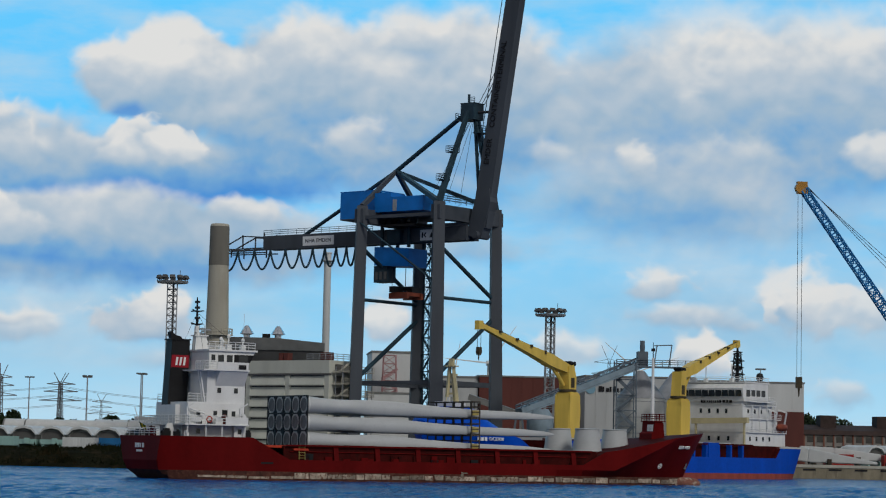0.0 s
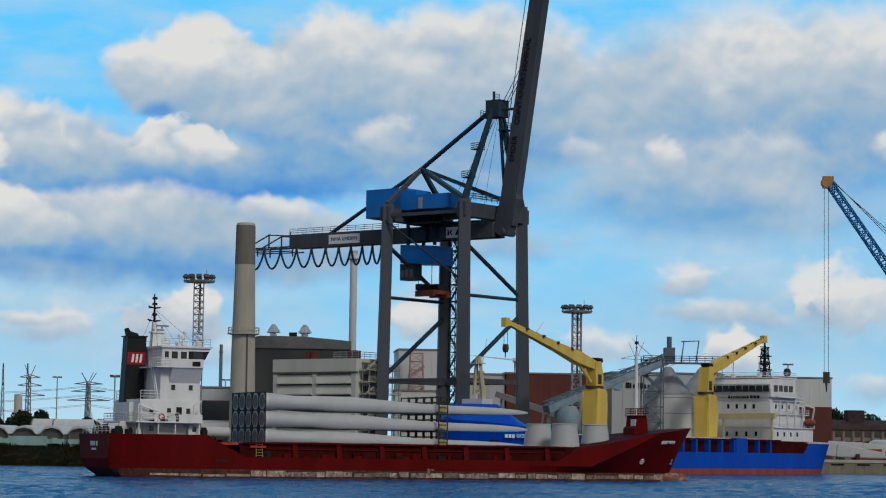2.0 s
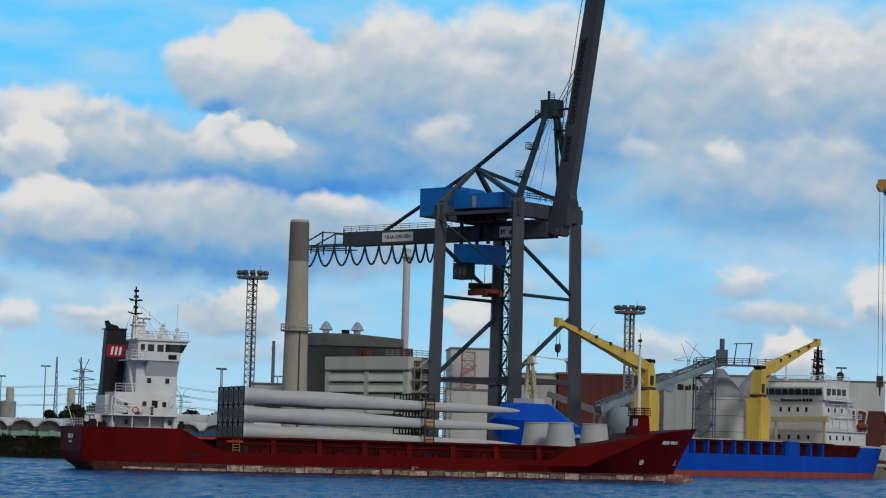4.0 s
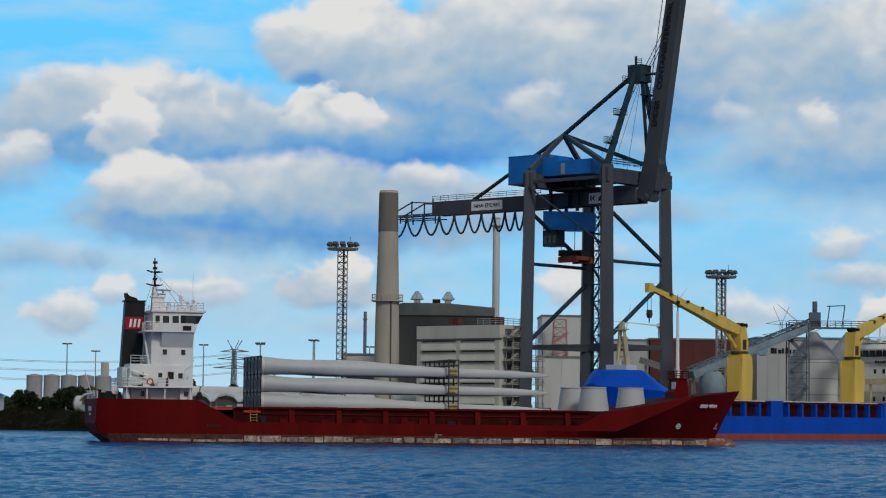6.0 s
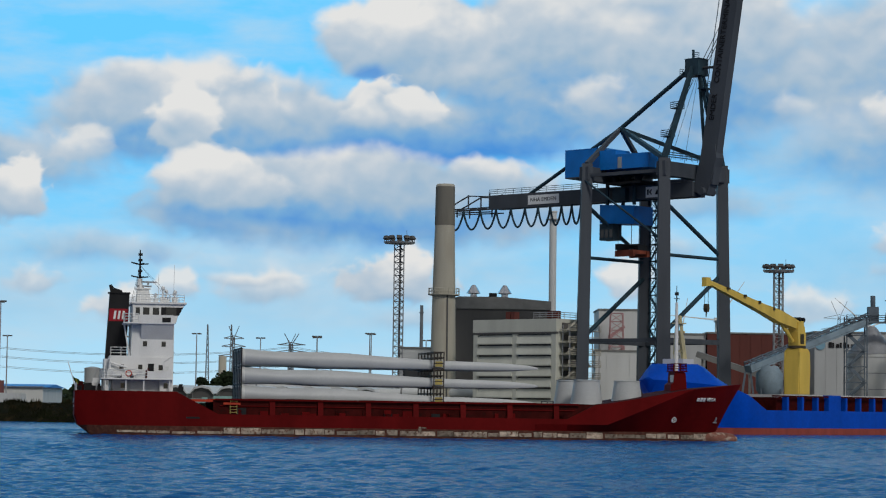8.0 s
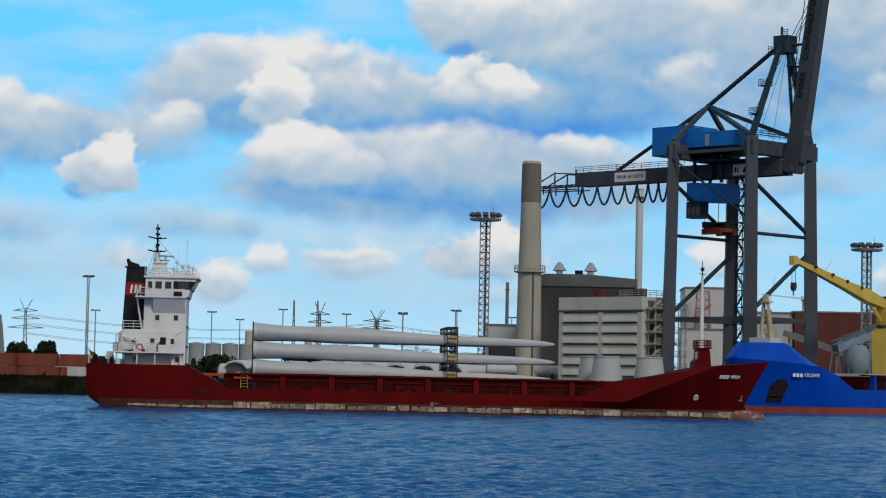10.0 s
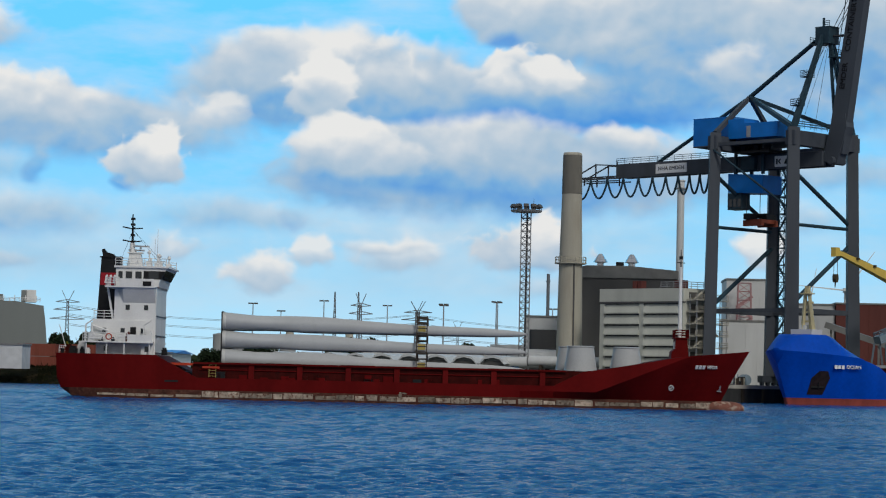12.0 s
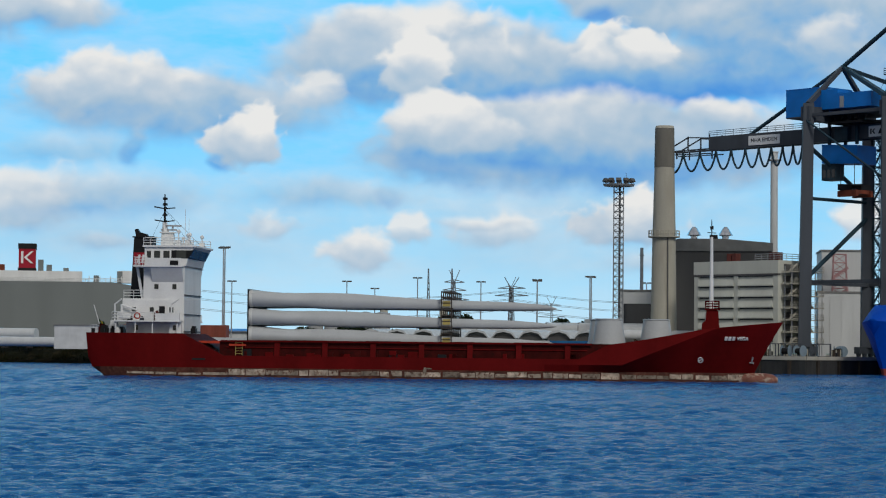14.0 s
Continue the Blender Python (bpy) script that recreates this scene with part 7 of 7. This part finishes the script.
for x, y, z, rz, L, r in ((-44, 501, 5.6, -12, 22, 1.8), (-39.5, 500, 5.6, -12, 22, 1.8), (-25, 499, 5.6, -9, 20, 1.9), (-21.5, 498, 5.6, -9, 21, 1.9), (-18, 497, 5.6, -9, 22, 1.9), (-13, 492, 5.2, -9, 20, 1.9),
                          (-14, 466, 5.2, -14, 19, 1.1), (-8, 456, 5.6, -14, 16, 1.0), (-64, 486, 3.4, -20, 24, 1.7), (-142, 470, 3.2, -14, 26, 1.0), (-138, 476, 4.6, -14, 9, 1.2)):
    tower_section(x, y, z, rz, L, r)


def covered_nacelle(x, y, rz):
    c = thing("covered_nacelle", pose(x, y, LAND + 0.6, 0, 0, rz) @ Matrix.Diagonal((1.0, 1.0, 0.86, 1.0)), "machine housing under pale grey tarpaulin", "machine part", "covered housings in the yard")
    bm = B()
    prism(bm, [(-2.4, 1.7), (2.4, 1.7), (2.5, 3.0), (1.5, 4.1), (0, 4.5), (-1.5, 4.1), (-2.5, 3.0)], "y", 0.5, 9)
    part("housing", bm, M_GREYL, c)
    bm = B()
    prism(bm, [(-2.75, 2.9), (-2.6, 2.7), (-1.6, 3.9), (0, 4.3), (1.6, 3.9), (2.6, 2.7), (2.75, 2.9), (1.7, 4.35), (0, 4.85), (-1.7, 4.35)], "y", -0.3, 9.2)
    part("tarpaulin", bm, M_CWH, c, "pale sheet lashed over the roof")
    bm = B()
    prism(bm, [(-2.1, 1.8), (2.1, 1.8), (2.2, 2.8), (1.3, 3.6), (-1.3, 3.6), (-2.2, 2.8)], "y", 0.44, 0.52)
    part("front_opening", bm, M_DARK, c)
    bm = B()
    prism(bm, [(-2.5, 0.6), (2.5, 0.6), (2.6, 1.7), (-2.6, 1.7)], "y", 0.1, 9)
    part("skirt", bm, M_CTQ, c)
    bm = B()
    box(bm, -2.2, -1.6, 0.3, 8.6, -0.6, 0.6)
    box(bm, 1.6, 2.2, 0.3, 8.6, -0.6, 0.6)
    part("skid", bm, M_CTQ, c)
    bm = B()
    box(bm, 0.2, 1.2, -0.4, 0.1, 0.7, 2.0)
    part("hatch_box", bm, M_CTQ, c)


for i in range(9):
    covered_nacelle(-60 + i * 5.6, 478 - i * 1.9, -18)
for i in range(4):
    covered_nacelle(150 + i * 7, 522, 30)


def yard_blade(p, q, r):
    """A blade lying slantwise on trestles."""
    c = thing("yard_blade", pose(0, 0, 0), "long white rotor blade lying on low trestles", "rotor blade", "blades on the far quay")
    p, q = Vector(p), Vector(q)
    bm = B()
    bar(bm, p, p.lerp(q, 0.3), r * 1.1, r * 1.5, r * 0.9, r * 1.8)
    bar(bm, p.lerp(q, 0.3), q, r * 0.9, r * 1.8, r * 0.3, r * 0.35)
    bmesh.ops.bevel(bm, geom=bm.edges[:], offset=r * 0.12, segments=2, affect="EDGES")
    part("shell", bm, M_TUBE, c, smooth=True)
    for t in (0.12, 0.5):
        m = p.lerp(q, t)
        bm = B()
        box(bm, m.x - 0.4, m.x + 0.4, m.y - 1.2, m.y + 1.2, LAND, m.z - 0.3)
        part("trestle", bm, M_TIMB, c)


yard_blade((125.5, 513, 5.6), (145, 503, 3.4), 1.7)
yard_blade((131.5, 519, 5.9), (156, 511, 4.2), 1.6)


def tanks():
    for i in range(5):
        c = thing("storage_tank", pose(-94.3 + i * 4.5, 629 + i * 0.6, LAND), "squat grey concrete storage tank", "tank", "storage tanks")
        bm = B()
        lathe(bm, [(2.15, 0), (2.15, 9.9), (2.22, 9.9), (2.22, 10.2), (0.4, 10.6)], 22)
        part("shell", bm, M_TANK, c, smooth=True)
        bm = B()
        a = (0.4, -2.4, 0.5)
        bar(bm, (a[0] - 1.8, a[1], 0.5 + i % 2 * 2), (a[0] + 1.0, a[1], 9.8), 0.2, 0.4)
        part("stair", bm, M_GALV, c)
    for x in (-77.6, -61.0):
        c = thing("vent_stack", pose(x, 646, LAND), "pale upright cylinder behind the tanks", "tank", "upright cylinders")
        bm = B()
        lathe(bm, [(1.1, 0), (1.1, 14), (0.9, 14.3)], 14)
        part("shell", bm, M_CONC, c, smooth=True)


tanks()


def light_pole(x, y, top):
    c = thing("light_pole", pose(x, y, LAND), "grey lamp pole with a cross head", "street lamp", "lamp poles in the yard")
    bm = B()
    tube(bm, (0, 0, 0), (0, 0, top - LAND), 0.2, 0.13, 8)
    part("pole", bm, M_GALV, c)
    for s in (-1, 1):
        bm = B()
        box(bm, s * 0.1, s * 1.2, -0.35, 0.35, top - LAND - 0.1, top - LAND + 0.25)
        part("lamp_head", bm, M_DARK, c)


for x, y, z in ((-30.3, 559, 20.2), (-17.7, 560, 21.1), (-81, 594, 20.5), (-80.1, 645, 20.0), (-63.1, 597, 21.6), (-32.4, 599, 21.1), (-18.6, 600, 22.2), (-104.8, 550, 27.0), (-97, 510.9, 25.5), (-112, 600, 20.5), (-47, 600, 20.8), (-4.5, 600, 20.8), (125, 530, 24.5)):
    light_pole(x, y, z)


def pylon(x, y, top, w, rz, steel):
    c = thing("power_pylon", pose(x, y, LAND, 0, 0, rz), "steel lattice power pylon with crossarms", "pylon", "power pylons")
    h = top - LAND
    bm = B()
    lattice(bm, (0, 0, 0), (0, 0, h * 0.86), w * 0.17, w * 0.06, 9, 0.16, 4, 0.1)
    part("mast", bm, steel, c)
    for k, (z, a) in enumerate(((0.63, 1.15), (0.75, 0.92), (0.85, 0.77))):
        bm = B()
        for s in (-1, 1):
            bar(bm, (0, 0, h * z + 0.03 * h), (s * w * a / 2, 0, h * z), 0.32)
            bar(bm, (0, 0, h * z - 0.01 * h), (s * w * a / 2, 0, h * z), 0.32)
        part("crossarm", bm, steel, c)
    for s in (-1, 1):
        bm = B()
        bar(bm, (0, 0, h * 0.84), (s * w * 0.2, 0, h), 0.3)
        part("earth_arm", bm, steel, c)


PYL = [(-71.5, 1098, 37.4, 18), (-76.7, 1598, 39.3, 16), (-85.2, 1297, 43.6, 16), (-81, 902, 34, 10), (300, 1774, 89, 30), (-230, 1060, 38, 14)]
for i, (x, y, z, w) in enumerate(PYL):
    pylon(x, y, z, w, (i * 17) % 30 - 15, M_PYL)
for x, y in ((-90.6, 896), (-81.2, 893)):
    c = thing("radio_mast", pose(x, y, LAND), "slim tapering lattice radio mast", "mast", "radio masts")
    bm = B()
    lattice(bm, (0, 0, 0), (0, 0, 31.4), 1.7, 0.25, 14, 0.16, 3, 0.1)
    part("tower", bm, M_PYL, c)
bm = B()
for k, z in enumerate((22.5, 27, 31)):
    for e in (-6, 6):
        for p, q in (((-230, 1060), (-71.5, 1098)), ((-71.5, 1098), (-85.2, 1297)), ((-71.5, 1098), (60, 1150))):
            pts = [Vector((p[0] + (q[0] - p[0]) * i / 12, p[1] + (q[1] - p[1]) * i / 12 + e * 0.3, z + e * 0.05 - 5 * (1 - (2 * i / 12 - 1) ** 2))) for i in range(13)]
            for a, b in zip(pts, pts[1:]):
                tube(bm, a, b, 0.09, seg=3)
tagged(part("power_line", bm, M_PYL), "overhead power cables strung between the pylons", "cable", kind="stuff")


def wind_turbine(x, y, hub, r, spin):
    c = thing("wind_turbine", pose(x, y, LAND), "distant white wind turbine with three blades", "wind turbine", "distant wind turbines")
    bm = B()
    tube(bm, (0, 0, 0), (0, 0, hub - LAND), 1.9, 1.1, 12)
    part("tower", bm, M_TUBE, c)
    bm = B()
    box(bm, -1.5, 1.5, -2, 5, hub - LAND - 1.4, hub - LAND + 1.6)
    part("nacelle", bm, M_TUBE, c)
    for k in range(3):
        a = radians(spin + 120 * k)
        bm = B()
        v = Vector((math.sin(a), 0, math.cos(a)))
        bar(bm, Vector((0, -2.6, hub - LAND)), Vector((0, -2.6, hub - LAND)) + v * r, 2.6, 1.0, 0.6, 0.3)
        part("blade", bm, M_WHITE, c)


wind_turbine(174, 1490, 62, 30, 35)
wind_turbine(325, 1790, 70, 34, 70)
wind_turbine(172, 1700, 58, 28, 10)


# ---- car carrier in the next basin ----
def car_carrier():
    c = thing("car_carrier", pose(-160, 702, 0, 0, 0, 194), "large grey-green car carrier with white upperworks", "ship")
    bm = B()
    prism(bm, [(0.5, 1.0), (190, 1.0), (190, 22.2), (8, 22.4), (0, 21.2), (-0.6, 17.0), (-1.4, 9)], "y", -14, 14)
    part("hull", bm, M_KGRY, c)
    bm = B()
    for i in range(6):
        box(bm, -0.2 - i * 0.9 - 0.9, 0.2 - i * 0.2, 2, 8, 6 - i * 0.8, 8.5 - i * 0.8)
    part("stern_ramp", bm, M_GREYL, c)
    bm = B()
    box(bm, 17, 60, -11, 11, 22.2, 25.6)
    part("upper_house", bm, M_WHITE, c)
    bm = B()
    for i in range(22):
        box(bm, 2 + i * 3.2, 2.25 + i * 3.2, 12, 12.3, 22.3, 24.2)
    rail(bm, [(1, 12.5, 22.3), (70, 12.5, 22.3)], 1.2, 0.07, 3)
    part("deck_railing", bm, M_WHITE, c)
    bm = B()
    box(bm, 31, 36, -3, 5, 25.6, 33.6)
    fn = part("funnel", bm, M_KRED, c, "red funnel with a white mark")
    for z0, z1 in ((32.4, 34.0), (25.6, 26.6)):
        bm = B()
        box(bm, 30.8, 36.2, -3.2, 5.2, z0, z1)
        part("funnel_band", bm, M_BLACK, fn)
    bm = B()
    prism(bm, [(34.6, 28.0), (35.3, 28.0), (35.3, 31.6), (34.6, 31.6)], "y", 5.0, 5.3)
    prism(bm, [(34.5, 29.8), (32.4, 31.6), (31.6, 31.6), (33.6, 29.8), (31.6, 28.0), (32.4, 28.0)], "y", 5.0, 5.3)
    part("funnel_mark", bm, M_LET, fn)
    for x, z in ((26, 27.5), (21, 26.6), (12, 24.5), (5, 25.8), (28.5, 29)):
        bm = B()
        box(bm, x, x + 1.6, 8, 10, 22.3, z)
        part("vent_post", bm, M_KGRY, c)
    bm = B()
    box(bm, 2.2, 6.2, 4, 9, 22.3, 26.0)
    part("stair_house", bm, M_WHITE, c)
    bm = B()
    box(bm, 40, 52, 6, 11, 25.6, 27.4)
    part("lifeboat", bm, M_ORNG, c)


car_carrier()
h = hall("blue_roof_shed", -250, -135, 790, 830, 8.6, M_SHED, "long low shed with a bright blue roof", rib=6)
bm = B()
prism(bm, [(-1, 5.8), (41, 5.8), (20, 7.0)], "x", -1, 116)
part("roof", bm, M_CBLUE, h)
hall("bank_shed", -120, -107, 453, 460, 7.4, M_CWHS, "white flat-roofed hut on the bank", rib=3)
hall("works_shed", -60, -25, 612, 640, 9.4, M_GREYP, "low grey works shed", rib=4)
hall("roadside_shed", -10, 14, 640, 660, 9.0, M_GREYP, "low grey works shed", rib=4)


# ---- trees ----
def tree(x, y, top, w, seed, z0=LAND):
    rnd = random.Random(seed)
    c = thing("tree", pose(x, y, z0), "dense dark green broadleaf tree", "tree", "trees beyond the yard")
    h = top - z0
    bm = B()
    tube(bm, (0, 0, 0), (0.1, 0, h * 0.5), 0.28, 0.16, 7)
    for i in range(6):
        a = rnd.uniform(0, 6.28)
        tube(bm, (0.05, 0, h * rnd.uniform(0.25, 0.45)), (w * 0.35 * math.cos(a), w * 0.35 * math.sin(a), h * rnd.uniform(0.5, 0.8)), 0.12, 0.04, 5)
    part("trunk", bm, M_BARK, c)
    bm = B()
    lobes = [(rnd.uniform(-0.36, 0.36) * w, rnd.uniform(-0.36, 0.36) * w, rnd.uniform(0.3, 0.8) * h, rnd.uniform(0.16, 0.3) * w) for _ in range(13)]
    for i in range(2600):
        lx, ly, lz, r = lobes[i % 13]
        v = Vector((rnd.gauss(0, 1), rnd.gauss(0, 1), rnd.gauss(0, 0.8))).normalized() * r * rnd.uniform(0.6, 1.08)
        p = Vector((lx, ly, lz)) + v
        e1 = Vector((rnd.gauss(0, 1), rnd.gauss(0, 1), rnd.gauss(0, 1))).normalized() * rnd.uniform(0.28, 0.55)
        e2 = e1.cross(Vector((rnd.gauss(0, 1), rnd.gauss(0, 1), rnd.gauss(0, 1)))).normalized() * rnd.uniform(0.22, 0.42)
        bm.faces.new([bm.verts.new(p + q) for q in (-e1, e2, e1, -e2)])
    part("crown", bm, M_LEAF, c)


TREES = [(-92, 600, 8.6, 7), (-85, 601, 8.0, 7), (-78, 600, 8.8, 7), (-71, 602, 8.2, 6), (-46, 520, 12.6, 7.5), (-31, 524, 11.2, 7), (-24, 530, 11.8, 6), (-35.5, 530, 10.4, 6), (-8, 560, 9.5, 5), (-115, 549, 12.8, 5.5), (-121, 552, 12, 6), (-70, 520, 9.0, 5),
         (-56, 560, 10.8, 6), (-50, 565, 11, 6), (-17, 520, 10.4, 6), (-12, 526, 11, 5), (0, 530, 10, 6), (156, 652, 17.5, 8), (165, 654, 19.0, 11), (176, 652, 17.0, 9), (205, 596, 12, 8)]
for i, (x, y, z, w) in enumerate(TREES):
    tree(x, y, z, w, 20 + i)


def far_woods():
    rnd = random.Random(9)
    bm = B()
    for i in range(9000):
        x = rnd.uniform(-1500, 1500)
        y = 1900 + 0.1 * x + rnd.uniform(0, 60)
        top = 9 + 5 * noise.noise((x * 0.012, 3, 1)) + 2.5 * noise.noise((x * 0.06, 1, 7))
        p = Vector((x, y, rnd.uniform(2.5, max(5, LAND + top))))
        e1 = Vector((rnd.uniform(1.5, 4), rnd.uniform(-1, 1), rnd.uniform(-1, 1)))
        e2 = Vector((rnd.uniform(-1, 1), rnd.uniform(-1, 1), rnd.uniform(1.2, 2.6)))
        bm.faces.new([bm.verts.new(p + q) for q in (-e1, e2, e1, -e2)])
    tagged(part("far_woods", bm, M_LEAF), "low dark line of distant woods on the horizon", "woods", kind="stuff")


far_woods()


# ---- working gear standing about on the quay ----
def quay_gear():
    rnd = random.Random(31)
    for i in range(16):
        a, b = rnd.uniform(-17, -4.5), rnd.uniform(-2, 19)
        kind = i % 4
        m = G(a, b) @ pose(0, 0, 0, 0, 0, rnd.uniform(0, 180))
        if kind == 0:
            c = thing("crate", m, "weathered timber crate on the quay", "crate", "crates on the quay")
            bm = B()
            box(bm, -0.9, 0.9, -0.6, 0.6, 0.12, 1.3)
            part("body", bm, M_TIMB, c)
            for e in (-0.75, 0, 0.75):
                bm = B()
                box(bm, e - 0.07, e + 0.07, -0.66, 0.66, 0, 1.36)
                part("batten", bm, M_CONC, c)
        elif kind == 1:
            c = thing("cable_drum", m, "grey steel cable drum on the quay", "drum", "cable drums on the quay")
            bm = B()
            tube(bm, (-0.7, 0, 1.0), (0.7, 0, 1.0), 0.55, seg=16)
            part("core", bm, M_BLACK, c)
            for e in (-0.75, 0.65):
                bm = B()
                tube(bm, (e, 0, 1.0), (e + 0.1, 0, 1.0), 1.0, seg=20)
                part("flange", bm, M_STEELP, c)
        elif kind == 2:
            c = thing("transport_frame", m, "empty dark steel transport frame", "frame", "transport frames on the quay")
            for x in (-1.6, 1.6):
                for y in (-1.1, 1.1):
                    bm = B()
                    bar(bm, (x, y, 0), (x, y, 2.3), 0.16)
                    part("post", bm, M_GREY, c)
            bm = B()
            for z in (0.1, 2.25):
                for y in (-1.1, 1.1):
                    bar(bm, (-1.6, y, z), (1.6, y, z), 0.15)
                for x in (-1.6, 1.6):
                    bar(bm, (x, -1.1, z), (x, 1.1, z), 0.15)
            part("rail", bm, M_GREY, c)
        else:
            c = thing("pallet_stack", m, "stack of pale pallets on the quay", "pallets", "pallets on the quay")
            for k in range(4):
                bm = B()
                box(bm, -0.6, 0.6, -0.4, 0.4, k * 0.16, k * 0.16 + 0.03)
                for y in (-0.35, -0.05, 0.25):
                    box(bm, -0.6, 0.6, y, y + 0.1, k * 0.16 + 0.03, k * 0.16 + 0.13)
                part("pallet", bm, M_CTQ if k == 3 else M_CONC, c)


quay_gear()


# the coaster's track: position and heading as smooth curves of time
SX = (-3.5690, -29.3332, 0.1277, 0.8957)
SY = (288.0306, -8.9934, 2.7917, -0.6207)
SH = (0.2029, -0.2140, -0.0028, 0.0051)


# ---- what moves: the coaster backs and swings, the cloud drifts ----
def motions():
    rows = []
    for i in range(29):
        t = i * 0.5
        s = (t - 7) / 7
        rows.append((t, pose(SX[0] + SX[1] * s + SX[2] * s * s + SX[3] * s ** 3, SY[0] + SY[1] * s + SY[2] * s * s + SY[3] * s ** 3, 0, 0, 0,
                             math.degrees(SH[0] + SH[1] * s + SH[2] * s * s + SH[3] * s ** 3))))
    walk(vessel, rows)
    walk(ripples, [(0, pose(0.8, 2.0, 0)), (7, pose(0, 0, 0)), (14, pose(-0.8, -2.0, 0))])
    walk(backdrop, [(0, pose(0, 0, 0)), (7, pose(0, 0, 0, 0, 0, -0.35)), (14, pose(0, 0, 0, 0, 0, -0.7))])


motions()
